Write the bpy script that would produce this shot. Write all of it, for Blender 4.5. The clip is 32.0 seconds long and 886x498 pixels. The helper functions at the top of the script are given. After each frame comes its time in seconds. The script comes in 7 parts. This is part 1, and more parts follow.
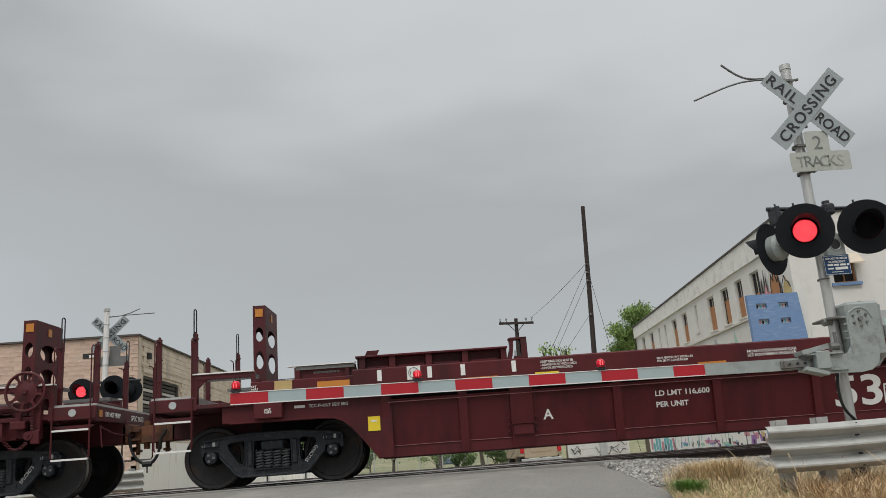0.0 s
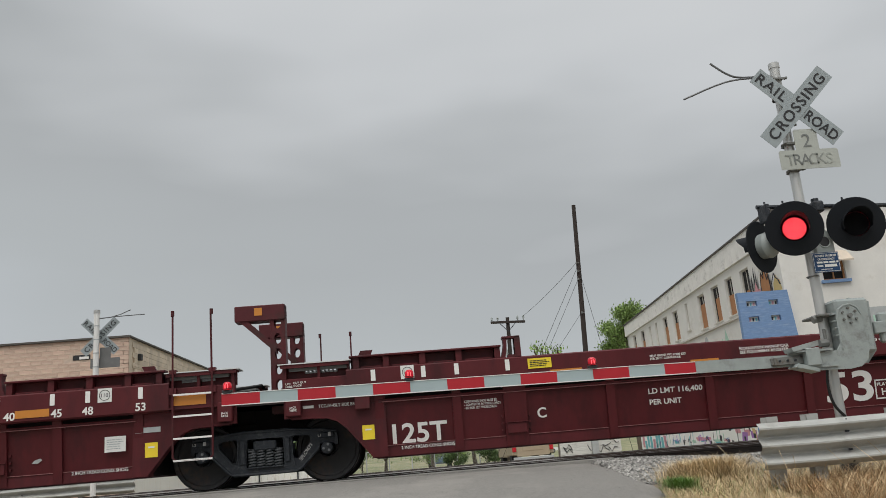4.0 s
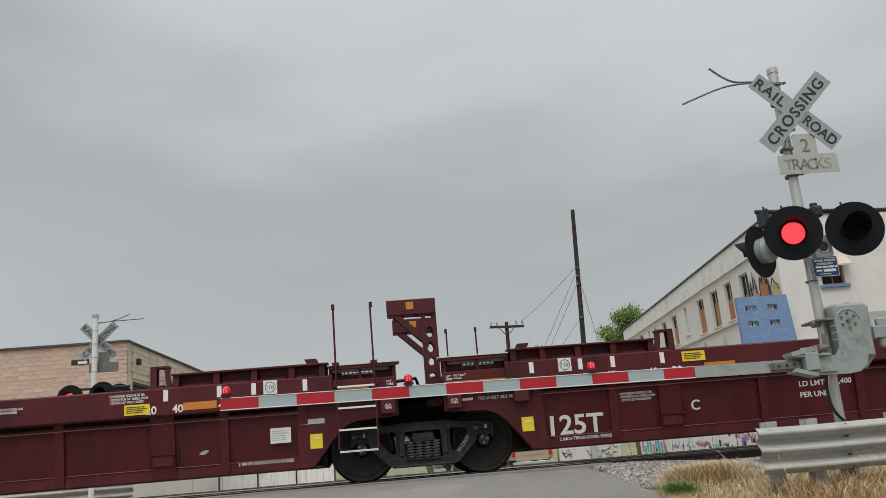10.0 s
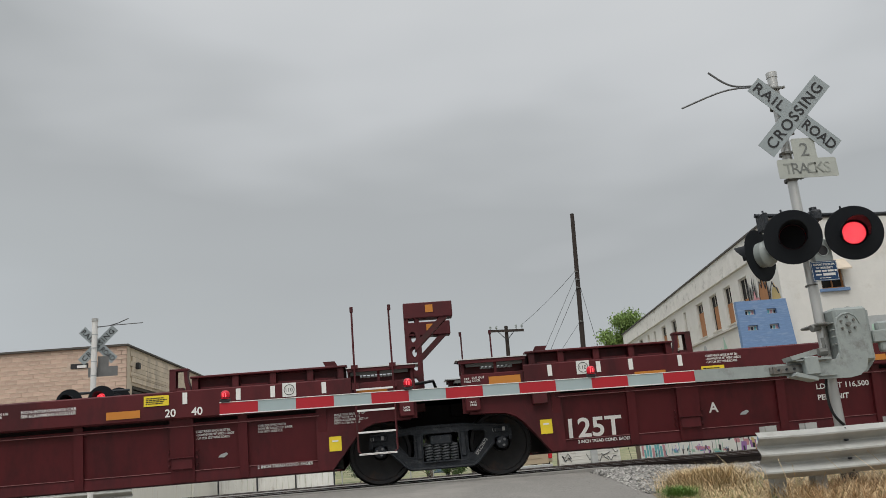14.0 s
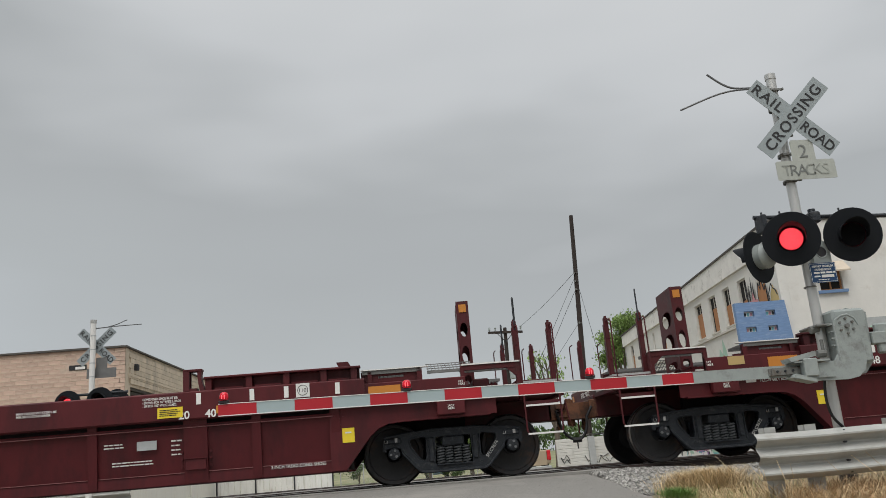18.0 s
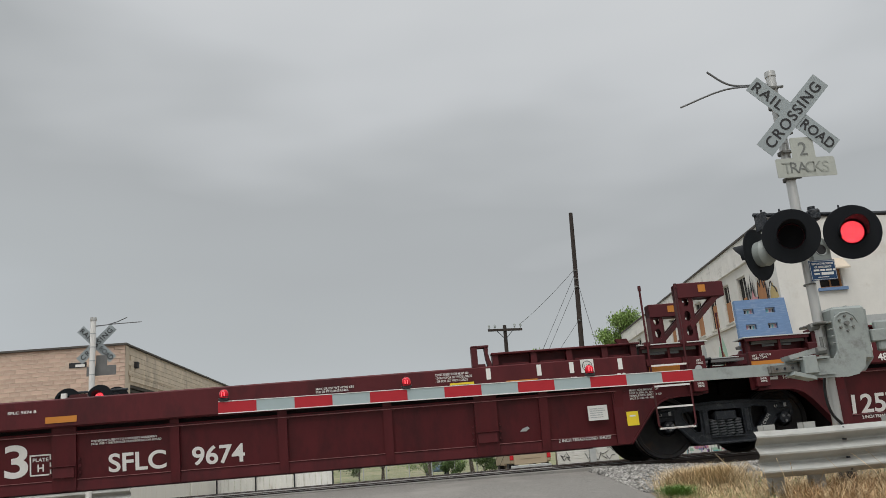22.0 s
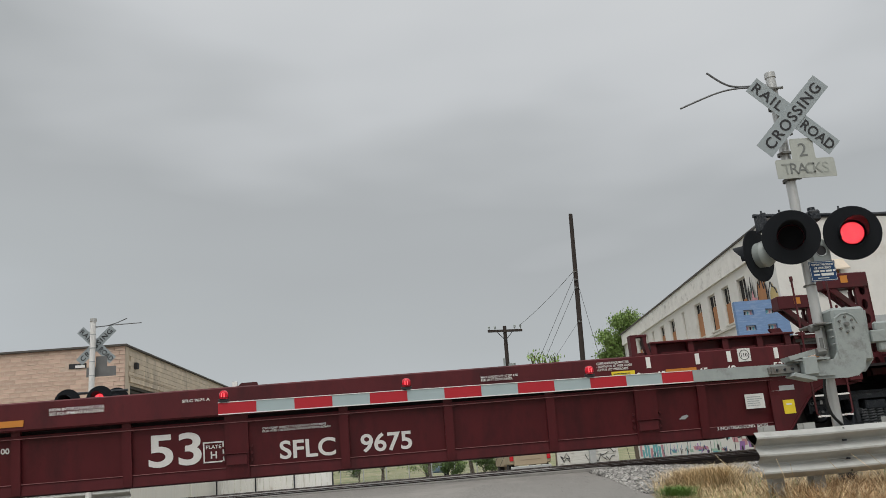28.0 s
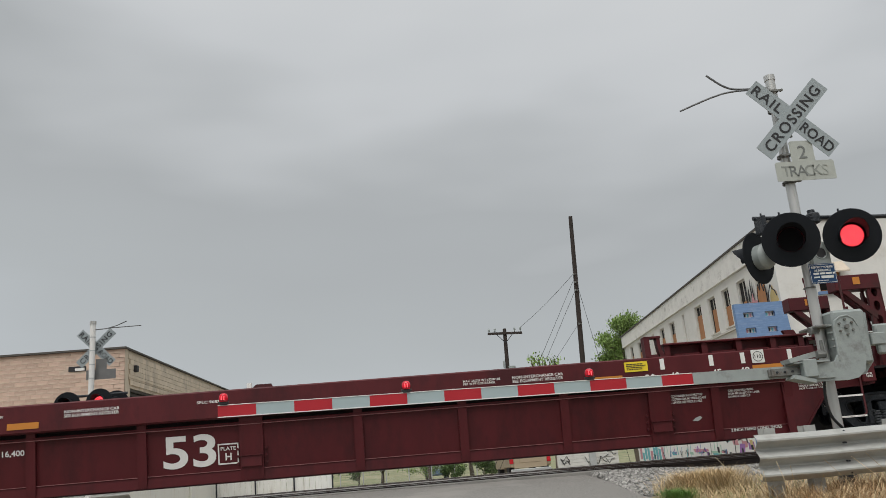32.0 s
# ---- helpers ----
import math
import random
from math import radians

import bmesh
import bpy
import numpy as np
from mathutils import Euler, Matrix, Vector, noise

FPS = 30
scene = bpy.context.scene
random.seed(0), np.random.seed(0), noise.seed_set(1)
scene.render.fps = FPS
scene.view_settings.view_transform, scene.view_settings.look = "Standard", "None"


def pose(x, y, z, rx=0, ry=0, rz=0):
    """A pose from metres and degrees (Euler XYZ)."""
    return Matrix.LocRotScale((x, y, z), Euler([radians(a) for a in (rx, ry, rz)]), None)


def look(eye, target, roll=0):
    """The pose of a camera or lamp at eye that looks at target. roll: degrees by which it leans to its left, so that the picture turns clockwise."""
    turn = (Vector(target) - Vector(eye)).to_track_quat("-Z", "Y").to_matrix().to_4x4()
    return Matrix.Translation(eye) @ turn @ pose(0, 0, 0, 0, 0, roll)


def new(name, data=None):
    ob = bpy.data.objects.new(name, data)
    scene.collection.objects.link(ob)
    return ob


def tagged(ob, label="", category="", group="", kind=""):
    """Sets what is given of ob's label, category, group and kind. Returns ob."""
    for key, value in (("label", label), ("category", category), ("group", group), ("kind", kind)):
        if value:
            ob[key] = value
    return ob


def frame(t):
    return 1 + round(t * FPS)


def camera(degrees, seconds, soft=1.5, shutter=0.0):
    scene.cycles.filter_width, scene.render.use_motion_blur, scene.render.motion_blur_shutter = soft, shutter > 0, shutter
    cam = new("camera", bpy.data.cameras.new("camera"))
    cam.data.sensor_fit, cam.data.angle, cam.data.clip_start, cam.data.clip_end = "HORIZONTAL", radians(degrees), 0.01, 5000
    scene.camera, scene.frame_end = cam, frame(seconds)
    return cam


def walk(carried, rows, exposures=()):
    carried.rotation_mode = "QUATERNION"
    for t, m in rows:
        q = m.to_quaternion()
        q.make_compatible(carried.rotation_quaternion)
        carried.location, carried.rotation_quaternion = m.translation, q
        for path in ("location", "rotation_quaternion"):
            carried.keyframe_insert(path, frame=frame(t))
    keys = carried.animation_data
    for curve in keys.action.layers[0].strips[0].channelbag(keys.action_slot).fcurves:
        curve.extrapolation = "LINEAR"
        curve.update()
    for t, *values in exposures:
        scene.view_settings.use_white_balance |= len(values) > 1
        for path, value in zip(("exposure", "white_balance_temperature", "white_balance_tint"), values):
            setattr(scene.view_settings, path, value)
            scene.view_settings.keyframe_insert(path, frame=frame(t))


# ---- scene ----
# ---- camera and its walk ----
EYE = Vector((0.0, 0.0, 0.185))


def aim(tilt, roll, pan):
    a, b = radians(tilt), radians(pan)
    way = Vector((math.sin(b) * math.cos(a), math.cos(b) * math.cos(a), math.sin(a)))
    return look(EYE, EYE + way, -roll)


cam = camera(56.8, 32.0, soft=0.62)
# seconds, tilt, roll and pan in degrees: the camera rests on one spot and sways a little
SWAY = [
    (0, 14.363, 4.378, 3.583), (0.5, 14.412, 4.814, 3.938), (1, 14.378, 4.834, 4.131), (1.5, 14.344, 4.828, 4.152),
    (2, 14.309, 4.824, 4.191), (2.5, 14.241, 4.827, 4.195), (3, 14.198, 4.824, 4.194), (3.5, 14.239, 4.825, 4.202),
    (5.5, 14.330, 4.839, 4.236), (6.5, 14.472, 4.845, 4.259), (7.5, 14.505, 4.837, 4.285), (8.5, 14.518, 4.837, 4.303),
    (9.5, 14.525, 4.833, 4.303), (10, 14.584, 4.832, 4.306), (10.5, 14.635, 4.835, 4.308), (12, 14.635, 4.835, 4.308),
    (12.5, 14.751, 4.845, 4.344), (13, 14.790, 4.835, 4.355), (13.5, 14.866, 4.839, 4.350), (14.5, 14.850, 4.844, 4.388),
    (16.5, 14.937, 4.845, 4.432), (17.5, 14.979, 4.836, 4.450), (18.5, 14.937, 4.840, 4.457), (19.5, 15.021, 4.843, 4.460),
    (20.5, 15.055, 4.852, 4.477), (21, 14.954, 4.849, 4.472), (21.5, 14.844, 4.848, 4.466), (22, 14.787, 4.849, 4.456),
    (22.5, 14.844, 4.852, 4.473), (23, 14.902, 4.847, 4.470), (24, 14.852, 4.845, 4.460), (25.5, 14.844, 4.848, 4.466),
    (27.5, 14.844, 4.848, 4.466), (28.5, 14.896, 4.850, 4.469), (29, 14.954, 4.849, 4.472), (29.5, 14.946, 4.845, 4.464),
    (30, 14.903, 4.851, 4.477), (30.5, 14.897, 4.851, 4.495), (31, 14.952, 4.848, 4.497), (32, 15.031, 4.880, 4.493),
]
walk(cam, [(t, aim(a, b, c)) for t, a, b, c in SWAY])

# ---- world, sun and exposure ----
world = bpy.data.worlds.new("overcast_sky")
scene.world = world
world.use_nodes = True
wn = world.node_tree
wn.nodes.clear()


def wnode(kind, **values):
    n = wn.nodes.new(kind)
    for k, v in values.items():
        n.inputs[k].default_value = v
    return n


w_out = wnode("ShaderNodeOutputWorld")
w_bg = wnode("ShaderNodeBackground", Strength=1.0)
w_sky = wn.nodes.new("ShaderNodeTexSky")
w_sky.sky_type, w_sky.sun_disc = "NISHITA", False
w_sky.sun_elevation, w_sky.sun_rotation = radians(62), radians(200)
w_dim = wnode("ShaderNodeVectorMath")
w_dim.operation = "SCALE"
w_dim.inputs["Scale"].default_value = 0.06
w_co = wnode("ShaderNodeTexCoord")
w_map = wnode("ShaderNodeMapping")
w_map.inputs["Scale"].default_value = (1.0, 1.3, 3.4)
w_map.inputs["Rotation"].default_value = (0, radians(-6), 0)
w_n1 = wnode("ShaderNodeTexNoise", Scale=2.1, Detail=3.0, Roughness=0.42)
w_sep = wnode("ShaderNodeSeparateXYZ")
w_add = wnode("ShaderNodeMath")
w_add.operation = "MULTIPLY_ADD"
w_add.inputs[1].default_value = 0.40
w_sub = wnode("ShaderNodeMath")
w_sub.operation = "SUBTRACT"
w_sub.inputs[1].default_value = 0.165
w_east = wnode("ShaderNodeMath")
w_east.operation = "MULTIPLY_ADD"
w_east.inputs[1].default_value = -0.42
w_off = wnode("ShaderNodeMath")
w_off.operation = "SUBTRACT"
w_off.inputs[1].default_value = 0.21
w_sq = wnode("ShaderNodeMath")
w_sq.operation = "MULTIPLY"
w_ramp = wnode("ShaderNodeValToRGB")
ramp = w_ramp.color_ramp
for pos, c in ((0.16, (0.455, 0.48, 0.49)), (0.30, (0.43, 0.45, 0.46)), (0.42, (0.58, 0.60, 0.615)), (0.58, (0.68, 0.695, 0.705))):
    e = ramp.elements.new(pos)
    e.color = (*c, 1)
ramp.elements[0].position, ramp.elements[0].color = 0.0, (0.50, 0.53, 0.55, 1)
ramp.elements[-1].position, ramp.elements[-1].color = 1.0, (1.05, 1.07, 1.09, 1)
w_mix = wn.nodes.new("ShaderNodeMix")
w_mix.data_type = "RGBA"
w_mix.inputs[0].default_value = 0.94
for a, b in ((w_co.outputs["Generated"], w_map.inputs["Vector"]), (w_map.outputs[0], w_n1.inputs["Vector"]), (w_co.outputs["Generated"], w_sep.inputs[0]),
             (w_n1.outputs["Fac"], w_add.inputs[0]), (w_sep.outputs["Z"], w_add.inputs[2]), (w_sep.outputs["X"], w_off.inputs[0]), (w_off.outputs[0], w_sq.inputs[0]), (w_off.outputs[0], w_sq.inputs[1]), (w_sq.outputs[0], w_east.inputs[0]), (w_add.outputs[0], w_east.inputs[2]), (w_east.outputs[0], w_sub.inputs[0]), (w_sub.outputs[0], w_ramp.inputs[0]),
             (w_sky.outputs[0], w_dim.inputs[0]), (w_dim.outputs[0], w_mix.inputs[6]), (w_ramp.outputs[0], w_mix.inputs[7]),
             (w_mix.outputs[2], w_bg.inputs["Color"]), (w_bg.outputs[0], w_out.inputs[0])):
    wn.links.new(a, b)
sun = new("sun", bpy.data.lights.new("sun", "SUN"))
sun.data.energy, sun.data.angle, sun.data.color = 2.1, radians(50), (1.0, 0.97, 0.93)
sun.matrix_world = look((0, 0, 30), (5.2, 15, 0))
scene.view_settings.exposure = 0.0

# ---- materials ----
def mat(name, colour, rough=0.6, metal=0.0, vary=0.15, scale=6.0, bump=0.0, bscale=40.0, stain=None, amount=0.0, sscale=2.0, stretch=(1, 1, 1), island=0.0, glow=0.0, spec=0.5):
    """A painted or raw surface: colour with fine and coarse variation, patches of a second colour, bump."""
    m = bpy.data.materials.new(name)
    m.use_nodes = True
    nt = m.node_tree
    bs = nt.nodes["Principled BSDF"]
    bs.inputs["Roughness"].default_value, bs.inputs["Metallic"].default_value = rough, metal
    bs.inputs["Specular IOR Level"].default_value = spec
    N = nt.nodes.new
    co = N("ShaderNodeTexCoord")
    mp = N("ShaderNodeMapping")
    mp.inputs["Scale"].default_value = stretch
    nt.links.new(co.outputs["Object"], mp.inputs[0])
    n1 = N("ShaderNodeTexNoise")
    n1.inputs["Scale"].default_value, n1.inputs["Detail"].default_value, n1.inputs["Roughness"].default_value = scale, 6, 0.65
    nt.links.new(mp.outputs[0], n1.inputs["Vector"])
    mr = N("ShaderNodeMapRange")
    mr.inputs["To Min"].default_value, mr.inputs["To Max"].default_value = 1 - vary * 1.6, 1 + vary * 1.6
    nt.links.new(n1.outputs["Fac"], mr.inputs["Value"])
    sc = N("ShaderNodeVectorMath")
    sc.operation = "SCALE"
    sc.inputs[0].default_value = colour[:3]
    fac = mr.outputs[0]
    if island:
        ob = N("ShaderNodeObjectInfo")
        ge = N("ShaderNodeNewGeometry")
        ad = N("ShaderNodeMath")
        nt.links.new(ob.outputs["Random"], ad.inputs[0])
        nt.links.new(ge.outputs["Random Per Island"], ad.inputs[1])
        fr = N("ShaderNodeMath")
        fr.operation = "FRACT"
        nt.links.new(ad.outputs[0], fr.inputs[0])
        m2 = N("ShaderNodeMapRange")
        m2.inputs["To Min"].default_value, m2.inputs["To Max"].default_value = 1 - island, 1 + island
        nt.links.new(fr.outputs[0], m2.inputs["Value"])
        mu = N("ShaderNodeMath")
        mu.operation = "MULTIPLY"
        nt.links.new(fac, mu.inputs[0]), nt.links.new(m2.outputs[0], mu.inputs[1])
        fac = mu.outputs[0]
    nt.links.new(fac, sc.inputs["Scale"])
    col = sc.outputs[0]
    if stain:
        n2 = N("ShaderNodeTexNoise")
        n2.inputs["Scale"].default_value, n2.inputs["Detail"].default_value, n2.inputs["Roughness"].default_value = sscale, 8, 0.7
        nt.links.new(mp.outputs[0], n2.inputs["Vector"])
        r2 = N("ShaderNodeMapRange")
        r2.inputs["From Min"].default_value, r2.inputs["From Max"].default_value = 0.62 - amount * 0.3, 0.78 - amount * 0.3
        nt.links.new(n2.outputs["Fac"], r2.inputs["Value"])
        mx = N("ShaderNodeMix")
        mx.data_type = "RGBA"
        nt.links.new(r2.outputs[0], mx.inputs[0]), nt.links.new(col, mx.inputs[6])
        mx.inputs[7].default_value = (*stain[:3], 1)
        col = mx.outputs[2]
    nt.links.new(col, bs.inputs["Base Color"])
    rr = N("ShaderNodeMapRange")
    rr.inputs["To Min"].default_value, rr.inputs["To Max"].default_value = max(0.02, rough - 0.12), min(1, rough + 0.12)
    nt.links.new(n1.outputs["Fac"], rr.inputs["Value"]), nt.links.new(rr.outputs[0], bs.inputs["Roughness"])
    if bump:
        n3 = N("ShaderNodeTexNoise")
        n3.inputs["Scale"].default_value, n3.inputs["Detail"].default_value = bscale, 4
        nt.links.new(mp.outputs[0], n3.inputs["Vector"])
        bu = N("ShaderNodeBump")
        bu.inputs["Strength"].default_value, bu.inputs["Distance"].default_value = bump, 0.02
        nt.links.new(n3.outputs["Fac"], bu.inputs["Height"]), nt.links.new(bu.outputs[0], bs.inputs["Normal"])
    if glow:
        bs.inputs["Emission Color"].default_value, bs.inputs["Emission Strength"].default_value = (*colour[:3], 1), glow
    return m


OXIDE = mat("oxide_red_paint", (0.089, 0.0118, 0.0150), 0.5, spec=0.3, vary=0.2, scale=3, stain=(0.054, 0.0092, 0.0115), amount=0.46, sscale=1.6, stretch=(1, 1, 0.4), bump=0.08, bscale=9)
WORNGLINT = mat("worn_edge_paint", (0.26, 0.10, 0.10), 0.6, vary=0.35, scale=9)
OXIDE_DARK = mat("oxide_red_frame", (0.08, 0.0125, 0.016), 0.55, spec=0.3, vary=0.2, scale=5, stain=(0.045, 0.02, 0.018), amount=0.4, bump=0.08)
# underframe grime, also used to paint the shade under the top chord
GRIMESHADE = mat("grimy_underframe", (0.022, 0.018, 0.019), 0.8, spec=0.2, vary=0.3, scale=6, stain=(0.04, 0.02, 0.02), amount=0.25)
LETTER = mat("white_stencil_paint", (0.78, 0.77, 0.74), 0.6, vary=0.06, scale=14)
GREYPLATE = mat("grey_placard", (0.42, 0.44, 0.44), 0.5, vary=0.15)
ORANGE = mat("amber_reflector", (0.55, 0.21, 0.03), 0.4, vary=0.06, scale=9)
YELLOW = mat("yellow_label", (0.82, 0.62, 0.03), 0.5, vary=0.05)
WHITE = mat("white_label", (0.75, 0.75, 0.72), 0.5, vary=0.05)
INK = mat("black_ink", (0.02, 0.02, 0.022), 0.6)
CAST = mat("dark_cast_steel", (0.016, 0.020, 0.026), 0.5, spec=0.4, vary=0.5, scale=22, stain=(0.055, 0.057, 0.06), amount=0.30, sscale=13, bump=0.7, bscale=45)
SPRINGSTEEL = mat("grey_spring_steel", (0.075, 0.08, 0.085), 0.45, vary=0.25, scale=12)
STENCIL = mat("dusty_stencil_paint", (0.42, 0.42, 0.41), 0.7, vary=0.2, scale=20)
BOLTSTEEL = mat("dull_bolt_steel", (0.16, 0.165, 0.17), 0.5, vary=0.3, scale=20)
TANLABEL = mat("faded_tan_label", (0.50, 0.36, 0.15), 0.5, vary=0.1)
WHEELSTEEL = mat("rusty_wheel_steel", (0.027, 0.026, 0.027), 0.6, spec=0.35, vary=0.4, scale=9, stain=(0.065, 0.038, 0.026), amount=0.27, sscale=3, bump=0.1)
TREAD = mat("polished_tread", (0.32, 0.30, 0.28), 0.35, metal=0.8, vary=0.1)
RUST = mat("rusted_coupler_iron", (0.15, 0.06, 0.028), 0.8, vary=0.45, scale=12, stain=(0.03, 0.02, 0.017), amount=0.4, bump=0.2)
GALV = mat("galvanised_grating", (0.45, 0.46, 0.45), 0.5, metal=0.3, vary=0.15)
TOPSHEET = mat("pale_zinc_sheet", (0.60, 0.61, 0.60), 0.5, vary=0.15, scale=5)
RUBBER = mat("black_rubber_hose", (0.012, 0.012, 0.013), 0.6)
SILVER = mat("aluminium_paint", (0.56, 0.56, 0.54), 0.38, metal=0.55, vary=0.1, scale=8, stain=(0.36, 0.34, 0.31), amount=0.3, sscale=4, stretch=(1, 1, 0.25))
GREYCAST = mat("grey_painted_casting", (0.31, 0.345, 0.335), 0.5, vary=0.14, scale=9, stain=(0.20, 0.21, 0.20), amount=0.3, sscale=5, bump=0.08)
ZINC = mat("weathered_zinc_rail", (0.40, 0.405, 0.385), 0.55, metal=0.1, vary=0.16, scale=9, stain=(0.27, 0.255, 0.225), amount=0.35, sscale=2.2, stretch=(0.8, 1, 1.6), bump=0.06)
BLACKPAINT = mat("matt_black_paint", (0.011, 0.013, 0.016), 0.65, vary=0.2, spec=0.15)
DARKGRATE = mat("dull_grating_steel", (0.16, 0.16, 0.155), 0.6, vary=0.2)
SIGNWHITE = mat("retroreflective_white", (0.31, 0.35, 0.36), 0.45, vary=0.05, scale=10)
SIGNOLD = mat("aged_white_sign", (0.42, 0.44, 0.40), 0.5, vary=0.08, stain=(0.32, 0.33, 0.29), amount=0.3)
FADED = mat("faded_lettering", (0.27, 0.285, 0.26), 0.6)
BLUE = mat("blue_sign", (0.006, 0.045, 0.13), 0.4, vary=0.05)
STRIPERED = mat("red_reflective_tape", (0.42, 0.012, 0.022), 0.4, vary=0.05)
STRIPEWHITE = mat("white_reflective_tape", (0.36, 0.44, 0.45), 0.4, vary=0.05)
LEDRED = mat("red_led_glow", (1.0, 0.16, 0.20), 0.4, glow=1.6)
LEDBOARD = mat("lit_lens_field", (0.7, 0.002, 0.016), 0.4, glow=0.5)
REDLENS = mat("red_gate_lens", (0.5, 0.006, 0.02), 0.12, glow=0.22)
REDCORE = mat("lit_gate_lamp", (1.0, 0.09, 0.11), 0.3, glow=1.1)
DARKRED = mat("dark_red_lens", (0.06, 0.006, 0.008), 0.25)
LENSBLACK = mat("unlit_lens_glass", (0.012, 0.007, 0.008), 0.3, spec=0.3)
RODGREY = mat("dull_grey_rod", (0.16, 0.165, 0.17), 0.5, metal=0.3, vary=0.2)


# ---- mesh helpers ----
from mathutils.geometry import tessellate_polygon

class M:
    """Collects vertices and faces of one mesh."""

    def __init__(self):
        self.v, self.f = [], []

    def add(self, vs, fs):
        n = len(self.v)
        self.v += [tuple(p) for p in vs]
        self.f += [tuple(i + n for i in f) for f in fs]
        return self

    def box(self, x0, x1, y0, y1, z0, z1, c=0.0):
        """A box; c chamfers its edges."""
        if c <= 0:
            vs = [(x, y, z) for z in (z0, z1) for y in (y0, y1) for x in (x0, x1)]
            return self.add(vs, [(0, 2, 3, 1), (4, 5, 7, 6), (0, 1, 5, 4), (2, 6, 7, 3), (0, 4, 6, 2), (1, 3, 7, 5)])
        vs, idx = [], {}
        lo, hi = (x0, y0, z0), (x1, y1, z1)
        for sx in (0, 1):
            for sy in (0, 1):
                for sz in (0, 1):
                    s = (sx, sy, sz)
                    for a in range(3):
                        p = [0, 0, 0]
                        for k in range(3):
                            e = hi[k] if s[k] else lo[k]
                            p[k] = e if k == a else e + (-c if s[k] else c)
                        idx[s, a] = len(vs)
                        vs.append(tuple(p))
        fs = []
        for a in range(3):
            b, d = (a + 1) % 3, (a + 2) % 3
            for e in (0, 1):
                ring = []
                for sb, sd in ((0, 0), (1, 0), (1, 1), (0, 1)):
                    s = [0, 0, 0]
                    s[a], s[b], s[d] = e, sb, sd
                    ring.append(idx[tuple(s), a])
                fs.append(ring if e else ring[::-1])
            for sb in (0, 1):
                for sd in (0, 1):
                    s0, s1 = [0, 0, 0], [0, 0, 0]
                    s0[a], s1[a] = 0, 1
                    for s in (s0, s1):
                        s[b], s[d] = sb, sd
                    q = [idx[tuple(s0), b], idx[tuple(s1), b], idx[tuple(s1), d], idx[tuple(s0), d]]
                    fs.append(q if sb == sd else q[::-1])
        for sx in (0, 1):
            for sy in (0, 1):
                for sz in (0, 1):
                    t = [idx[(sx, sy, sz), k] for k in range(3)]
                    fs.append(t if (sx + sy + sz) % 2 else t[::-1])
        return self.add(vs, fs)

    def prism(self, pts, a0, a1, axis="y"):
        """A polygon of pairs pushed along an axis: (x, z) along y, (y, z) along x, (x, y) along z."""
        n = len(pts)
        put = {"y": lambda p, a: (p[0], a, p[1]), "x": lambda p, a: (a, p[0], p[1]), "z": lambda p, a: (p[0], p[1], a)}[axis]
        vs = [put(p, a0) for p in pts] + [put(p, a1) for p in pts]
        return self.add(vs, [tuple(range(n)), tuple(range(2 * n - 1, n - 1, -1))] + [(i, n + i, n + (i + 1) % n, (i + 1) % n) for i in range(n)])

    def cyl(self, p, q, r, n=12, r2=None, caps=True):
        p, q = Vector(p), Vector(q)
        u = (q - p).normalized()
        a = u.orthogonal().normalized()
        b = u.cross(a)
        r2 = r if r2 is None else r2
        ring = [(a * math.cos(2 * math.pi * i / n) + b * math.sin(2 * math.pi * i / n)) for i in range(n)]
        vs = [p + k * r for k in ring] + [q + k * r2 for k in ring]
        fs = [(i, (i + 1) % n, n + (i + 1) % n, n + i) for i in range(n)]
        if caps:
            fs += [tuple(range(n - 1, -1, -1)), tuple(range(n, 2 * n))]
        return self.add(vs, fs)

    def tube(self, pts, r, n=6, closed=False):
        """A round bar along points."""
        pts = [Vector(p) for p in pts]
        m = len(pts)
        a = None
        for i, p in enumerate(pts):
            d = (pts[(i + 1) % m] - pts[i - 1]) if closed else (pts[min(i + 1, m - 1)] - pts[max(i - 1, 0)])
            d.normalize()
            a = d.orthogonal().normalized() if a is None else (a - d * a.dot(d)).normalized()
            b = d.cross(a)
            self.v += [tuple(p + (a * math.cos(2 * math.pi * k / n) + b * math.sin(2 * math.pi * k / n)) * r) for k in range(n)]
        base = len(self.v) - m * n
        for i in range(m if closed else m - 1):
            j = (i + 1) % m
            self.f += [(base + i * n + k, base + i * n + (k + 1) % n, base + j * n + (k + 1) % n, base + j * n + k) for k in range(n)]
        if not closed:
            self.f += [tuple(base + k for k in range(n - 1, -1, -1)), tuple(base + (m - 1) * n + k for k in range(n))]
        return self

    def lathe(self, prof, n=32, axis="y"):
        """Profile of (radius, along) turned about an axis through the origin."""
        m = len(prof)
        put = {"y": lambda r, a, c, s: (r * c, a, r * s), "z": lambda r, a, c, s: (r * c, r * s, a), "x": lambda r, a, c, s: (a, r * c, r * s)}[axis]
        vs = [put(r, a, math.cos(2 * math.pi * i / n), math.sin(2 * math.pi * i / n)) for i in range(n) for r, a in prof]
        fs = [(i * m + k, i * m + k + 1, ((i + 1) % n) * m + k + 1, ((i + 1) % n) * m + k) for i in range(n) for k in range(m - 1)]
        return self.add(vs, fs)

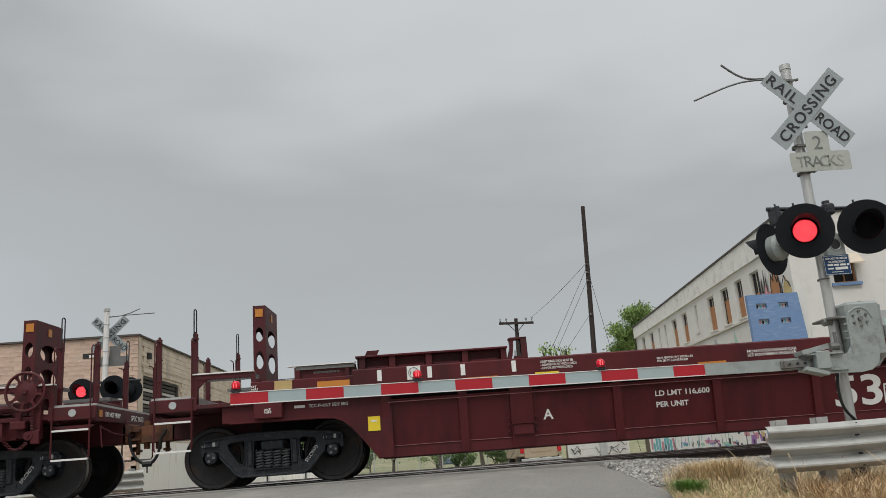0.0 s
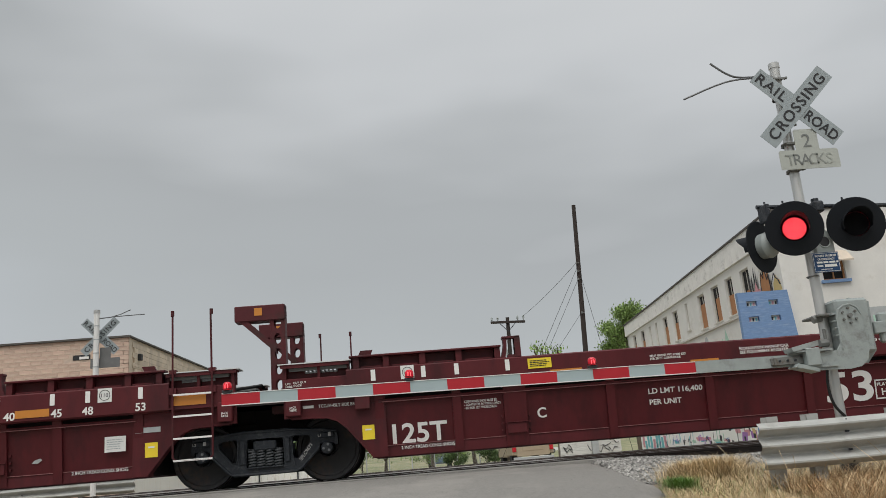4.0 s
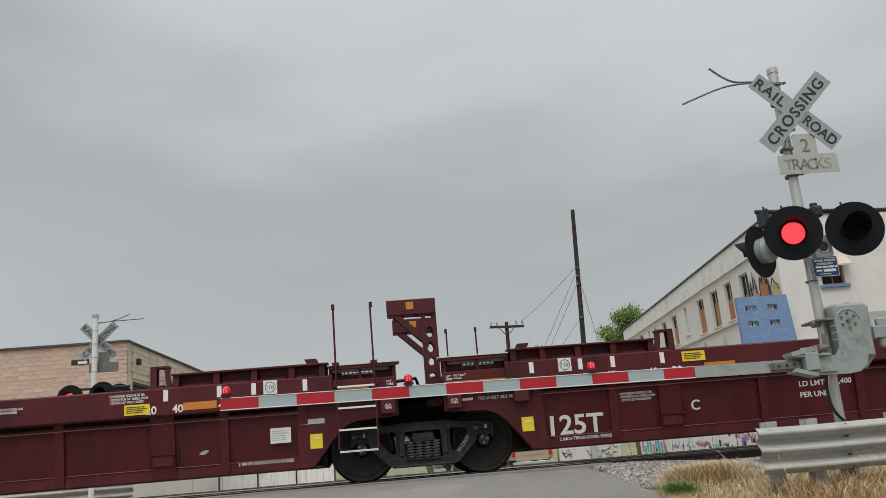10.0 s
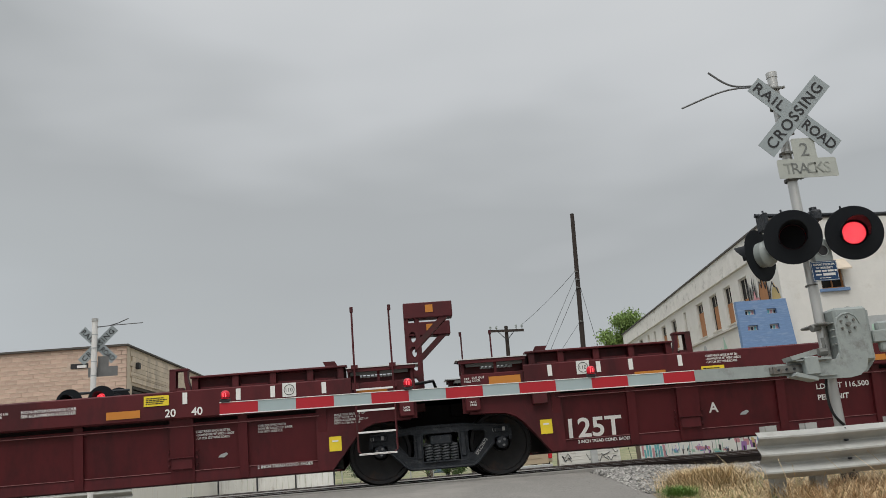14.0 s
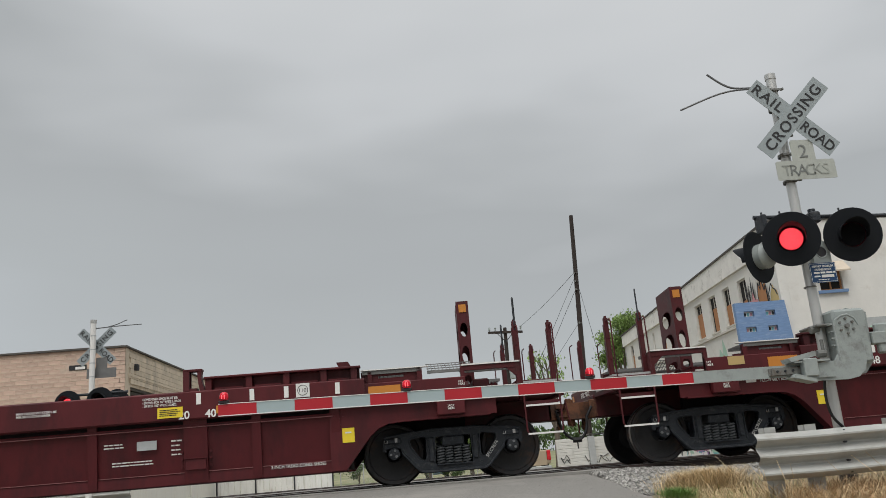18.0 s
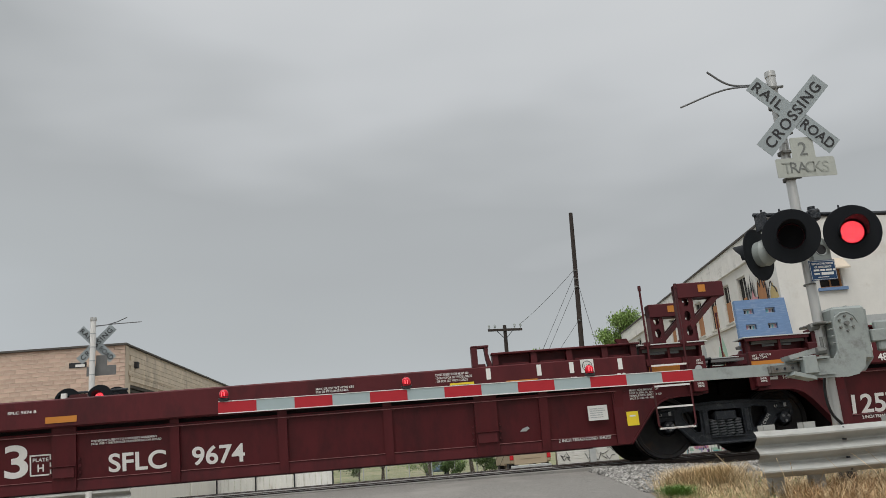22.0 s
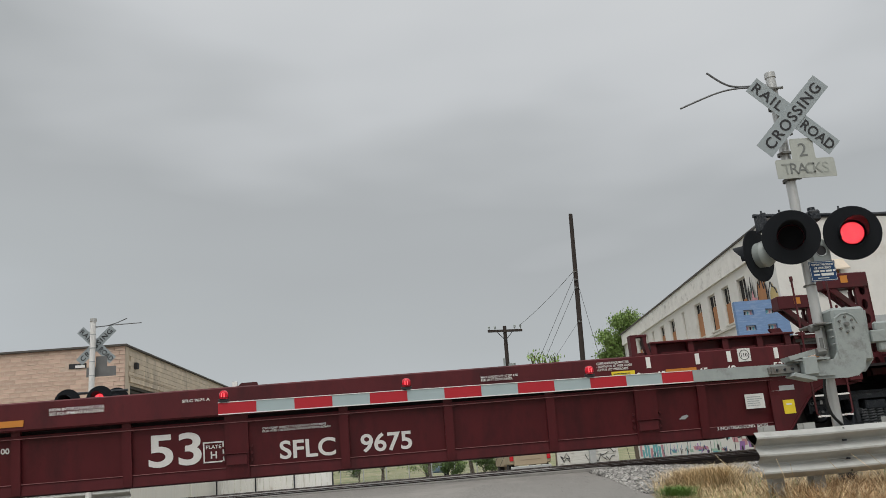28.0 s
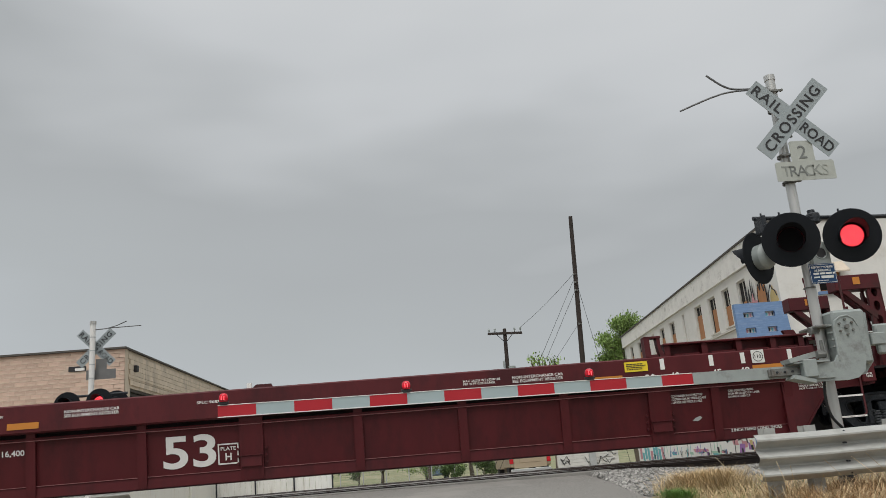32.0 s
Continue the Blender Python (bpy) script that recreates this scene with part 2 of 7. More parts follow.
    def holed(self, x0, x1, z0, z1, holes, y0, y1, n=16):
        """A plate in the x-z plane, of thickness y0 to y1, with one oval (cx, cz, rx, rz) in each level band."""
        cuts = sorted(holes, key=lambda h: h[1])
        edges = [z0] + [(cuts[i][1] + cuts[i][3] + cuts[i + 1][1] - cuts[i + 1][3]) / 2 for i in range(len(cuts) - 1)] + [z1]
        for (cx, cz, rx, rz), b0, b1 in zip(cuts, edges, edges[1:]):
            inner, outer = [], []
            for i in range(n):
                c, s = math.cos(2 * math.pi * i / n), math.sin(2 * math.pi * i / n)
                inner.append((cx + rx * c, cz + rz * s))
                k = min((x1 - cx) / c if c > 1e-6 else ((x0 - cx) / c if c < -1e-6 else 9e9), (b1 - cz) / s if s > 1e-6 else ((b0 - cz) / s if s < -1e-6 else 9e9))
                outer.append((cx + k * c, cz + k * s))
            for i in range(n):
                j = (i + 1) % n
                o = [outer[i], outer[j]]
                for X in (x0, x1):
                    for Z in (b0, b1):
                        on = lambda p, q: abs(p[0] - X) < 1e-6 and abs(q[1] - Z) < 1e-6
                        if (on(outer[i], outer[j]) or on(outer[j], outer[i])) and not (abs(outer[i][0] - outer[j][0]) < 1e-6 or abs(outer[i][1] - outer[j][1]) < 1e-6):
                            o = [outer[i], (X, Z), outer[j]]
                poly = [inner[i]] + o + [inner[j]]
                self.add([(p[0], y0, p[1]) for p in poly], [tuple(range(len(poly)))])
                self.add([(p[0], y1, p[1]) for p in poly], [tuple(range(len(poly) - 1, -1, -1))])
                self.add([(inner[i][0], y0, inner[i][1]), (inner[j][0], y0, inner[j][1]), (inner[j][0], y1, inner[j][1]), (inner[i][0], y1, inner[i][1])], [(0, 1, 2, 3)])
        self.add([(x0, y0, z0), (x1, y0, z0), (x1, y0, z1), (x0, y0, z1), (x0, y1, z0), (x1, y1, z0), (x1, y1, z1), (x0, y1, z1)],
                 [(0, 4, 5, 1), (1, 5, 6, 2), (2, 6, 7, 3), (3, 7, 4, 0)])
        return self

    def cut(self, outer, holes, y0, y1):
        """A plate of any outline (x, z) with holes, from y0 to y1."""
        loops = [outer] + holes
        tris = tessellate_polygon([[Vector((x, z, 0)) for x, z in lp] for lp in loops])
        flat = [p for lp in loops for p in lp]
        n = len(flat)
        self.add([(x, y0, z) for x, z in flat] + [(x, y1, z) for x, z in flat], [t for t in tris] + [tuple(n + i for i in t[::-1]) for t in tris])
        k = 0
        for lp in loops:
            m = len(lp)
            self.add([(x, y0, z) for x, z in lp] + [(x, y1, z) for x, z in lp], [(i, (i + 1) % m, m + (i + 1) % m, m + i) for i in range(m)])
        return self

    def shift(self, m):
        self.v = [tuple(m @ Vector(p)) for p in self.v]
        return self

    def data(self, name, smooth=False):
        me = bpy.data.meshes.new(name)
        me.from_pydata(self.v, [], self.f)
        if smooth:
            me.polygons.foreach_set("use_smooth", [True] * len(me.polygons))
            me.set_sharp_from_angle(angle=radians(35))
        me.update()
        return me


def part(name, m, material, parent=None, label="", smooth=False, at=None):
    """One mesh object, under a thing or a part where parent is given. m: an M or ready mesh data."""
    me = m.data(name, smooth) if isinstance(m, M) else m
    if not me.materials:
        me.materials.append(material)
    ob = new(name, me)
    ob.parent = parent
    if at is not None:
        ob.matrix_basis = at
    return tagged(ob, label)


def thing(name, label, category, group="", at=None, kind=""):
    ob = tagged(new(name), label, category, group, kind)
    if at is not None:
        ob.matrix_basis = at
    return ob


GLYPHS = {}


def lettering(body, height, material, width=None, depth=0.004, align="CENTER", space=1.0, bold=None):
    """Mesh of a line or lines of writing, flat against the x-z plane, facing -y, with its middle at the origin. height: of a capital."""
    if bold is None:
        bold = 0.028 if height > 0.05 else 0.018
    key = (body, height, material.name, width, space, bold)
    if key not in GLYPHS:
        cu = bpy.data.curves.new("writing", "FONT")
        if "\n" in body and height < 0.05:
            align = "LEFT"
        cu.body, cu.size, cu.align_x, cu.align_y, cu.space_character = body, height / 0.69, align, "CENTER", space
        cu.extrude, cu.offset, cu.resolution_u, cu.space_line = depth / 2, bold * height, 6 if height > 0.12 else 3 if height > 0.044 else 2, 0.95
        ob = bpy.data.objects.new("writing", cu)
        me = bpy.data.meshes.new_from_object(ob)
        bpy.data.objects.remove(ob)
        xs = [v.co.x for v in me.vertices]
        ys = [v.co.y for v in me.vertices]
        cx, cy, k = (min(xs) + max(xs)) / 2, (min(ys) + max(ys)) / 2, 1.0
        if width:
            k = width / (max(xs) - min(xs))
        me.transform(Matrix(((k, 0, 0, -cx * k), (0, 0, -1, 0), (0, 1, 0, -cy), (0, 0, 0, 1))))
        me.materials.append(material)
        GLYPHS[key] = me
    return GLYPHS[key]


def bars(rows, height, gap, width, seed):
    """Unreadable small print: rows of short bars."""
    rnd, m = random.Random(seed), M()
    for i in range(rows):
        x, z = -width / 2, (rows / 2 - i - 0.5) * (height + gap)
        end = width / 2 - rnd.random() * width * 0.25
        while x < end:
            w = height * rnd.uniform(1.5, 4.5)
            m.box(x, min(x + w, end), -0.002, 0.002, z - height / 2, z + height / 2)
            x += w + height * 0.6
    return m


# ---- the train: well cars and their bogies, x along the track, y across it, z from the rail ----
TRACK_Y = 13.9
SIDE = 1.48
POSTS = (1.57, 3.13, 4.68, 7.03, 8.19)
CAR_BITS = {}


def shared(key, build, smooth=False):
    """Mesh data built once and used by all cars."""
    if key not in CAR_BITS:
        CAR_BITS[key] = build().data(key, smooth)
    return CAR_BITS[key]


def mirror_y(m):
    m.v = [(x, -y, z) for x, y, z in m.v]
    m.f = [f[::-1] for f in m.f]
    return m


def mirror_x(m):
    m.v = [(-x, y, z) for x, y, z in m.v]
    m.f = [f[::-1] for f in m.f]
    return m


def side_y(z):
    """Across-place of the sloping well side at height z."""
    return -1.345 + (1.17 - z) * 0.12 / 0.9


def m_panel():
    m = M()
    z0, z1 = 0.30, 1.066
    m.prism([(side_y(z0) + 0.0, z0), (side_y(z1), z1), (side_y(z1) + 0.03, z1), (side_y(z0) + 0.03, z0)], -8.3, 8.3, "x")
    return m


def m_sill():
    m = M()
    y = side_y(0.35)
    m.prism([(y - 0.035, 0.275), (y - 0.035, 0.42), (y - 0.02, 0.435), (y + 0.06, 0.435), (y + 0.12, 0.30), (y + 0.12, 0.27), (y - 0.02, 0.265)], -8.33, 8.33, "x")
    return m


def m_chord():
    m = M()
    m.prism([(-1.455, 1.17), (-1.48, 1.19), (-1.48, 1.56), (-1.46, 1.58), (-1.30, 1.58), (-1.28, 1.56), (-1.28, 1.19), (-1.30, 1.17)], -8.65, 8.65, "x")
    return m


# gets a near-black colour that paints the shadow band under the chord
def m_inner_web():
    return M().box(-8.3, 8.3, -1.20, -1.18, 1.0, 1.25)


def m_side_pipe():
    return M().box(-8.2, 8.2, -1.385, -1.355, 1.062, 1.085).tube([(-8.2, -1.375, 1.10), (8.2, -1.375, 1.10)], 0.012, 6)


def m_sill_edge():
    y = side_y(0.42)
    return M().box(-8.3, 8.3, y - 0.040, y - 0.01, 0.428, 0.437)


# pale strip that paints the highlight on the pipe's lower edge
def m_pipe_edge():
    return M().box(-8.15, 8.15, -1.389, -1.385, 1.063, 1.071)


def m_post(w):
    def build():
        m = M()
        m.prism([(side_y(0.28) - 0.06, 0.28), (side_y(1.19) - 0.045, 1.19), (side_y(1.19) + 0.01, 1.19), (side_y(0.28) + 0.01, 0.28)], -w / 2, w / 2, "x")
        if w > 0.2:
            m.box(-w / 2 + 0.02, w / 2 - 0.02, side_y(0.5) - 0.085, side_y(0.5) - 0.04, 0.46, 0.62, 0.008)
            m.box(-w / 2, w / 2, side_y(0.62) - 0.09, side_y(0.6) - 0.05, 0.62, 0.635)
            for sx in (-1, 1):
                for z in (0.52, 0.62, 0.72):
                    m.cyl((sx * (w / 2 + 0.035), side_y(z) - 0.03, z), (sx * (w / 2 + 0.035), side_y(z) + 0.01, z), 0.02, 6)
        else:
            m.box(-w / 2 - 0.05, -w / 2, side_y(1.1) - 0.03, side_y(1.1), 1.075, 1.115)
            m.box(w / 2, w / 2 + 0.05, side_y(1.1) - 0.03, side_y(1.1), 1.05, 1.09)
        return m
    return build


def m_raised():
    m = M()
    m.box(6.32, 8.58, -1.31, -1.27, 1.58, 1.75)
    m.box(6.30, 8.60, -1.475, -1.31, 1.745, 1.775, 0.006)
    for x in (6.36, 6.95, 7.5, 8.05, 8.5):
        m.box(x - 0.045, x + 0.045, -1.44, -1.31, 1.585, 1.745)
    for a, b in ((6.46, 6.86), (7.04, 7.42), (7.58, 7.96), (8.12, 8.42)):
        m.box(a, b, -1.46, -1.44, 1.585, 1.605)
    m.prism([(8.28, 1.775), (8.24, 1.85), (8.42, 1.85), (8.46, 1.775)], -1.42, -1.36)
    return m


def m_hook():
    """Open frame: two plates with a cap and a curved back."""
    m = M()
    m.box(6.0, 6.09, -1.47, -1.455, 1.58, 1.89)
    m.box(6.0, 6.09, -1.345, -1.33, 1.58, 1.89)
    m.box(6.0, 6.015, -1.455, -1.345, 1.58, 1.89)
    m.box(6.0, 6.27, -1.47, -1.33, 1.865, 1.90, 0.005)
    m.prism([(6.20, 1.865), (6.26, 1.865), (6.255, 1.78), (6.27, 1.70), (6.31, 1.58), (6.24, 1.58), (6.215, 1.70)], -1.46, -1.34)
    m.box(6.09, 6.20, -1.46, -1.34, 1.58, 1.62)
    return m


def m_arch(end=10.6):
    """Side plate that rises over the bogie, at the +x end."""
    m = M()
    pts = [(8.1, 0.28), (8.31, 0.28), (8.57, 0.60), (8.70, 0.755), (8.82, 0.855), (8.96, 0.91), (9.2, 0.925), (end - 0.1, 0.93), (end, 0.93), (end, 1.20), (8.1, 1.20)]
    y = side_y(0.8)
    m.prism(pts, y - 0.055, y - 0.015)
    lip = pts[1:8]
    m.prism([(px, pz - 0.016) for px, pz in lip] + [(px, pz + 0.012) for px, pz in lip[::-1]], y - 0.085, y + 0.1)
    return m


def m_endsill(end=10.16):
    m = M()
    m.box(8.62, end, -1.44, -1.33, 1.19, 1.50, 0.01)
    m.box(8.62, end, -1.47, -1.30, 1.185, 1.215)
    return m


def m_bracket():
    """Cut-out upper plate beside the walkway at the +x end."""
    m = M()
    m.box(8.6, 9.52, -1.34, -1.31, 1.50, 1.575)
    m.box(8.6, 9.52, -1.34, -1.31, 1.607, 1.675)
    m.box(8.6, 8.86, -1.34, -1.31, 1.575, 1.607)
    m.box(9.24, 9.52, -1.34, -1.31, 1.575, 1.607)
    m.box(8.7, 8.76, -1.38, -1.34, 1.50, 1.675)
    m.box(9.44, 9.52, -1.38, -1.34, 1.50, 1.675)
    return m


def m_flap():
    """Tilted step grating with upright bars, at the +x end."""
    m = M()
    for i in range(13):
        x = 9.62 + 0.056 * i
        m.prism([(-1.34, 1.62), (-1.32, 1.62), (-0.90, 1.785), (-0.92, 1.785)], x - 0.006, x + 0.006, "x")
    for k in range(4):
        y = -1.30 + 0.125 * k
        m.box(9.60, 10.31, y - 0.008, y + 0.008, 1.628 + 0.049 * k, 1.640 + 0.049 * k)
    m.box(9.60, 10.31, -1.35, -1.32, 1.59, 1.635)
    return m


def m_edge_low(y):
    """Bright edge of the lower walkway sheet at the +x end."""
    return lambda: M().box(8.6, 9.62, min(y, y * 0.93), max(y, y * 0.93), 1.693, 1.707)


def m_edge_high(y):
    return lambda: M().box(10.12, 11.02, min(y, y * 0.93), max(y, y * 0.93), 1.665, 1.685)


def m_deck_frame(s):
    """Carrying frame of the end walkway, on one side of the car."""
    def build():
        m = M().box(10.1, 11.0, -1.40, -1.33, 1.59, 1.66).box(10.95, 11.02, -1.40, -1.30, 1.22, 1.66).box(10.1, 11.02, -1.42, -1.34, 1.165, 1.225, 0.006)
        m.box(10.1, 10.16, -1.40, -1.33, 1.22, 1.60).prism([(10.80, 1.59), (10.95, 1.59), (10.95, 1.45)], -1.39, -1.36)
        return m if s < 0 else mirror_y(m)
    return build


def m_joint_plate():
    """Recessed slotted plate at a jointed end, under an overhanging sheet."""
    m = M()
    for z0, z1, x0, x1 in ((1.50, 1.585, 8.6, 9.6), (1.63, 1.69, 8.6, 9.6), (1.585, 1.63, 8.6, 8.78), (1.585, 1.63, 9.28, 9.6)):
        m.box(x0, x1, -1.27, -1.23, z0, z1)
    for x in (8.62, 9.06, 9.56):
        m.box(x - 0.02, x + 0.02, -1.40, -1.27, 1.50, 1.69)
    m.box(8.6, 9.62, -1.46, -1.20, 1.69, 1.712)
    m.box(8.6, 9.62, -1.46, -1.44, 1.66, 1.69)
    return m


def m_top_sheet():
    return M().box(8.58, 9.66, -1.475, -1.10, 1.713, 1.728)


def m_jack(x0=9.70, x1=10.12):
    m = M()
    m.box(x0, x1, -1.475, -1.36, 0.955, 1.24, 0.012)
    return m


def m_deck(x0, x1, z, y0=-1.38, y1=1.38):
    """Bar grating between two edge strips."""
    def build():
        m = M()
        n = int((x1 - x0) / 0.06)
        for i in range(n + 1):
            x = x0 + (x1 - x0) * i / n
            m.box(x - 0.006, x + 0.006, y0 + 0.01, y1 - 0.01, z - 0.03, z)
        for y in (y0, y1 - 0.02):
            m.box(x0, x1, y, y + 0.02, z - 0.045, z + 0.004)
        return m
    return build


def put_decks(key, x0, x1, z, car, at):
    """A strip of grating along each side of the car."""
    for s in (-1, 1):
        put("walkway_grating", "%s%d" % (key, s), m_deck(x0, x1, z, min(s * 0.82, s * 1.38), max(s * 0.82, s * 1.38)), DARKGRATE, car, "grey steel bar grating", at=at)


def m_floor():
    m = M()
    m.box(-8.2, 8.2, -1.16, -1.05, 0.275, 0.30)
    m.box(-8.2, 8.2, 1.05, 1.16, 0.275, 0.30)
    for i in range(17):
        x = -8 + i
        m.box(x - 0.09, x + 0.09, -1.16, 1.16, 0.285, 0.36)
    for sx in (-1, 1):
        m.box(sx * 8.28 - 0.03, sx * 8.28 + 0.03, -1.35, 1.35, 0.30, 1.5)
        m.box(min(sx * 8.3, sx * 10.6), max(sx * 8.3, sx * 10.6), -1.34, 1.34, 1.16, 1.20)
        m.box(min(sx * 8.3, sx * 10.2), max(sx * 8.3, sx * 10.2), -0.35, 0.35, 0.80, 1.18)
    return m


def m_loop(x, y, z0, z1, w=0.035, d=0.012):
    m = M()
    pts = [(x - w, y, z0), (x - w, y, z1 - w)] + [(x - w * math.cos(a), y, z1 - w + w * math.sin(a)) for a in (math.pi / 4, math.pi / 2, math.pi * 3 / 4)] + [(x + w, y, z1 - w), (x + w, y, z0)]
    return m.tube(pts, d, 6)


def m_tallpost():
    """Narrow box post, deep across the car, pierced by ovals; it stands a little askew."""
    m = M()
    w, d, z0, z1 = 0.10, 0.42, 1.45, 2.80
    front = lambda r: [(0, 1.53, r, 0.07), (0, 1.93, r, 0.145), (0, 2.34, r, 0.115)]
    for y in (-d, d - 0.012):
        m.holed(-w, w, z0, z1, front(0.062), y, y + 0.012)
    for x in (-w, w - 0.012):
        s = M().holed(-d + 0.013, d - 0.013, z0, z1, [(0, 1.53, 0.27, 0.07), (0, 1.91, 0.27, 0.16), (0, 2.31, 0.27, 0.14)], x, x + 0.012, 20).shift(pose(0, 0, 0, 0, 0, 90))
        m.add(s.v, s.f)
    m.box(-w, w, -d, d, z1, z1 + 0.01)
    m.v = [(x + 0.06 * y, y, z) for x, y, z in m.v]
    return m


def m_gallows():
    """Pierced post with a top arm and a brace, the arm towards +x."""
    m = M()
    for y in (-0.10, 0.09):
        m.holed(9.56, 9.78, 1.05, 2.75, [(9.67, 1.25 + 0.24 * i, 0.055, 0.085) for i in range(6)], y, y + 0.012)
    m.box(9.55, 9.565, -0.11, 0.11, 1.05, 2.75)
    m.box(9.775, 9.79, -0.11, -0.05, 1.05, 2.47)
    m.box(9.775, 9.79, 0.05, 0.11, 1.05, 2.47)
    m.box(9.55, 10.33, -0.13, 0.13, 2.50, 2.75, 0.012)
    for y in (-0.11, 0.06):
        m.prism([(9.70, 1.98), (9.70, 2.10), (10.12, 2.50), (10.25, 2.50)], y, y + 0.05)
    return m


def m_hose(sag):
    def build():
        m = M()
        m.tube([(-0.30, 0, 0.98)] + [(0.24 * math.sin(a) * (1 + 0.15 * math.sin(a)), 0, 0.86 - sag * math.cos(a)) for a in [(-1.5 + 3.0 * i / 14) for i in range(15)]] + [(0.30, 0, 0.96)], 0.024, 8)
        m.cyl((0.07, 0, 0.86 - sag), (-0.07, 0, 0.86 - sag), 0.042, 8)
        m.cyl((0.0, 0, 0.83 - sag), (0.0, 0, 0.72 - sag), 0.012, 6)
        return m
    return build


def m_coupler():
    """Shank and knuckle of the coupler at the +x end, its face at x = 12.02."""
    m = M()
    m.box(11.0, 11.72, -0.10, 0.10, 0.86, 1.04, 0.02)
    m.box(11.72, 11.90, -0.27, -0.20, 0.84, 0.87)
    m.box(11.72, 11.90, -0.27, -0.20, 0.98, 1.01)
    m.cyl((11.8, -0.05, 0.62), (11.8, -0.05, 0.82), 0.035, 8)
    m.box(11.76, 11.84, -0.12, 0.05, 0.66, 0.70)
    m.prism([(11.66, -0.17), (11.90, -0.22), (12.06, -0.20), (12.06, -0.06), (11.98, 0.02), (12.06, 0.10), (12.12, 0.24), (11.92, 0.26), (11.70, 0.16)], 0.80, 1.06, "z")
    m.cyl((11.97, -0.14, 0.70), (11.97, -0.14, 1.14), 0.05, 10)
    m.box(11.60, 11.74, -0.22, 0.22, 0.80, 1.10, 0.015)
    return m


def m_endframe():
    """Draft sill and end platform at the +x end."""
    m = M()
    m.box(10.55, 11.62, -1.36, 1.36, 1.16, 1.20)
    m.box(11.56, 11.64, -1.40, 1.40, 1.11, 1.33, 0.01)
    m.box(10.95, 11.64, -1.42, -1.36, 1.14, 1.33, 0.01)
    m.box(10.95, 11.64, 1.36, 1.42, 1.14, 1.33, 0.01)
    m.box(10.0, 11.66, -0.22, 0.22, 0.80, 1.17, 0.015)
    m.box(10.98, 11.55, -1.0, -0.2, 1.24, 1.42, 0.01)
    for y in (-1.38, 1.32):
        m.prism([(11.0, 1.06), (11.6, 1.06), (11.5, 0.98), (11.1, 0.98)], y, y + 0.05)
    return m


def m_upright(h):
    def build():
        m = M()
        m.box(-0.04, 0.03, -0.03, 0.03, 1.10, h, 0.005)
        m.box(-0.05, -0.04, -0.035, 0.035, 1.10, h - 0.1)
        m.cyl((-0.005, 0, h), (-0.005, 0, h + 0.03), 0.02, 8)
        for z in (1.62, 1.95, h - 0.08):
            m.cyl((0.0, -0.045, z), (0.0, -0.03, z), 0.014, 6)
            m.cyl((0.025, 0, z), (0.045, 0, z), 0.012, 6)
        return m
    return build


def m_stirrup():
    m = M()
    a, b, y = 11.02, 11.56, -1.44
    m.tube([(a, y, 1.16), (a, y, 0.62), (a + 0.03, y, 0.575), (b - 0.03, y, 0.575), (b, y, 0.62), (b, y, 1.16)], 0.014, 6)
    for x in (a, b):
        m.tube([(x, y + 0.24, 2.22), (x, y + 0.04, 2.22), (x, y, 2.18), (x, y, 1.5), (x, y, 1.16)], 0.0105, 6)
    return m


def m_rungs(a, b, zs, y=-1.455):
    def build():
        m = M()
        for z in zs:
            m.box(a, b, y, y + 0.035, z - 0.012, z + 0.014)
        return m
    return build


def m_ladder():
    """Side ladder with tall grab irons at the +x jointed end."""
    m = M()
    a, b, y = 8.71, 9.28, -1.49
    m.tube([(a, y, 2.60), (a, y, 1.25), (a, y, 0.50), (a + 0.05, y, 0.455), (b - 0.05, y, 0.455), (b, y, 0.50), (b, y, 1.25), (b - 0.01, y, 2.60)], 0.016, 6)
    for x in (a, b):
        m.cyl((x, y, 2.56), (x, y, 2.64), 0.026, 8)
        m.box(x - 0.05, x + 0.05, y, -1.40, 1.40, 1.50)
        m.box(x - 0.05, x + 0.05, y, -1.40, 1.70, 1.76)
    return m


def m_handwheel():
    m = M()
    R = 0.275
    m.tube([(R * math.cos(a), 0, R * math.sin(a)) for a in [2 * math.pi * i / 28 for i in range(28)]], 0.022, 8, closed=True)
    m.lathe([(0.0, -0.03), (0.035, -0.03), (0.04, -0.005), (0.11, 0.008), (0.165, 0.02), (0.165, 0.035), (0.0, 0.045)], 24)
    return m


def m_spoke():
    return M().prism([(0.14, 0.034), (0.20, 0.016), (0.27, 0.03), (0.27, -0.03), (0.20, -0.016), (0.14, -0.034)], 0.012, 0.032)


def m_chain(pts, sag, r=0.018):
    def build():
        m = M()
        (x0, y0, z0), (x1, y1, z1) = pts
        n = int(math.hypot(x1 - x0, z1 - z0) / 0.045) + 8
        for i in range(n):
            t = (i + 0.5) / n
            c = Vector((x0 + (x1 - x0) * t, y0 + (y1 - y0) * t, z0 + (z1 - z0) * t - sag * 4 * t * (1 - t)))
            ang = 0 if i % 2 else 90
            q = pose(*c, ang, -30 + 60 * t, 0)
            ring = [q @ Vector((0.028 * math.cos(a), 0, 0.015 * math.sin(a))) for a in [2 * math.pi * k / 8 for k in range(8)]]
            m.tube(ring, 0.006, 4, closed=True)
        return m
    return build


def put(name, key, build, material, car, label="", smooth=False, at=None):
    return part(name, shared(key, build, smooth), material, car, label, at=at)


def flip():
    """Half turn about the upright axis."""
    return pose(0, 0, 0, 0, 0, 180)


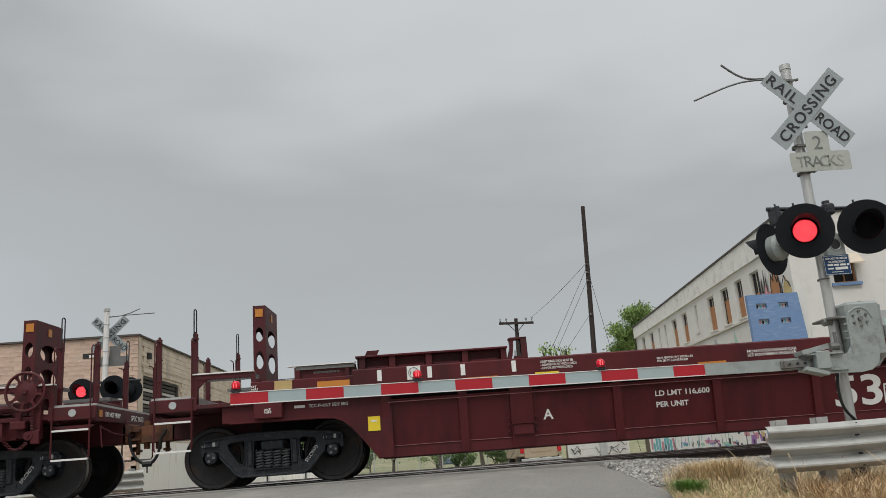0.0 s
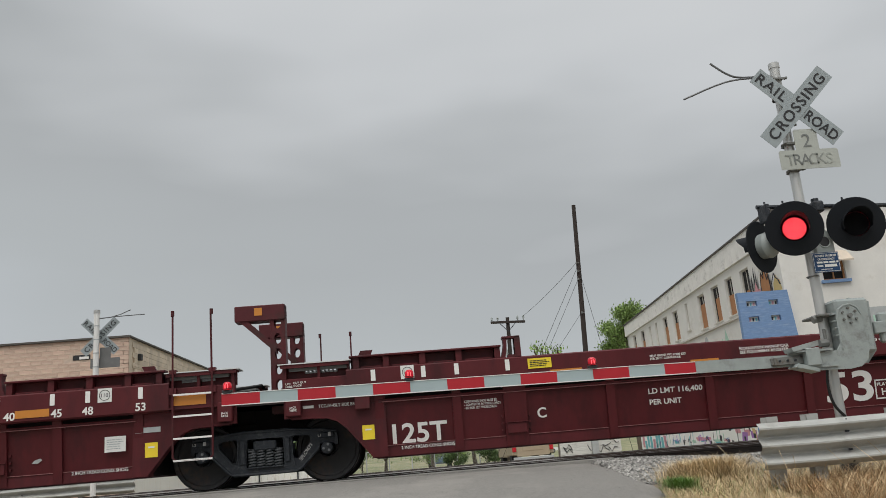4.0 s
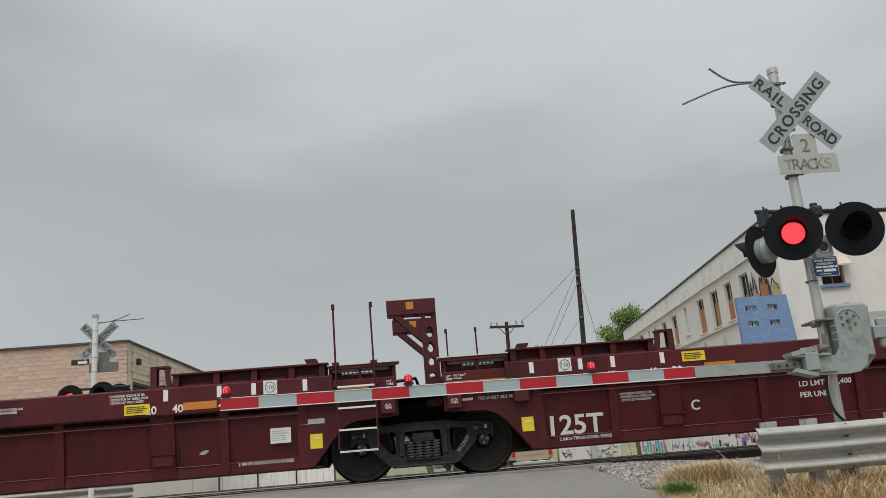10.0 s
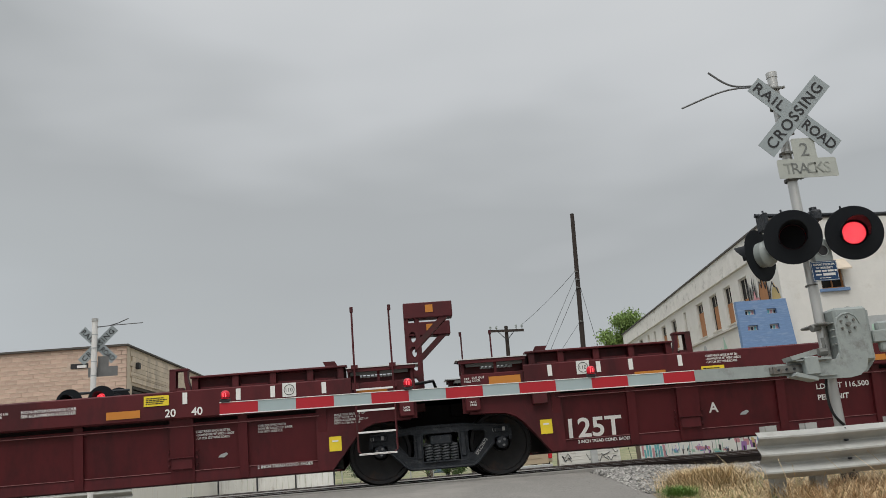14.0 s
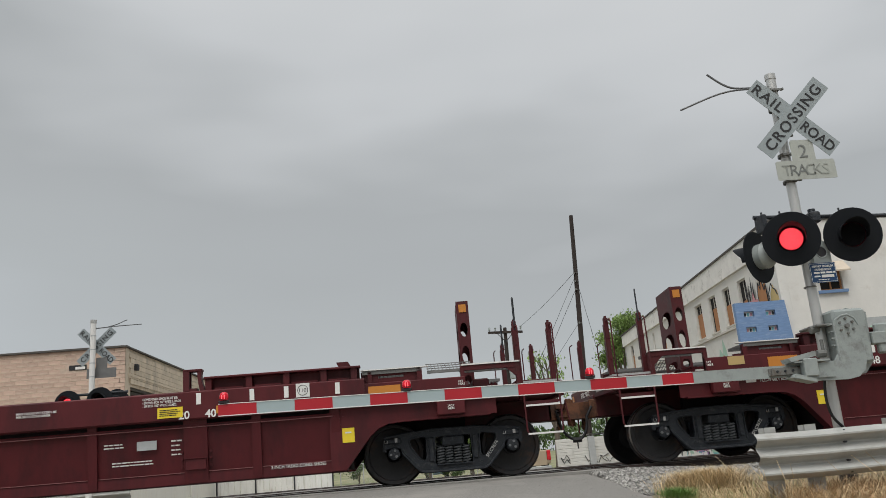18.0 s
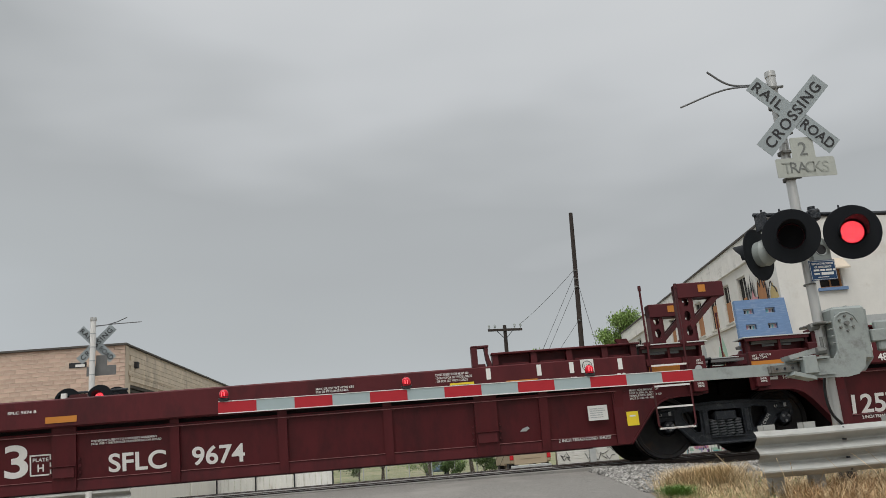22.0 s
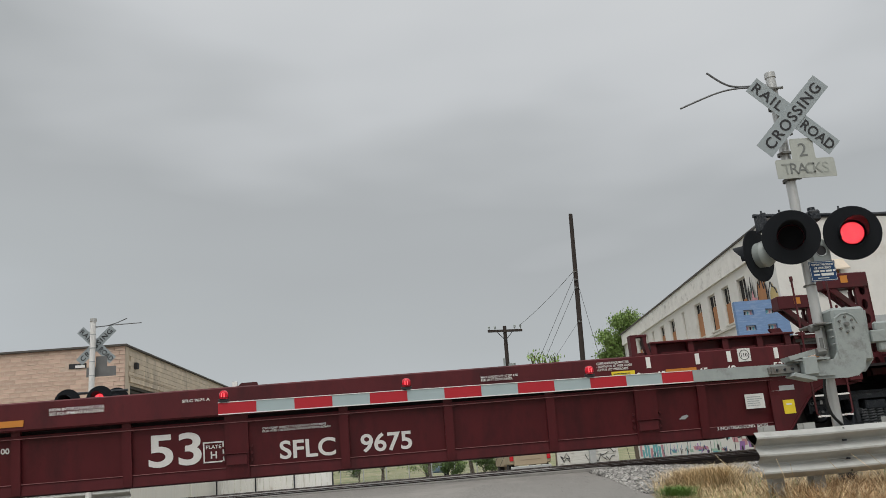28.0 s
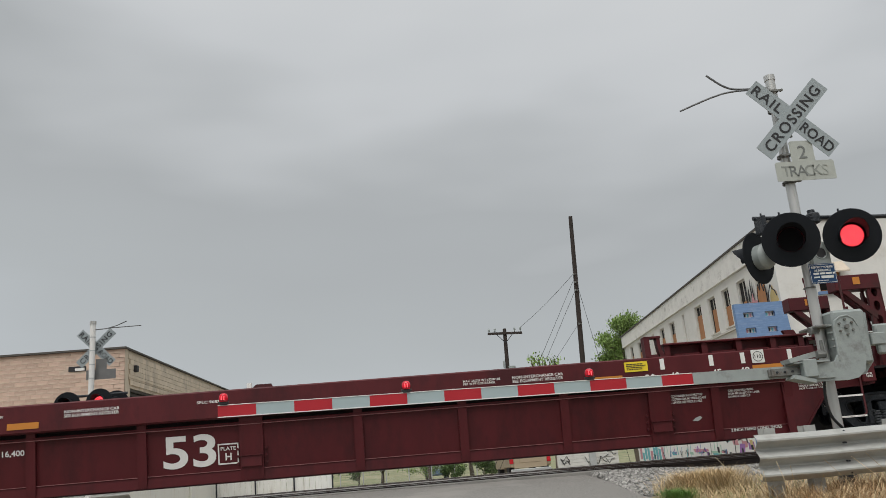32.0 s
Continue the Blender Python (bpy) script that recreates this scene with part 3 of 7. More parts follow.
def tag_plate(car, name, x0, x1, z0, z1, material, y=-1.486, label=""):
    w, h = x1 - x0, z1 - z0
    key = "%s_%.2f_%.2f_%s" % (name, w, h, material.name)
    return put(name, key, lambda: M().box(-w / 2, w / 2, -0.003, 0.003, -h / 2, h / 2), material, car, label, at=pose((x0 + x1) / 2, y, (z0 + z1) / 2))


def text_on(car, body, x, z, height, width=None, y=None, name="lettering", space=1.0, tilt=True):
    lean = math.degrees(math.atan(0.12 / 0.9)) if tilt and y is None else 0
    yy = (side_y(z) - 0.006) if y is None else y
    return part(name, lettering(body, height, LETTER, width, space=space), LETTER, car, at=pose(x, yy, z, lean))


def well_car(letter, load, number, left, right, arm, wheel, series):
    """One unit. left, right: 'c' coupler end or 'j' joint. arm: which joint end carries the hose bracket arm ('l', 'r' or '')."""
    kindword = {"c": "end", "j": "joint"}
    car = thing("well_car", "empty oxide-red well car, %s" % ("middle unit between two joints" if left == right else "end unit marked %s with a coupler" % letter), "railway wagon", "train of well cars")
    for far in (0, 1):
        q = pose(0, 0, 0, 0, 0, 180) if far else None
        put("side_panel", "panel", m_panel, OXIDE, car, at=q)
        put("bottom_sill", "sill", m_sill, OXIDE, car, at=q)
        put("top_chord", "chord", m_chord, OXIDE, car, at=q)
        put("inner_web", "innerweb", m_inner_web, GRIMESHADE, car, "inner web behind the panel top, coloured dark as shade", at=q)
        put("side_pipe", "sidepipe", m_side_pipe, OXIDE, car, "thin pipe under the top chord", at=q)
        put("sill_edge", "silledge", m_sill_edge, WORNGLINT, car, "pale highlight painted along the pipe of the sill", at=q)
        put("pipe_edge", "pipeedge", m_pipe_edge, WORNGLINT, car, "pale highlight painted along the pipe", at=q)
        for sx in (-1, 1):
            fl = sx < 0
            joint = (left if (sx < 0) != bool(far) else right) == "j"
            tail = ("_j" if joint else "_c") + ("_l" if fl else "_r")
            for key, name, build, material in (("raised", "raised_guide", m_raised, OXIDE), ("hook", "container_stop", m_hook, OXIDE_DARK),
                                               ("arch", "wheel_arch", (lambda: m_arch(9.6)) if joint else m_arch, OXIDE),
                                               ("endsill", "end_sill", (lambda: m_endsill(9.6)) if joint else m_endsill, OXIDE),
                                               ("bracket", "walkway_bracket", m_joint_plate if joint else m_bracket, OXIDE),
                                               ("jack", "jacking_pad", (lambda: m_jack(9.34, 9.56)) if joint else m_jack, OXIDE)):
                put(name, key + tail, (lambda b=build: mirror_x(b())) if fl else build, material, car, at=q)
            for x in POSTS:
                put("side_post", "post", m_post(0.13), OXIDE, car, at=(q or Matrix()) @ pose(sx * x, 0, 0))
            put("pocket_post", "pocket", m_post(0.34), OXIDE, car, at=(q or Matrix()) @ pose(sx * 6.15, 0, 0))
        put("pocket_post", "pocket", m_post(0.34), OXIDE, car, at=q)
    put("underframe", "floor", m_floor, GRIMESHADE, car, "grimy dark underframe")
    for sx, end in ((-1, left), (1, right)):
        q = flip() if sx < 0 else Matrix()
        put_decks("deck" + end, 8.62, 9.5, 1.68 if end == "c" else 1.66, car, q)
        if end == "c":
            put_decks("deck2", 10.14, 11.0, 1.665, car, q)
            put("step_grating", "flap", m_flap, DARKGRATE, car, "tilted galvanised step grating", at=q)
            for sy in (-1, 1):
                put("edge_strip", "edge_low%d" % sy, m_edge_low(sy * 1.40), LETTER, car, "bright sheet edge of the walkway", at=q)
                put("edge_strip", "edge_high%d" % sy, m_edge_high(sy * 1.42), LETTER, car, "bright sheet edge of the walkway", at=q)
                put("deck_frame", "deckframe%d" % sy, m_deck_frame(sy), OXIDE_DARK, car, at=q)
            put("end_platform", "deck3", m_deck(11.0, 11.62, 1.36), GALV, car, "grey galvanised grating", at=q)
            put("end_frame", "endframe", m_endframe, OXIDE_DARK, car, at=q)
            put("coupler", "coupler", m_coupler, RUST, car, "rust-brown cast coupler", at=q)
            if sx < 0:
                put("hose", "hose", m_hose(0.40), RUBBER, car, "black rubber brake hose", True, at=q @ pose(12.02, 0.28, 0))
            put("tall_post", "tallpost", m_tallpost, OXIDE_DARK, car, "tall pierced guide post", at=pose(sx * 10.22 + 0.09, -0.25, 0))
            put("reflector", "refl_post", lambda: M().box(-0.06, 0.06, -0.003, 0.003, -0.065, 0.065), ORANGE, car, "amber reflector", at=pose(sx * 10.22 + 0.065, -0.676, 2.69))
            put("reflector", "refl_post2", lambda: M().box(-0.003, 0.003, -0.06, 0.06, -0.06, 0.06), ORANGE, car, "amber reflector", at=pose(sx * 10.22 + 0.196, -0.25, 2.66))
            for ny in (-1, 1):
                put("upright", "up_tall", m_upright(2.32), OXIDE_DARK, car, at=pose(sx * 11.02 + (0.14 if ny > 0 else 0.0), ny * 1.20, 0))
                put("hairpin_grab", "up_loop", lambda: m_loop(0, 0, 2.18, 2.70, 0.03, 0.0105).shift(pose(0, 0, 0, 0, 0, 68)), CAST, car, at=pose(sx * 11.03 + (0.14 if ny > 0 else 0.0), ny * 1.20, 0), smooth=True)
                put("upright", "up_low", m_upright(2.27), OXIDE_DARK, car, at=pose(sx * 11.56 + (0.14 if ny > 0 else 0.0), ny * 1.20, 0))
                put("stirrup", "stirrup", m_stirrup, OXIDE_DARK, car, at=(pose(0, 0, 0) if (sx > 0 and ny < 0) else flip() if (sx < 0 and ny > 0) else None) or (pose(-22.58, 0, 0) if (sx < 0) else flip() @ pose(-22.58, 0, 0)), smooth=True)
                for z in (0.575, 0.99):
                    put("rung", "rung_end%.2f" % z, m_rungs(11.03, 11.55, (z,)), LETTER, car, "white-painted rung", at=(pose(0, 0, 0) if (sx > 0 and ny < 0) else flip() if (sx < 0 and ny > 0) else None) or (pose(-22.58, 0, 0) if (sx < 0) else flip() @ pose(-22.58, 0, 0)))
            put("brake_gear", "gear", lambda: M().cyl((9.75, -0.9, 1.38), (10.25, -0.9, 1.38), 0.10, 12).box(10.3, 10.55, -1.15, -0.75, 1.25, 1.48, 0.02).cyl((9.3, -0.7, 1.35), (9.6, -0.7, 1.35), 0.13, 12).tube([(9.3, -1.1, 1.3), (9.8, -1.15, 1.42), (10.2, -1.1, 1.3), (10.6, -1.15, 1.34)], 0.014), OXIDE_DARK, car, at=q)
            turn = Matrix.Rotation(radians(90 * sx), 4, "Z")
            part("lettering", lettering("DO NOT HUMP", 0.07, LETTER, 0.62), LETTER, car, "white stencilled warning", at=pose(sx * 11.645, -0.75, 1.22) @ turn)
            if number:
                part("lettering", lettering("SFLC " + number, 0.08, LETTER, 0.6), LETTER, car, "white stencilled mark", at=pose(sx * 11.645, 0.35, 1.22) @ turn)
            for yy in (-1.25, 1.25):
                put("reflector", "refl_end", lambda: M().box(-0.003, 0.003, -0.06, 0.06, -0.05, 0.05), ORANGE, car, "amber reflector", at=pose(sx * 11.645, yy, 1.22))
            put("lever_bar", "lever", lambda: M().tube([(11.66, -1.3, 1.02), (11.72, -0.9, 0.93), (11.74, -0.3, 0.92), (11.8, -0.1, 0.9)], 0.013).tube([(11.66, -1.3, 1.04), (11.7, -1.32, 0.72)], 0.011), OXIDE_DARK, car, at=q)
            put("dot_label", "dot", lambda: M().cyl((0, -0.003, 0), (0, 0.003, 0), 0.055, 20), GREYPLATE, car, "round grey label", at=pose(sx * 11.3, -1.426, 1.24))
        else:
            for far in (0, 1):
                put("top_sheet", "topsheet", m_top_sheet, TOPSHEET, car, "pale galvanised sheet", at=q if not far else q @ Matrix.Diagonal((1, -1, 1, 1)))
            put("joint_beam", "jbeam", lambda: M().box(8.9, 9.72, -0.4, 0.4, 0.95, 1.2, 0.02).box(9.5, 9.98, -0.28, 0.28, 0.78, 0.98, 0.03), GRIMESHADE, car, at=q)
            put("side_ladder", "ladder", m_ladder, OXIDE_DARK, car, at=q, smooth=True) if sx > 0 else None
            put("side_ladder", "ladder", m_ladder, OXIDE_DARK, car, at=flip(), smooth=True) if sx < 0 else None
            for z in (0.455, 0.765, 1.08, 1.39):
                put("rung", "rung_side%.2f" % z, m_rungs(8.72, 9.27, (z,), -1.505), LETTER, car, "white-painted rung", at=q)
            put("brake_pipe", "jpipe", lambda: M().tube([(9.0, -1.2, 1.32), (9.6, -1.1, 1.45), (9.9, -0.9, 1.5), (9.97, -0.6, 1.36)], 0.025), RUBBER, car, "black pipe", True, at=q)
    # gallows brackets above a joint
    if (arm == "l" and left == "j") or (arm == "r" and right == "j"):
        for ny in (-0.85, 0.85):
            q = pose(0.05 * ny, ny, 0, 0, 0, 180 if arm == "l" else 0)
            g = put("gallows_bracket", "gallows", m_gallows, OXIDE_DARK, car, "pierced steel bracket with a top arm", at=q)
            put("reflector", "refl_gal", lambda: M().box(-0.06, 0.06, -0.003, 0.003, -0.06, 0.06), ORANGE, g, "amber reflector", at=pose(9.96, -0.134 if arm == "r" else 0.134, 2.645))
    if wheel:
        hw = put("hand_wheel", "handwheel", m_handwheel, OXIDE_DARK, car, "eight-spoked hand brake wheel", True, at=pose(10.66, -1.52, 1.58))
        for i in range(8):
            put("spoke", "spoke", m_spoke, OXIDE_DARK, hw, at=Matrix.Rotation(2 * math.pi * i / 8 + 0.2, 4, "Y"))
        put("brake_stand", "stand", lambda: M().box(10.73, 10.87, -1.47, -1.36, 0.90, 1.62, 0.01).box(10.45, 10.67, -1.50, -1.40, 1.05, 1.165, 0.01).box(10.50, 10.58, -1.45, -1.36, 1.16, 1.30).cyl((10.66, -1.5, 1.58), (10.66, -1.3, 1.58), 0.05, 12), OXIDE_DARK, car)
        put("brake_lever", "brakelever", lambda: M().box(10.10, 10.26, -1.49, -1.44, 1.03, 1.12, 0.008).prism([(10.23, 1.17), (10.35, 1.15), (10.36, 0.91), (10.29, 0.89), (10.25, 0.98)], -1.50, -1.45).cyl((10.31, -1.52, 1.0), (10.31, -1.44, 1.0), 0.022, 8), OXIDE_DARK, car)
        put("chain_sheave", "sheave", lambda: M().box(10.76, 10.88, -1.52, -1.45, 0.83, 1.02, 0.01).cyl((10.73, -1.53, 0.95), (10.73, -1.46, 0.95), 0.065, 14).cyl((10.73, -1.545, 0.95), (10.73, -1.53, 0.95), 0.02, 8), OXIDE_DARK, car)
        put("brake_chain", "chain2", m_chain(((10.77, -1.51, 1.29), (10.78, -1.51, 1.02)), 0.0), OXIDE_DARK, car, "upright brake chain")
        for k, (a, b) in enumerate((((7.25, -1.43, 1.04), (8.12, -1.43, 1.04)), ((7.4, -1.44, 0.97), (8.3, -1.44, 1.0)))):
            put("side_chain", "sidechain%d" % k, m_chain((a, b), 0.07 + 0.03 * k), OXIDE_DARK, car, "slack chain along the side")
        put("brake_chain", "chain", m_chain(((10.35, -1.52, 0.98), (10.71, -1.52, 0.86)), 0.15), OXIDE_DARK, car, "slack brake chain")
    # reflectors and labels
    for x in (-3.2, 0.0, 3.1):
        tag_plate(car, "reflector", x - 0.22, x + 0.22, 1.235, 1.325, ORANGE, label="amber reflector")
    for sx in (-1, 1):
        for x in (((5.35, 7.87) if sx > 0 else (5.35,)) if left == right else (6.72,)):
            tag_plate(car, "reflector", sx * x - 0.24, sx * x + 0.24, 1.23, 1.34, ORANGE, label="amber reflector")
        yx, yz = (-5.74, 1.455 if number is None else 1.27) if sx < 0 else (5.82, 1.455 if number is None else 1.29)
        tag_plate(car, "shoe_label", yx - 0.18, yx + 0.18, yz - 0.075, yz + 0.075, YELLOW, label="yellow printed label")
        put("label_print", "yprint", lambda: bars(4, 0.012, 0.014, 0.30, 5), INK, car, at=pose(yx, -1.491, yz))
        for x in (6.23, 7.0, 7.5, 8.25):
            tag_plate(car, "white_mark", sx * x - 0.035, sx * x + 0.032, 1.38, 1.545, LETTER, label="white painted bar")
        tag_plate(car, "load_label", sx * 7.74 - 0.10, sx * 7.74 + 0.10, 1.37, 1.57, WHITE, label="white square label")
        put("label_ring", "ring110", lambda: M().lathe([(0.078, -0.002), (0.078, 0.002), (0.070, 0.002), (0.070, -0.002), (0.078, -0.002)], 24), INK, car, at=pose(sx * 7.74, -1.491, 1.47))
        tagged(part("label_number", lettering("110", 0.055, INK, bold=0.0), INK, car, at=pose(sx * 7.74, -1.491, 1.47)), kind="stuff")
        yl = 0.645 if (left if sx < 0 else right) == "j" else 0.775
        if not (number is None and sx > 0 and arm == "l"):
            tag_plate(car, "yellow_label", sx * 8.37 - 0.09, sx * 8.37 + 0.09, yl - 0.105, yl + 0.105, YELLOW, y=side_y(0.8) - 0.06, label="yellow and white label")
            put("label_patch", "ypatch", lambda: M().prism([(-0.045, 0.05), (0.045, 0.05), (0.045, 0.028), (-0.045, 0.028)], -0.002, 0.002), WHITE, car, at=pose(sx * 8.37, side_y(0.8) - 0.065, yl))
        tag_plate(car, "reflector", *((-9.58, -8.64) if sx < 0 and number is None else sorted((sx * 8.70, sx * 9.18))), *((1.23, 1.35) if sx < 0 and number is None else (1.24, 1.44) if sx < 0 else (1.22, 1.45) if right == "c" else (1.24, 1.38)), ORANGE, y=-1.444, label="amber reflector")
        if not (left if sx < 0 else right) == "j":
            if sx < 0:
                tag_plate(car, "side_label", -9.81, -9.55, 1.36, 1.49, TANLABEL, y=-1.444, label="faded tan label")
            else:
                tag_plate(car, "side_label", 9.27, 9.53, 1.22, 1.28, BLUE, y=-1.444, label="small blue printed label")
                put("label_print", "bluelabel", lambda: M().box(-0.02, 0.11, -0.002, 0.002, -0.018, 0.018), GREYPLATE, car, at=pose(9.40, -1.449, 1.25))
                text_on(car, "SIDE BRG\nSET UP\nHOT 5-1/16 +/- 1/16", 9.90, 1.265, 0.030, 0.34, y=-1.446)
        je = (left if sx < 0 else right) == "j"
        text_on(car, "JACK\nHERE", sx * (9.45 if je else 9.91), 1.06, 0.03, y=-1.480)
        text_on(car, "LIFT\nHERE", sx * (9.50 if je else 10.1), 1.41, 0.03, y=-1.446)
        if je and sx < 0:
            text_on(car, "CUT OUT\nCOCK", -9.34, 1.42, 0.03, y=-1.446)
            put("valve_box", "vbox", lambda: M().box(-8.55, -8.32, -1.46, -1.36, 0.98, 1.22, 0.012), OXIDE_DARK, car)
        if je and sx > 0:
            put("dot_label", "dot", lambda: M(), GREYPLATE, car, "round grey label", at=pose(9.47, -1.447, 1.305))
        for n, x in zip(("20", "40", "45", "48", "53"), (6.02, 6.40, 7.06, 7.5, 8.25)):
            text_on(car, n, sx * x, 1.24 if right == "c" else 1.265, 0.11, y=-1.484, name="lettering")
    put("centre_stop", "cstop", lambda: M().box(-0.035, 0.035, -1.44, -1.38, 1.575, 1.655), LETTER, car, "white painted stop")
    put("centre_bracket", "cbracket", lambda: M().prism([(0.04, 1.58), (0.34, 1.58), (0.32, 1.63), (0.10, 1.63)], -1.42, -1.36), OXIDE_DARK, car)
    put("scuff", "scuff", lambda: M().prism([(-0.07, -0.03), (0.02, -0.035), (0.08, 0.01), (0.05, 0.035), (-0.03, 0.01)], -0.003, 0.0), GREYPLATE, car, "scraped pale paint", at=pose(6.72 if right == "j" else -5.28, side_y(0.6) - 0.012, 0.62, 7.6))
    # large lettering
    text_on(car, "53", -0.90, 0.745, 0.44, 0.76)
    put("plate_frame", "plateframe", lambda: M().box(-0.15, 0.15, -0.003, 0.003, 0.13, 0.15).box(-0.15, 0.15, -0.003, 0.003, -0.15, -0.13).box(-0.15, -0.13, -0.003, 0.003, -0.15, 0.15).box(0.13, 0.15, -0.003, 0.003, -0.15, 0.15), LETTER, car, at=pose(-0.345, side_y(0.69) - 0.008, 0.67, 7.6))
    text_on(car, "PLATE", -0.345, 0.745, 0.05, 0.22)
    text_on(car, "H", -0.345, 0.63, 0.10)
    text_on(car, "LD LMT %s" % load, -3.66, 0.91, 0.078, 0.85)
    text_on(car, "PER UNIT", -3.83, 0.75, 0.078, 0.50)
    text_on(car, letter, -5.75, 0.73, 0.145)
    if number:
        text_on(car, "SFLC", 0.88 if number == "9677" else 1.02, 0.62, 0.25, 0.82)
        text_on(car, number, 2.18, 0.62, 0.25, 0.76)
        if left == "c":
            text_on(car, "OWNERSHIP SUBJECT TO A SECURITY AGREEMENT\nFILED WITH THE SURFACE TRANSPORTATION BOARD", 0.87, 0.93, 0.03, 1.0)
        if right == "j":
            tag_plate(car, "placard", 7.70, 8.00, 0.66, 0.88, WHITE, y=side_y(0.8) - 0.045, label="white placard")
            put("small_print", "placardprint", lambda: bars(5, 0.012, 0.02, 0.24, 9), GREYPLATE, car, at=pose(7.85, side_y(0.8) - 0.05, 0.77))
        else:
            tag_plate(car, "placard", 5.31, 5.59, 0.79, 0.92, GREYPLATE, y=side_y(0.8) - 0.045, label="pale printed placard")
            put("small_print", "patents", lambda: bars(2, 0.018, 0.026, 0.30, 12), LETTER, car, at=pose(4.98, side_y(0.88) - 0.006, 0.88, 7.6))
            put("small_print", "painter", lambda: bars(2, 0.017, 0.024, 0.62, 13), LETTER, car, at=pose(5.25, side_y(0.62) - 0.006, 0.62, 7.6))
            put("small_print", "paintcode", lambda: bars(4, 0.02, 0.045, 0.16, 14), LETTER, car, at=pose(5.87, side_y(0.8) - 0.006, 0.80, 7.6))
    if series:
        text_on(car, "SFLC %s %s" % (series, letter), -0.55, 1.42, 0.04, 0.40, y=-1.484)
    if number is None and series == "9674":
        # loose cable with a junction box hanging on the side panel
        yb = min(side_y(0.7), side_y(1.15)) - 0.04
        put("hanging_cable", "hangcable", lambda: M().tube([(0.24, yb + 0.03, 1.14), (0.36, yb, 1.12), (0.56, yb, 0.99), (0.72, yb, 0.84), (0.78, yb, 0.82)], 0.014, 6).tube([(0.96, yb, 0.82), (1.02, yb, 0.86), (1.10, yb, 0.98), (1.19, yb, 1.10), (1.33, yb + 0.03, 1.14)], 0.014, 6), RUBBER, car, "loose hanging black cable")
        put("cable_box", "cablebox", lambda: M().box(0.75, 0.99, yb - 0.03, yb + 0.10, 0.71, 0.84, 0.012).box(0.79, 0.88, yb - 0.036, yb - 0.028, 0.75, 0.81), OXIDE_DARK, car, "small worn junction box")
    text_on(car, "NON-INTERCHANGE CAR\nSEE EQUIPMENT REGISTER", -2.24, 1.405, 0.042, 0.78, y=-1.484)
    text_on(car, "NON-INTERCHANGE CAR\nSEE EQUIPMENT REGISTER", 4.3, 1.40, 0.042, 0.78, y=-1.484) if number is None else None
    for x in (-3.76, 3.45 if number is None else 3.93):
        text_on(car, "MAX GROSS WT 67200 LBS\nPER 20 FT CONTAINER", x, 1.41, 0.032, 0.56, y=-1.484)
    text_on(car, "CONTAINER SHOE MUST BE:\n- DOWN FOR 96\" WIDE LOADS\n- UP FOR 102\" WIDE LOADS", *((6.62, 0.93) if number is None else (5.70, 1.455)), 0.035, 0.55, y=None if number is None else -1.484)
    text_on(car, "CONTAINER SHOE MUST BE:\n- DOWN FOR 96\" WIDE LOADS\n- UP FOR 102\" WIDE LOADS", *((-6.64, 0.93) if number is None else (-5.55, 1.45)), 0.035, 0.55, y=None if number is None else -1.484)
    if number is None:
        text_on(car, "CAR EQUIPPED WITH\nNON METALLIC C.P. LINER\nDO NOT LUBE C.P.", 7.5, 0.95, 0.032, 0.50)
    text_on(car, "2 INCH TREAD COND. SHOES", 7.62, 0.405, 0.045, 0.80, y=side_y(0.35) - 0.042)
    if left == "j":
        text_on(car, "125T", -7.61, 0.59, 0.275, 0.82)
        text_on(car, "2 INCH TREAD COND. SHOES", -7.50, 0.385, 0.045, 0.80, y=side_y(0.35) - 0.042)
    else:
        text_on(car, "TCC-IV-60LT SIDE BRG", -9.035, 1.10, 0.045, 0.58, y=side_y(0.8) - 0.06)
        put("small_print", "maker2", lambda: bars(1, 0.04, 0.02, 0.20, 6), LETTER, car, at=pose(-9.44, side_y(0.8) - 0.06, 1.10))
    if left == "j" and number is None:
        text_on(car, "TCC-IV-45LT SIDE BRG", -8.80, 1.08, 0.045, 0.58, y=side_y(0.8) - 0.06)
        put("small_print", "maker2", lambda: bars(1, 0.045, 0.02, 0.20, 6), LETTER, car, at=pose(-9.22, side_y(0.8) - 0.06, 1.08))
    if right == "j" and letter == "A":
        tag_plate(car, "side_label", 8.14, 8.50, 0.895, 0.97, GREYPLATE, y=side_y(0.8) - 0.06, label="plain grey label")
    elif right == "j":
        text_on(car, "MALE SIDE BRG SET UP\nHOT 5-3/16 +/- 1/16\nFEMALE SIDE BRG SET UP\nHOT 5-1/16 +/- 1/16", 8.62, 1.0, 0.030, 0.50, y=side_y(0.8) - 0.06)
    return car


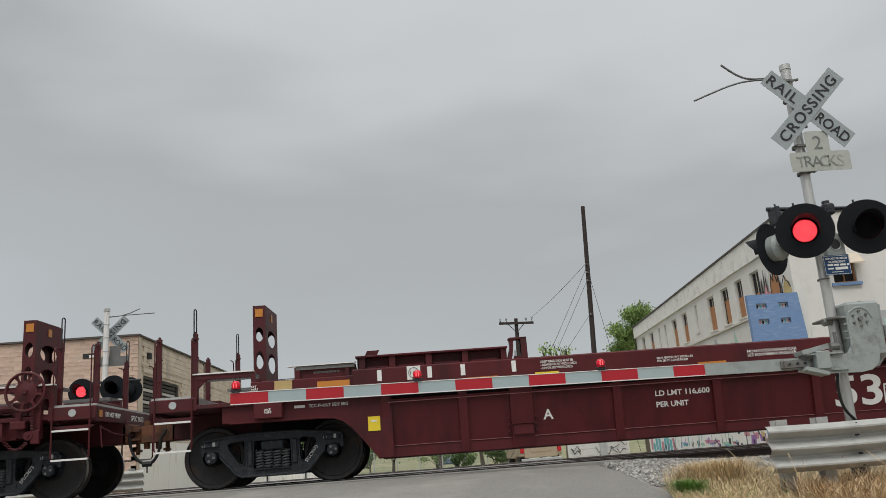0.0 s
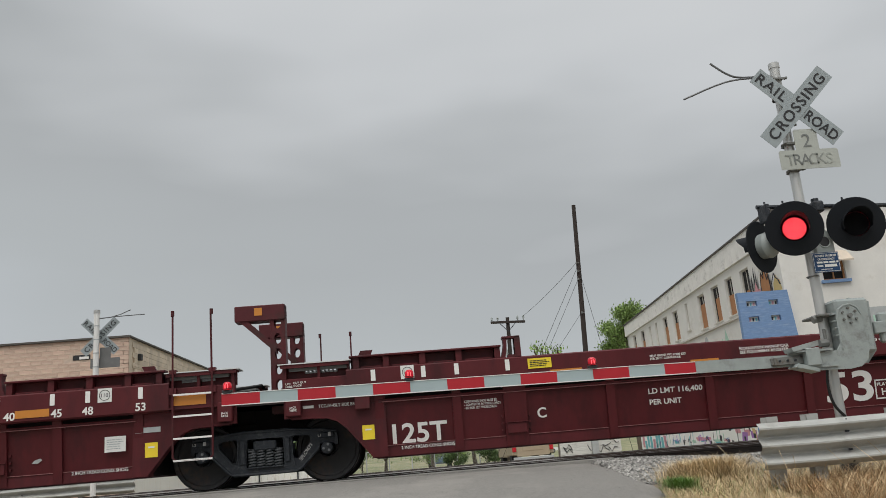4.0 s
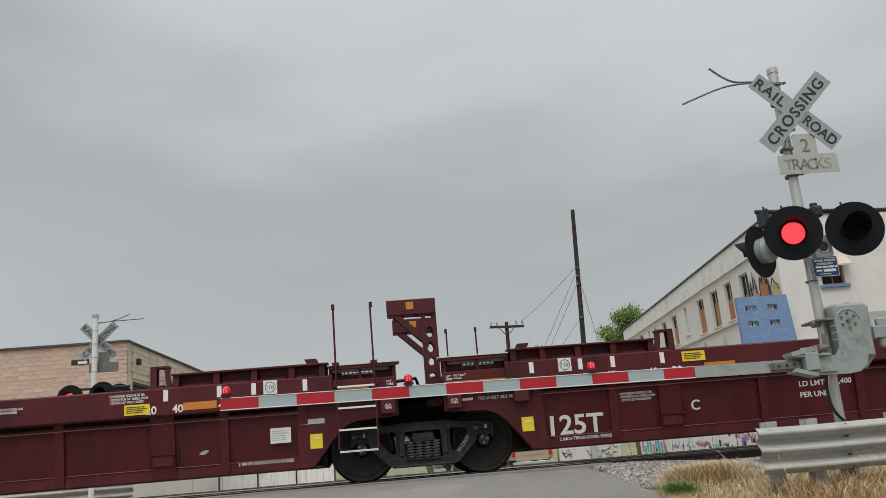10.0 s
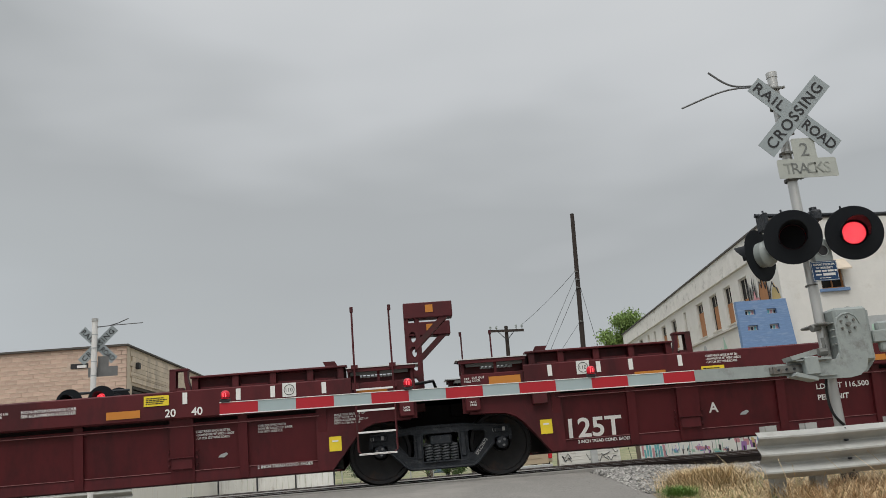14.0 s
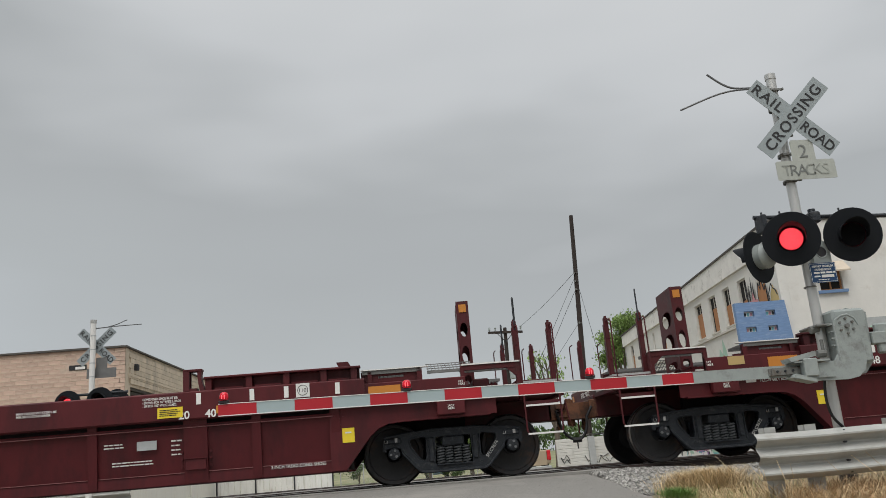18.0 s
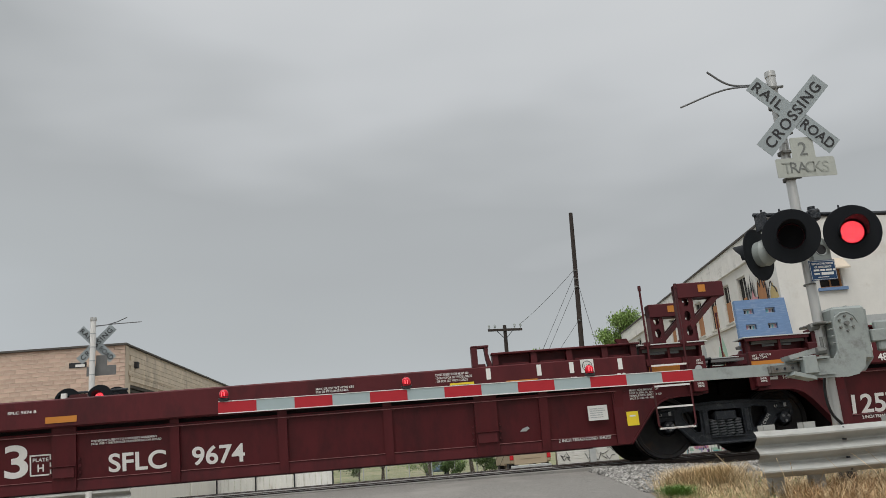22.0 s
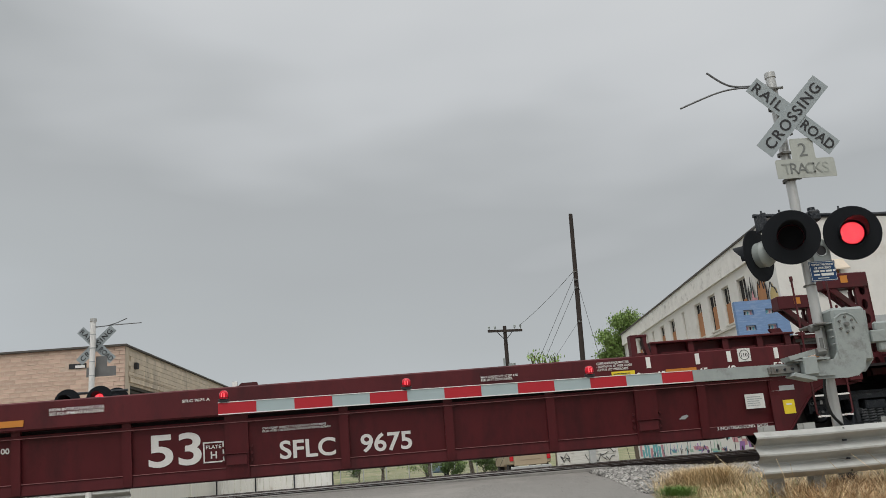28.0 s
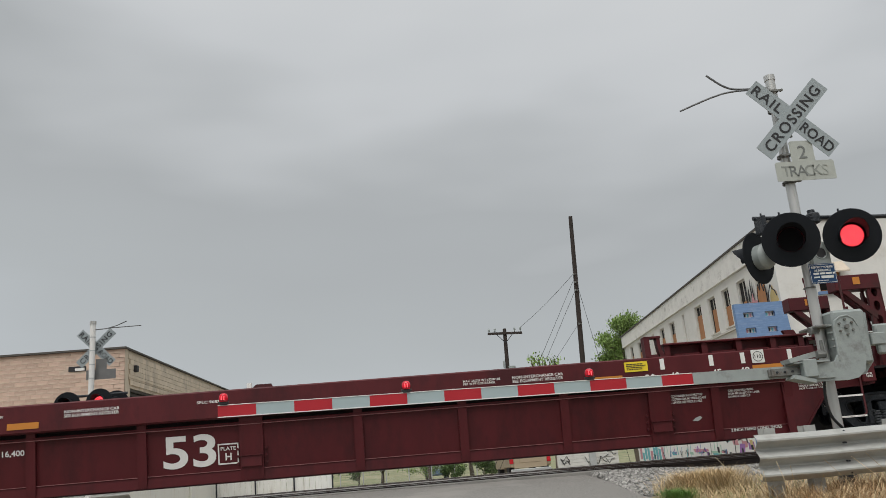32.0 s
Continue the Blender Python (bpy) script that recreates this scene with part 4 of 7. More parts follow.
# ---- bogies ----
def m_sideframe(h):
    """Cast side frame with a spring opening and two windows; h: half the wheelbase."""
    def build():
        half = [(0.0, 0.785), (0.34, 0.78), (h - 0.14, 0.742), (h + 0.10, 0.715), (h + 0.16, 0.66), (h + 0.165, 0.50), (h + 0.115, 0.49), (h + 0.105, 0.585), (h - 0.105, 0.585), (h - 0.115, 0.47), (h - 0.17, 0.43), (0.56, 0.19), (0.47, 0.145), (0.0, 0.135)]
        outer = half + [(-x, z) for x, z in half[-2:0:-1]]
        tri = [(0.405, 0.655), (0.45, 0.685), (h - 0.27, 0.665), (h - 0.235, 0.63), (h - 0.25, 0.55), (0.50, 0.335), (0.43, 0.33), (0.405, 0.40)]
        box = [(-0.27, 0.645), (-0.25, 0.665), (0.25, 0.665), (0.27, 0.645), (0.285, 0.27), (0.26, 0.245), (-0.26, 0.245), (-0.285, 0.27)]
        m = M().cut(outer, [box, tri, [(-x, z) for x, z in tri]], -0.09, 0.07)
        # raised ribs along the edges
        rib = [(h + 0.14, 0.70), (h - 0.14, 0.735), (0.34, 0.772), (-0.34, 0.772), (-h + 0.14, 0.735), (-h - 0.14, 0.70)]
        m.tube([(x, -0.095, z) for x, z in rib], 0.022, 6)
        low = [(h - 0.12, 0.47), (0.54, 0.195), (0.46, 0.155), (-0.46, 0.155), (-0.54, 0.195), (-h + 0.12, 0.47)]
        m.tube([(x, -0.095, z) for x, z in low], 0.022, 6)
        for lp in (tri, [(-x, z) for x, z in tri]):
            m.tube([(x, -0.092, z) for x, z in lp], 0.014, 5, closed=True)
        m.box(-0.27, 0.27, -0.13, 0.02, 0.235, 0.258, 0.006)
        for s in (-1, 1):
            m.box(s * 0.335 - 0.04, s * 0.335 + 0.04, -0.12, -0.08, 0.30, 0.66, 0.012)
            m.box(s * h - 0.12, s * h + 0.12, -0.115, -0.08, 0.60, 0.69, 0.02)
            m.cyl((s * 0.42, -0.11, 0.27), (s * 0.42, -0.08, 0.27), 0.03, 8)
        return m
    return build


def m_spring():
    m = M()
    n, turns, z0, z1 = 72, 6.5, 0.255, 0.52
    return m.tube([(0.056 * math.cos(2 * math.pi * turns * i / n), 0.056 * math.sin(2 * math.pi * turns * i / n), z0 + (z1 - z0) * i / n) for i in range(n + 1)], 0.016, 5)


def m_wheel(r):
    """Near wheel of a set; the outer face looks to -y."""
    def build():
        return M().lathe([(0.09, -0.87), (0.12, -0.885), (0.135, -0.86), (0.20, -0.835), (r - 0.13, -0.825), (r - 0.075, -0.84), (r - 0.062, -0.872), (r - 0.012, -0.875), (r - 0.002, -0.865), (r, -0.82), (r + 0.002, -0.775), (r + 0.014, -0.757), (r + 0.026, -0.742), (r + 0.024, -0.725), (r - 0.06, -0.722), (r - 0.09, -0.75), (0.2, -0.79), (0.13, -0.74), (0.09, -0.74)], 48)
    return build


def m_treadring(r):
    def build():
        return M().lathe([(r + 0.0015, -0.862), (r + 0.003, -0.80), (r + 0.004, -0.778)], 48)
    return build


def m_endcap():
    m = M()
    m.lathe([(0.0, -1.165), (0.06, -1.165), (0.085, -1.15), (0.095, -1.09), (0.10, -1.0), (0.0, -1.0)], 20)
    return m


def bogie(r, base, mark):
    b = thing("bogie", "black cast-steel two-axle freight bogie standing on rails", "railway bogie", "bogies of the train")
    h = base / 2
    for sy in (-1, 1):
        k = "sf%.2f" % h
        put("side_frame", k, m_sideframe(h), CAST, b, at=pose(0, sy * 1.0, r - 0.457 + 0.0, 0, 0, 0 if sy < 0 else 180))
        for x in (-0.195, -0.065, 0.065, 0.195):
            put("spring", "spring", m_spring, SPRINGSTEEL, b, "grey coil spring", True, at=pose(x, sy * 1.04, r - 0.457))
        for x in (-0.2, 0.0, 0.2):
            put("spring", "spring", m_spring, SPRINGSTEEL, b, "grey coil spring", True, at=pose(x, sy * 0.88, r - 0.457))
        for sx in (-1, 1):
            put("bearing_adapter", "adapter", lambda: M().box(-0.13, 0.13, -0.08, 0.08, 0.06, 0.15, 0.02).lathe([(0.13, -0.08), (0.13, 0.08)], 24), CAST, b, at=pose(sx * h, sy * 1.0, r))
            put("brake_shoe", "shoe%.2f" % r, lambda: M().prism([(r + 0.03 + 0.0, 0.12), (r + 0.07, 0.10), (r + 0.09, -0.05), (r + 0.06, -0.17), (r + 0.02, -0.15), (r + 0.035, 0.0)], -0.86, -0.76), CAST, b, at=pose(sx * h, 0, r) @ (pose(0, 0, 0, 0, 0, 0) if (sx < 0 and sy < 0) else pose(0, 0, 0, 0, 0, 180) if (sx > 0 and sy > 0) else pose(0, 1.62 if sy > 0 else 0, 0) if sx < 0 else pose(0, -1.62 if sy < 0 else 0, 0, 0, 0, 180)))
    put("bolster", "bolster", lambda: M().box(-0.17, 0.17, -1.12, 1.12, 0.52, 0.66, 0.02).box(-0.2, 0.2, -0.5, 0.5, 0.62, 0.82, 0.03).cyl((0, -0.75, 0.66), (0, -0.75, 0.80), 0.09, 12).cyl((0, 0.75, 0.66), (0, 0.75, 0.80), 0.09, 12), CAST, b)
    part("stencil", lettering(mark, 0.048, STENCIL), STENCIL, b, "white stencilled mark", at=pose(h - 0.32, -1.104, 0.42 + r - 0.457) @ Matrix.Rotation(radians(-52), 4, "Y"))
    for sx, word in ((-1, "L2"), (1, "L1")):
        part("stencil", lettering(word, 0.04, STENCIL), STENCIL, b, "white stencilled mark", at=pose(sx * h - 0.11, -1.118, 0.645 + r - 0.457))
        put("chock_label", "chock", lambda: M().box(-0.02, 0.02, -0.003, 0.003, -0.03, 0.03), STENCIL, b, "small pale tag", at=pose(sx * h + 0.04, -1.118, 0.655 + r - 0.457))
    sets = []
    for sx in (-1, 1):
        w = put("wheelset", "axle", lambda: M().cyl((0, -1.05, 0), (0, 1.05, 0), 0.085, 16), WHEELSTEEL, b, "steel axle with two wheels", at=pose(sx * h, 0, r))
        for sy in (0, 1):
            q = pose(0, 0, 0, 0, 0, 180) if sy else None
            put("wheel", "wheel%.3f" % r, m_wheel(r), WHEELSTEEL, w, smooth=True, at=q)
            put("tread", "tread%.3f" % r, m_treadring(r), TREAD, w, "bright worn tread", True, at=q)
            put("axle_cap", "endcap", m_endcap, CAST, w, smooth=True, at=q)
            for i in range(3):
                a = 2 * math.pi * i / 3
                put("cap_bolt", "capbolt", lambda: M().cyl((0, -1.185, 0), (0, -1.15, 0), 0.021, 6), BOLTSTEEL, w, "dull bolt head", at=(q or Matrix()) @ pose(0.05 * math.cos(a), 0, 0.05 * math.sin(a)))
        sets.append(w)
    return b, sets, h


# order from the front of the train: letter, load, number, ends, bracket side, hand wheel
RAKE = [("A", "116,600", "", "c", "j", "", 0),
        ("B", "116,400", "9673", "j", "c", "l", 1), ("C", "116,400", None, "j", "j", "l", 0), ("A", "116,400", "9673", "c", "j", "", 0),
        ("B", "116,400", "9677", "j", "c", "l", 1), ("C", "116,400", None, "j", "j", "l", 0), ("A", "116,400", "9677", "c", "j", "", 0),
        ("A", "116,500", "9672", "j", "c", "", 0), ("C", "116,400", None, "j", "j", "r", 0), ("B", "116,500", "9672", "c", "j", "r", 0),
        ("A", "116,400", "9674", "j", "c", "", 0), ("C", "116,400", None, "j", "j", "r", 0), ("B", "116,400", "9674", "c", "j", "r", 0),
        ("B", "116,400", "9675", "j", "c", "l", 1), ("C", "116,400", None, "j", "j", "l", 0), ("A", "116,500", "9675", "c", "j", "", 0),
        ("B", "116,400", "9683", "j", "c", "l", 1), ("C", "116,400", None, "j", "j", "l", 0)]
JOINT, COUPLED = 19.89, 24.04
TRAIN, WHEELSETS = [], []


def build_train():
    x = -16.08 + COUPLED
    for i, (letter, load, number, left, right, arm, wheel) in enumerate(RAKE):
        TRAIN.append((well_car(letter, load, number, left, right, arm, wheel, number or (RAKE[i - 1][2] if i else "")), x))
        mark = "SFLC" + (number or RAKE[max(0, i - 1)][2] or "9673")
        if right == "c":
            b, sets, h = bogie(0.457, 1.81, mark)
            TRAIN.append((b, x + 9.93))
            WHEELSETS.extend((s, sx * h, 0.457) for s, sx in zip(sets, (-1, 1)))
        elif i == 0:
            b, sets, h = bogie(0.483, 1.86, mark)
            TRAIN.append((b, x + JOINT / 2))
            WHEELSETS.extend((s, sx * h, 0.483) for s, sx in zip(sets, (-1, 1)))
        b, sets, h = bogie(0.457, 1.81, mark) if left == "c" else bogie(0.483, 1.86, mark)
        TRAIN.append((b, x - 9.93 if left == "c" else x - JOINT / 2))
        WHEELSETS.extend((s, sx * h, 0.457 if left == "c" else 0.483) for s, sx in zip(sets, (-1, 1)))
        x -= JOINT if left == "j" else COUPLED
    for ob, x0 in TRAIN:
        ob.matrix_basis = pose(x0, TRACK_Y, 0)
        if ob.name.startswith("well_car"):
            ob.scale = (1, 1.065, 1)


build_train()


# ---- ground ----
def road_z(y):
    """Height of the road and verge along the way: it climbs to the crossing and falls behind it."""
    return float(np.interp(y, [-60, -8, 0, 5, 9, 11.2, 12.6, 21.0, 26, 40, 60], [-1.5, -1.35, -1.08, -0.72, -0.34, -0.12, -0.03, -0.03, -0.25, -0.5, -0.55]))


DIRT = mat("dry_soil", (0.20, 0.165, 0.115), 0.95, vary=0.3, scale=2.5, stain=(0.11, 0.10, 0.07), amount=0.4, sscale=0.6, bump=0.4, bscale=14)


def build_ground():
    m = M()
    xs = [-900, -300, -120, -60, -30, -20, -14, -10, -6.2, -5.6, -4, -2, 0, 2, 2.75, 3.3, 4, 5, 6, 8, 10, 14, 20, 30, 60, 120, 300, 900]
    ys = [-600, -200, -60, -25, -10, -4, 0, 3, 5, 6, 7, 8, 9, 10, 10.8, 11.4, 12, 12.6, 13.2, 14.6, 16, 17.5, 19, 20.5, 22, 24, 27, 30, 40, 60, 120, 300, 900, 2500]
    for y in ys:
        for x in xs:
            z = road_z(y) - 0.05
            if -6 < x < 3:
                z -= 0.10
            if 11.2 < y < 21 and not -6 < x < 3:
                z = -0.28
            if y > 45:
                z -= 0.0
            m.v.append((x, y, z))
    n = len(xs)
    m.f = [(j * n + i, j * n + i + 1, (j + 1) * n + i + 1, (j + 1) * n + i) for j in range(len(ys) - 1) for i in range(n - 1)]
    tagged(part("ground", m, DIRT, smooth=True), "dry bare soil and short grass beside the crossing", "ground", kind="structure")


build_ground()
ASPHALT = mat("worn_asphalt", (0.225, 0.217, 0.202), 0.9, spec=0.2, vary=0.5, scale=45, stain=(0.285, 0.272, 0.25), amount=0.45, sscale=0.7, bump=0.35, bscale=120)


def build_road():
    m = M()
    ys = [-60 + 2 * i for i in range(28)] + [-4 + 0.4 * i for i in range(41)] + [12.45]
    for y in ys:
        wob = 0.10 * noise.noise((0, y * 0.7, 0))
        for x in (-5.9, -5.6, -4, -2, 0, 1.5, 2.6 + wob, 2.95 + wob):
            z = road_z(y) + 0.05 * math.cos((x + 1.4) / 4.4 * 1.4) - 0.04
            m.v.append((x + max(0.0, (y - 9)) * 0.10 * (1 if x > 1 else 0), y, z - (0.08 if x < -5.7 or x > 2.7 else 0)))
    n = 8
    m.f = [(j * n + i, j * n + i + 1, (j + 1) * n + i + 1, (j + 1) * n + i) for j in range(len(ys) - 1) for i in range(n - 1)]
    tagged(part("road", m, ASPHALT, smooth=True), "worn grey asphalt road climbing to the crossing", "road", kind="structure")
    m = M()
    ys = [20.4, 22, 24, 27, 32, 40, 60, 120]
    for y in ys:
        for x in (-5.6, -2, 2, 3.0):
            m.v.append((x + (y - 20) * 0.033, y, road_z(y) - 0.03))
    m.f = [(j * 4 + i, j * 4 + i + 1, (j + 1) * 4 + i + 1, (j + 1) * 4 + i) for j in range(len(ys) - 1) for i in range(3)]
    tagged(part("road", m, ASPHALT), "grey asphalt road beyond the tracks", "road", kind="structure")
    m = M()
    for y0, y1 in ((12.44, 13.06), (13.25, 14.55), (14.74, 17.36), (17.55, 18.85), (19.04, 20.42)):
        m.box(-5.9, 3.2, y0, y1, -0.3, -0.012, 0.008)
    tagged(part("crossing_panel", m, ASPHALT), "asphalt and concrete crossing panels between the rails", "pavement", kind="structure")


build_road()
RAILSTEEL = mat("rail_steel", (0.05, 0.035, 0.03), 0.6, vary=0.2)
RAILTOP = mat("polished_rail_head", (0.45, 0.44, 0.43), 0.3, metal=0.9, vary=0.1)
STONE = mat("grey_ballast_stone", (0.27, 0.262, 0.245), 0.9, vary=0.25, island=0.62, bump=0.2)
TIE = mat("creosoted_timber", (0.05, 0.04, 0.033), 0.9, vary=0.3, stretch=(1, 6, 1))


def build_track(yc, name):
    for s in (-1, 1):
        y = yc + s * 0.755
        m = M().prism([(y - 0.036, 0.0), (y - 0.037, -0.035), (y - 0.012, -0.045), (y - 0.010, -0.13), (y - 0.07, -0.155), (y - 0.07, -0.17), (y + 0.07, -0.17), (y + 0.07, -0.155), (y + 0.010, -0.13), (y + 0.012, -0.045), (y + 0.037, -0.035), (y + 0.036, 0.0)], -150, 150, "x")
        r = tagged(part("rail", m, RAILSTEEL), "rusty steel rail with a polished head", "rail", kind="structure")
        part("rail_head", M().box(-150, 150, y - 0.03, y + 0.03, 0.0, 0.003), RAILTOP, r, "bright running surface")


build_track(TRACK_Y, "near")
build_track(TRACK_Y + 4.3, "far")


def build_ties():
    m = M()
    for yc in (TRACK_Y, TRACK_Y + 4.3):
        for i in range(160):
            x = -42 + i * 0.53
            if -6 < x < 3.2:
                continue
            m.box(x - 0.11, x + 0.11, yc - 1.3, yc + 1.3, -0.34, -0.172)
    tagged(part("ties", m, TIE), "dark timber railway sleepers under the rails", "sleepers", kind="stuff")


build_ties()


def blob(rnd, r):
    """A rough stone of 8 corners."""
    vs = [(sx * r * rnd.uniform(0.5, 1), sy * r * rnd.uniform(0.5, 1), sz * r * rnd.uniform(0.35, 0.8)) for sx in (-1, 1) for sy in (-1, 1) for sz in (-1, 1)]
    return vs, [(0, 1, 3, 2), (4, 6, 7, 5), (0, 4, 5, 1), (2, 3, 7, 6), (0, 2, 6, 4), (1, 5, 7, 3)]


def build_ballast():
    rnd, m = random.Random(4), M()
    bed = M().prism([(10.0, -0.55), (10.1, -0.36), (11.0, -0.24), (11.7, -0.18), (13.0, -0.20), (20.0, -0.20), (21.4, -0.5)], 3.1, 150, "x")
    bed.prism([(10.05, -0.45), (10.2, -0.34), (11.0, -0.20), (11.7, -0.105), (12.6, -0.075), (13.04, -0.10), (13.04, -0.45)], 2.95, 4.4, "x")
    bed.prism([(10.9, -0.55), (11.9, -0.24), (13.0, -0.20), (20.0, -0.20), (21.4, -0.5)], -150, -6.0, "x")
    b = tagged(part("ballast_bed", bed, STONE), "grey crushed-stone bed of the tracks", "ballast", kind="structure")
    for i in range(24000):
        x = 2.85 + rnd.random() ** 1.6 * 8
        y = rnd.uniform(10.1, 13.04)
        if x < 2.9 + (13.0 - y) * -0.05 + 0.2 * noise.noise((0, y * 3, 2)):
            continue
        z = float(np.interp(y, [10.1, 11.0, 11.7, 12.6, 13.05], [-0.33, -0.19, -0.09, -0.06, -0.08])) - float(np.interp(x, [3.6, 5.0], [0, 0.09]))
        vs, fs = blob(rnd, rnd.uniform(0.014, 0.038))
        q = pose(x, y, z, rnd.uniform(0, 360), rnd.uniform(-30, 30), rnd.uniform(0, 360))
        m.add([q @ Vector(v) for v in vs], fs)
    # loose chippings strewn over the road's edge
    for i in range(500):
        x, y = 2.95 - abs(rnd.gauss(0, 0.5)), 12.4 - abs(rnd.gauss(0, 1.3))
        vs, fs = blob(rnd, rnd.uniform(0.002, 0.006))
        q = pose(x, y, road_z(y) + 0.05 * math.cos((x + 1.4) / 4.4 * 1.4) - 0.038, 0, 0, rnd.uniform(0, 360))
        m.add([q @ Vector(v) for v in vs], fs)
    tagged(part("ballast", m, STONE), "loose grey crushed ballast stones beside the rail", "ballast", kind="stuff")


build_ballast()

# ---- crossing signals ----
CLAMPGREY = mat("dull_grey_clamp", (0.17, 0.175, 0.165), 0.6, vary=0.25, scale=12, stain=(0.10, 0.075, 0.055), amount=0.35, sscale=8)
DIMLETTER = mat("dimmed_lettering", (0.17, 0.18, 0.172), 0.6, vary=0.2)
PALELETTER = mat("bleached_lettering", (0.35, 0.37, 0.335), 0.6)


def round_bar(name, p, q, r, material, parent, n=12, label=""):
    return part(name, M().cyl(p, q, r, n), material, parent, label, smooth=True)


def curve_of(pts, n=10):
    """A smooth run of places through the given ones."""
    P = [Vector(p) for p in (pts[0], *pts, pts[-1])]
    out = []
    for a, b, c, d in zip(P, P[1:], P[2:], P[3:]):
        for i in range(n):
            t = i / n
            out.append(0.5 * (2 * b + (c - a) * t + (2 * a - 5 * b + 4 * c - d) * t * t + (3 * b - a - 3 * c + d) * t ** 3))
    return out + [P[-1]]


def crossbuck(parent, cx, y, cz, face=-1, size=1.0):
    """Two crossed blades; the one that climbs to the viewer's right lies in front."""
    for ang, body, dy in ((45, "CROSSING", 0.0), (-45, None, 0.006)):
        q = pose(cx, y + dy * -face, cz) @ Matrix.Rotation(radians(-ang), 4, "Y") @ Matrix.Diagonal((size, 1, size, 1))
        b = part("blade", M().box(-0.645, 0.645, -0.0025, 0.0025, -0.121, 0.121), SIGNWHITE, parent, "white reflective sign blade", at=q)
        part("backing", M().box(-0.64, 0.64, 0.003, 0.005, -0.116, 0.116), GREYPLATE, b, "bare aluminium back")
        if body:
            part("lettering", lettering(body, 0.135, INK, 1.13, space=1.2, bold=0.014), INK, b, at=pose(0, -0.006, 0))
        else:
            part("lettering", lettering("RAIL", 0.135, INK, 0.44, space=1.15, bold=0.014), INK, b, at=pose(-0.385, -0.006, 0))
            part("lettering", lettering("ROAD", 0.135, INK, 0.47, bold=0.014), INK, b, at=pose(0.385, -0.006, 0))
    return parent


FLASHERS = []


def flasher(parent, x, y, z, turn=0, lit=None, tip=0):
    """Round black background, hood and housing; an added board turns inside to imitate flashing. lit: its place in the
    flashing.
    """
    q = pose(x, y, z, tip, 0, turn)
    f = part("flasher", M().lathe([(0.150, 0.0), (0.322, 0.0), (0.327, 0.006), (0.322, 0.012), (0.155, 0.012)], 40), BLACKPAINT, parent, "round black signal background with hooded lamp", True, at=q)
    part("housing", M().lathe([(0.155, 0.012), (0.158, 0.08), (0.165, 0.10), (0.158, 0.12), (0.14, 0.16), (0.09, 0.20), (0.0, 0.21)], 28), GREYCAST if turn and y > 0.1 and y < 0.15 else BLACKPAINT, f, "lamp housing", True)
    h = M()
    for i in range(21):
        a = math.pi * (-0.12 + 1.24 * i / 20)
        ln = 0.30 * (0.45 + 0.55 * math.sin(max(0, min(math.pi, a))))
        for rr in (0.155, 0.162):
            h.v += [(rr * math.cos(a), 0, rr * math.sin(a)), (rr * math.cos(a) * 1.02, -ln, rr * math.sin(a) * 1.02 + 0.01)]
    for i in range(20):
        k = i * 4
        h.f += [(k, k + 1, k + 5, k + 4), (k + 2, k + 6, k + 7, k + 3), (k + 1, k + 3, k + 7, k + 5)]
    part("hood", h, BLACKPAINT, f, "black visor", True)
    part("lens_bowl", M().lathe([(0.0, 0.155), (0.10, 0.15), (0.148, 0.10), (0.152, 0.0)], 28), LENSBLACK, f, "dark red lens", True)
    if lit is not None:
        d = part("lamp_board", M().lathe([(0.0, 0.004), (0.140, 0.004), (0.142, 0.0), (0.142, -0.002)], 24).lathe([(0.0, 0.004), (0.142, 0.004)], 24), BLACKPAINT, f, "added turning board with red diodes", at=pose(0, 0.02, 0))
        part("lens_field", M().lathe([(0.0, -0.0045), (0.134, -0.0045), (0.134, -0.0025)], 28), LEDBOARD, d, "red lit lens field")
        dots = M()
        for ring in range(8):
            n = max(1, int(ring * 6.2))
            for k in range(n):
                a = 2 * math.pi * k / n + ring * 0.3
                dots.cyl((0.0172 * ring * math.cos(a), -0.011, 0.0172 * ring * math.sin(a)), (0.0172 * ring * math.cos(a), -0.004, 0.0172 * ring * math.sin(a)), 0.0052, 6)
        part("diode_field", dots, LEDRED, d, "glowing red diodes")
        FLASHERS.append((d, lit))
    return f


def signal_mast(x, y, turn, label, tall=4.78, foot=-0.6):
    """Mast with crossbuck, lamps and gate gear; the face looks to -y before the turn."""
    return thing("crossing_signal", label, "level crossing signal", "crossing signals", at=pose(x, y, 0, 0, 0, turn))


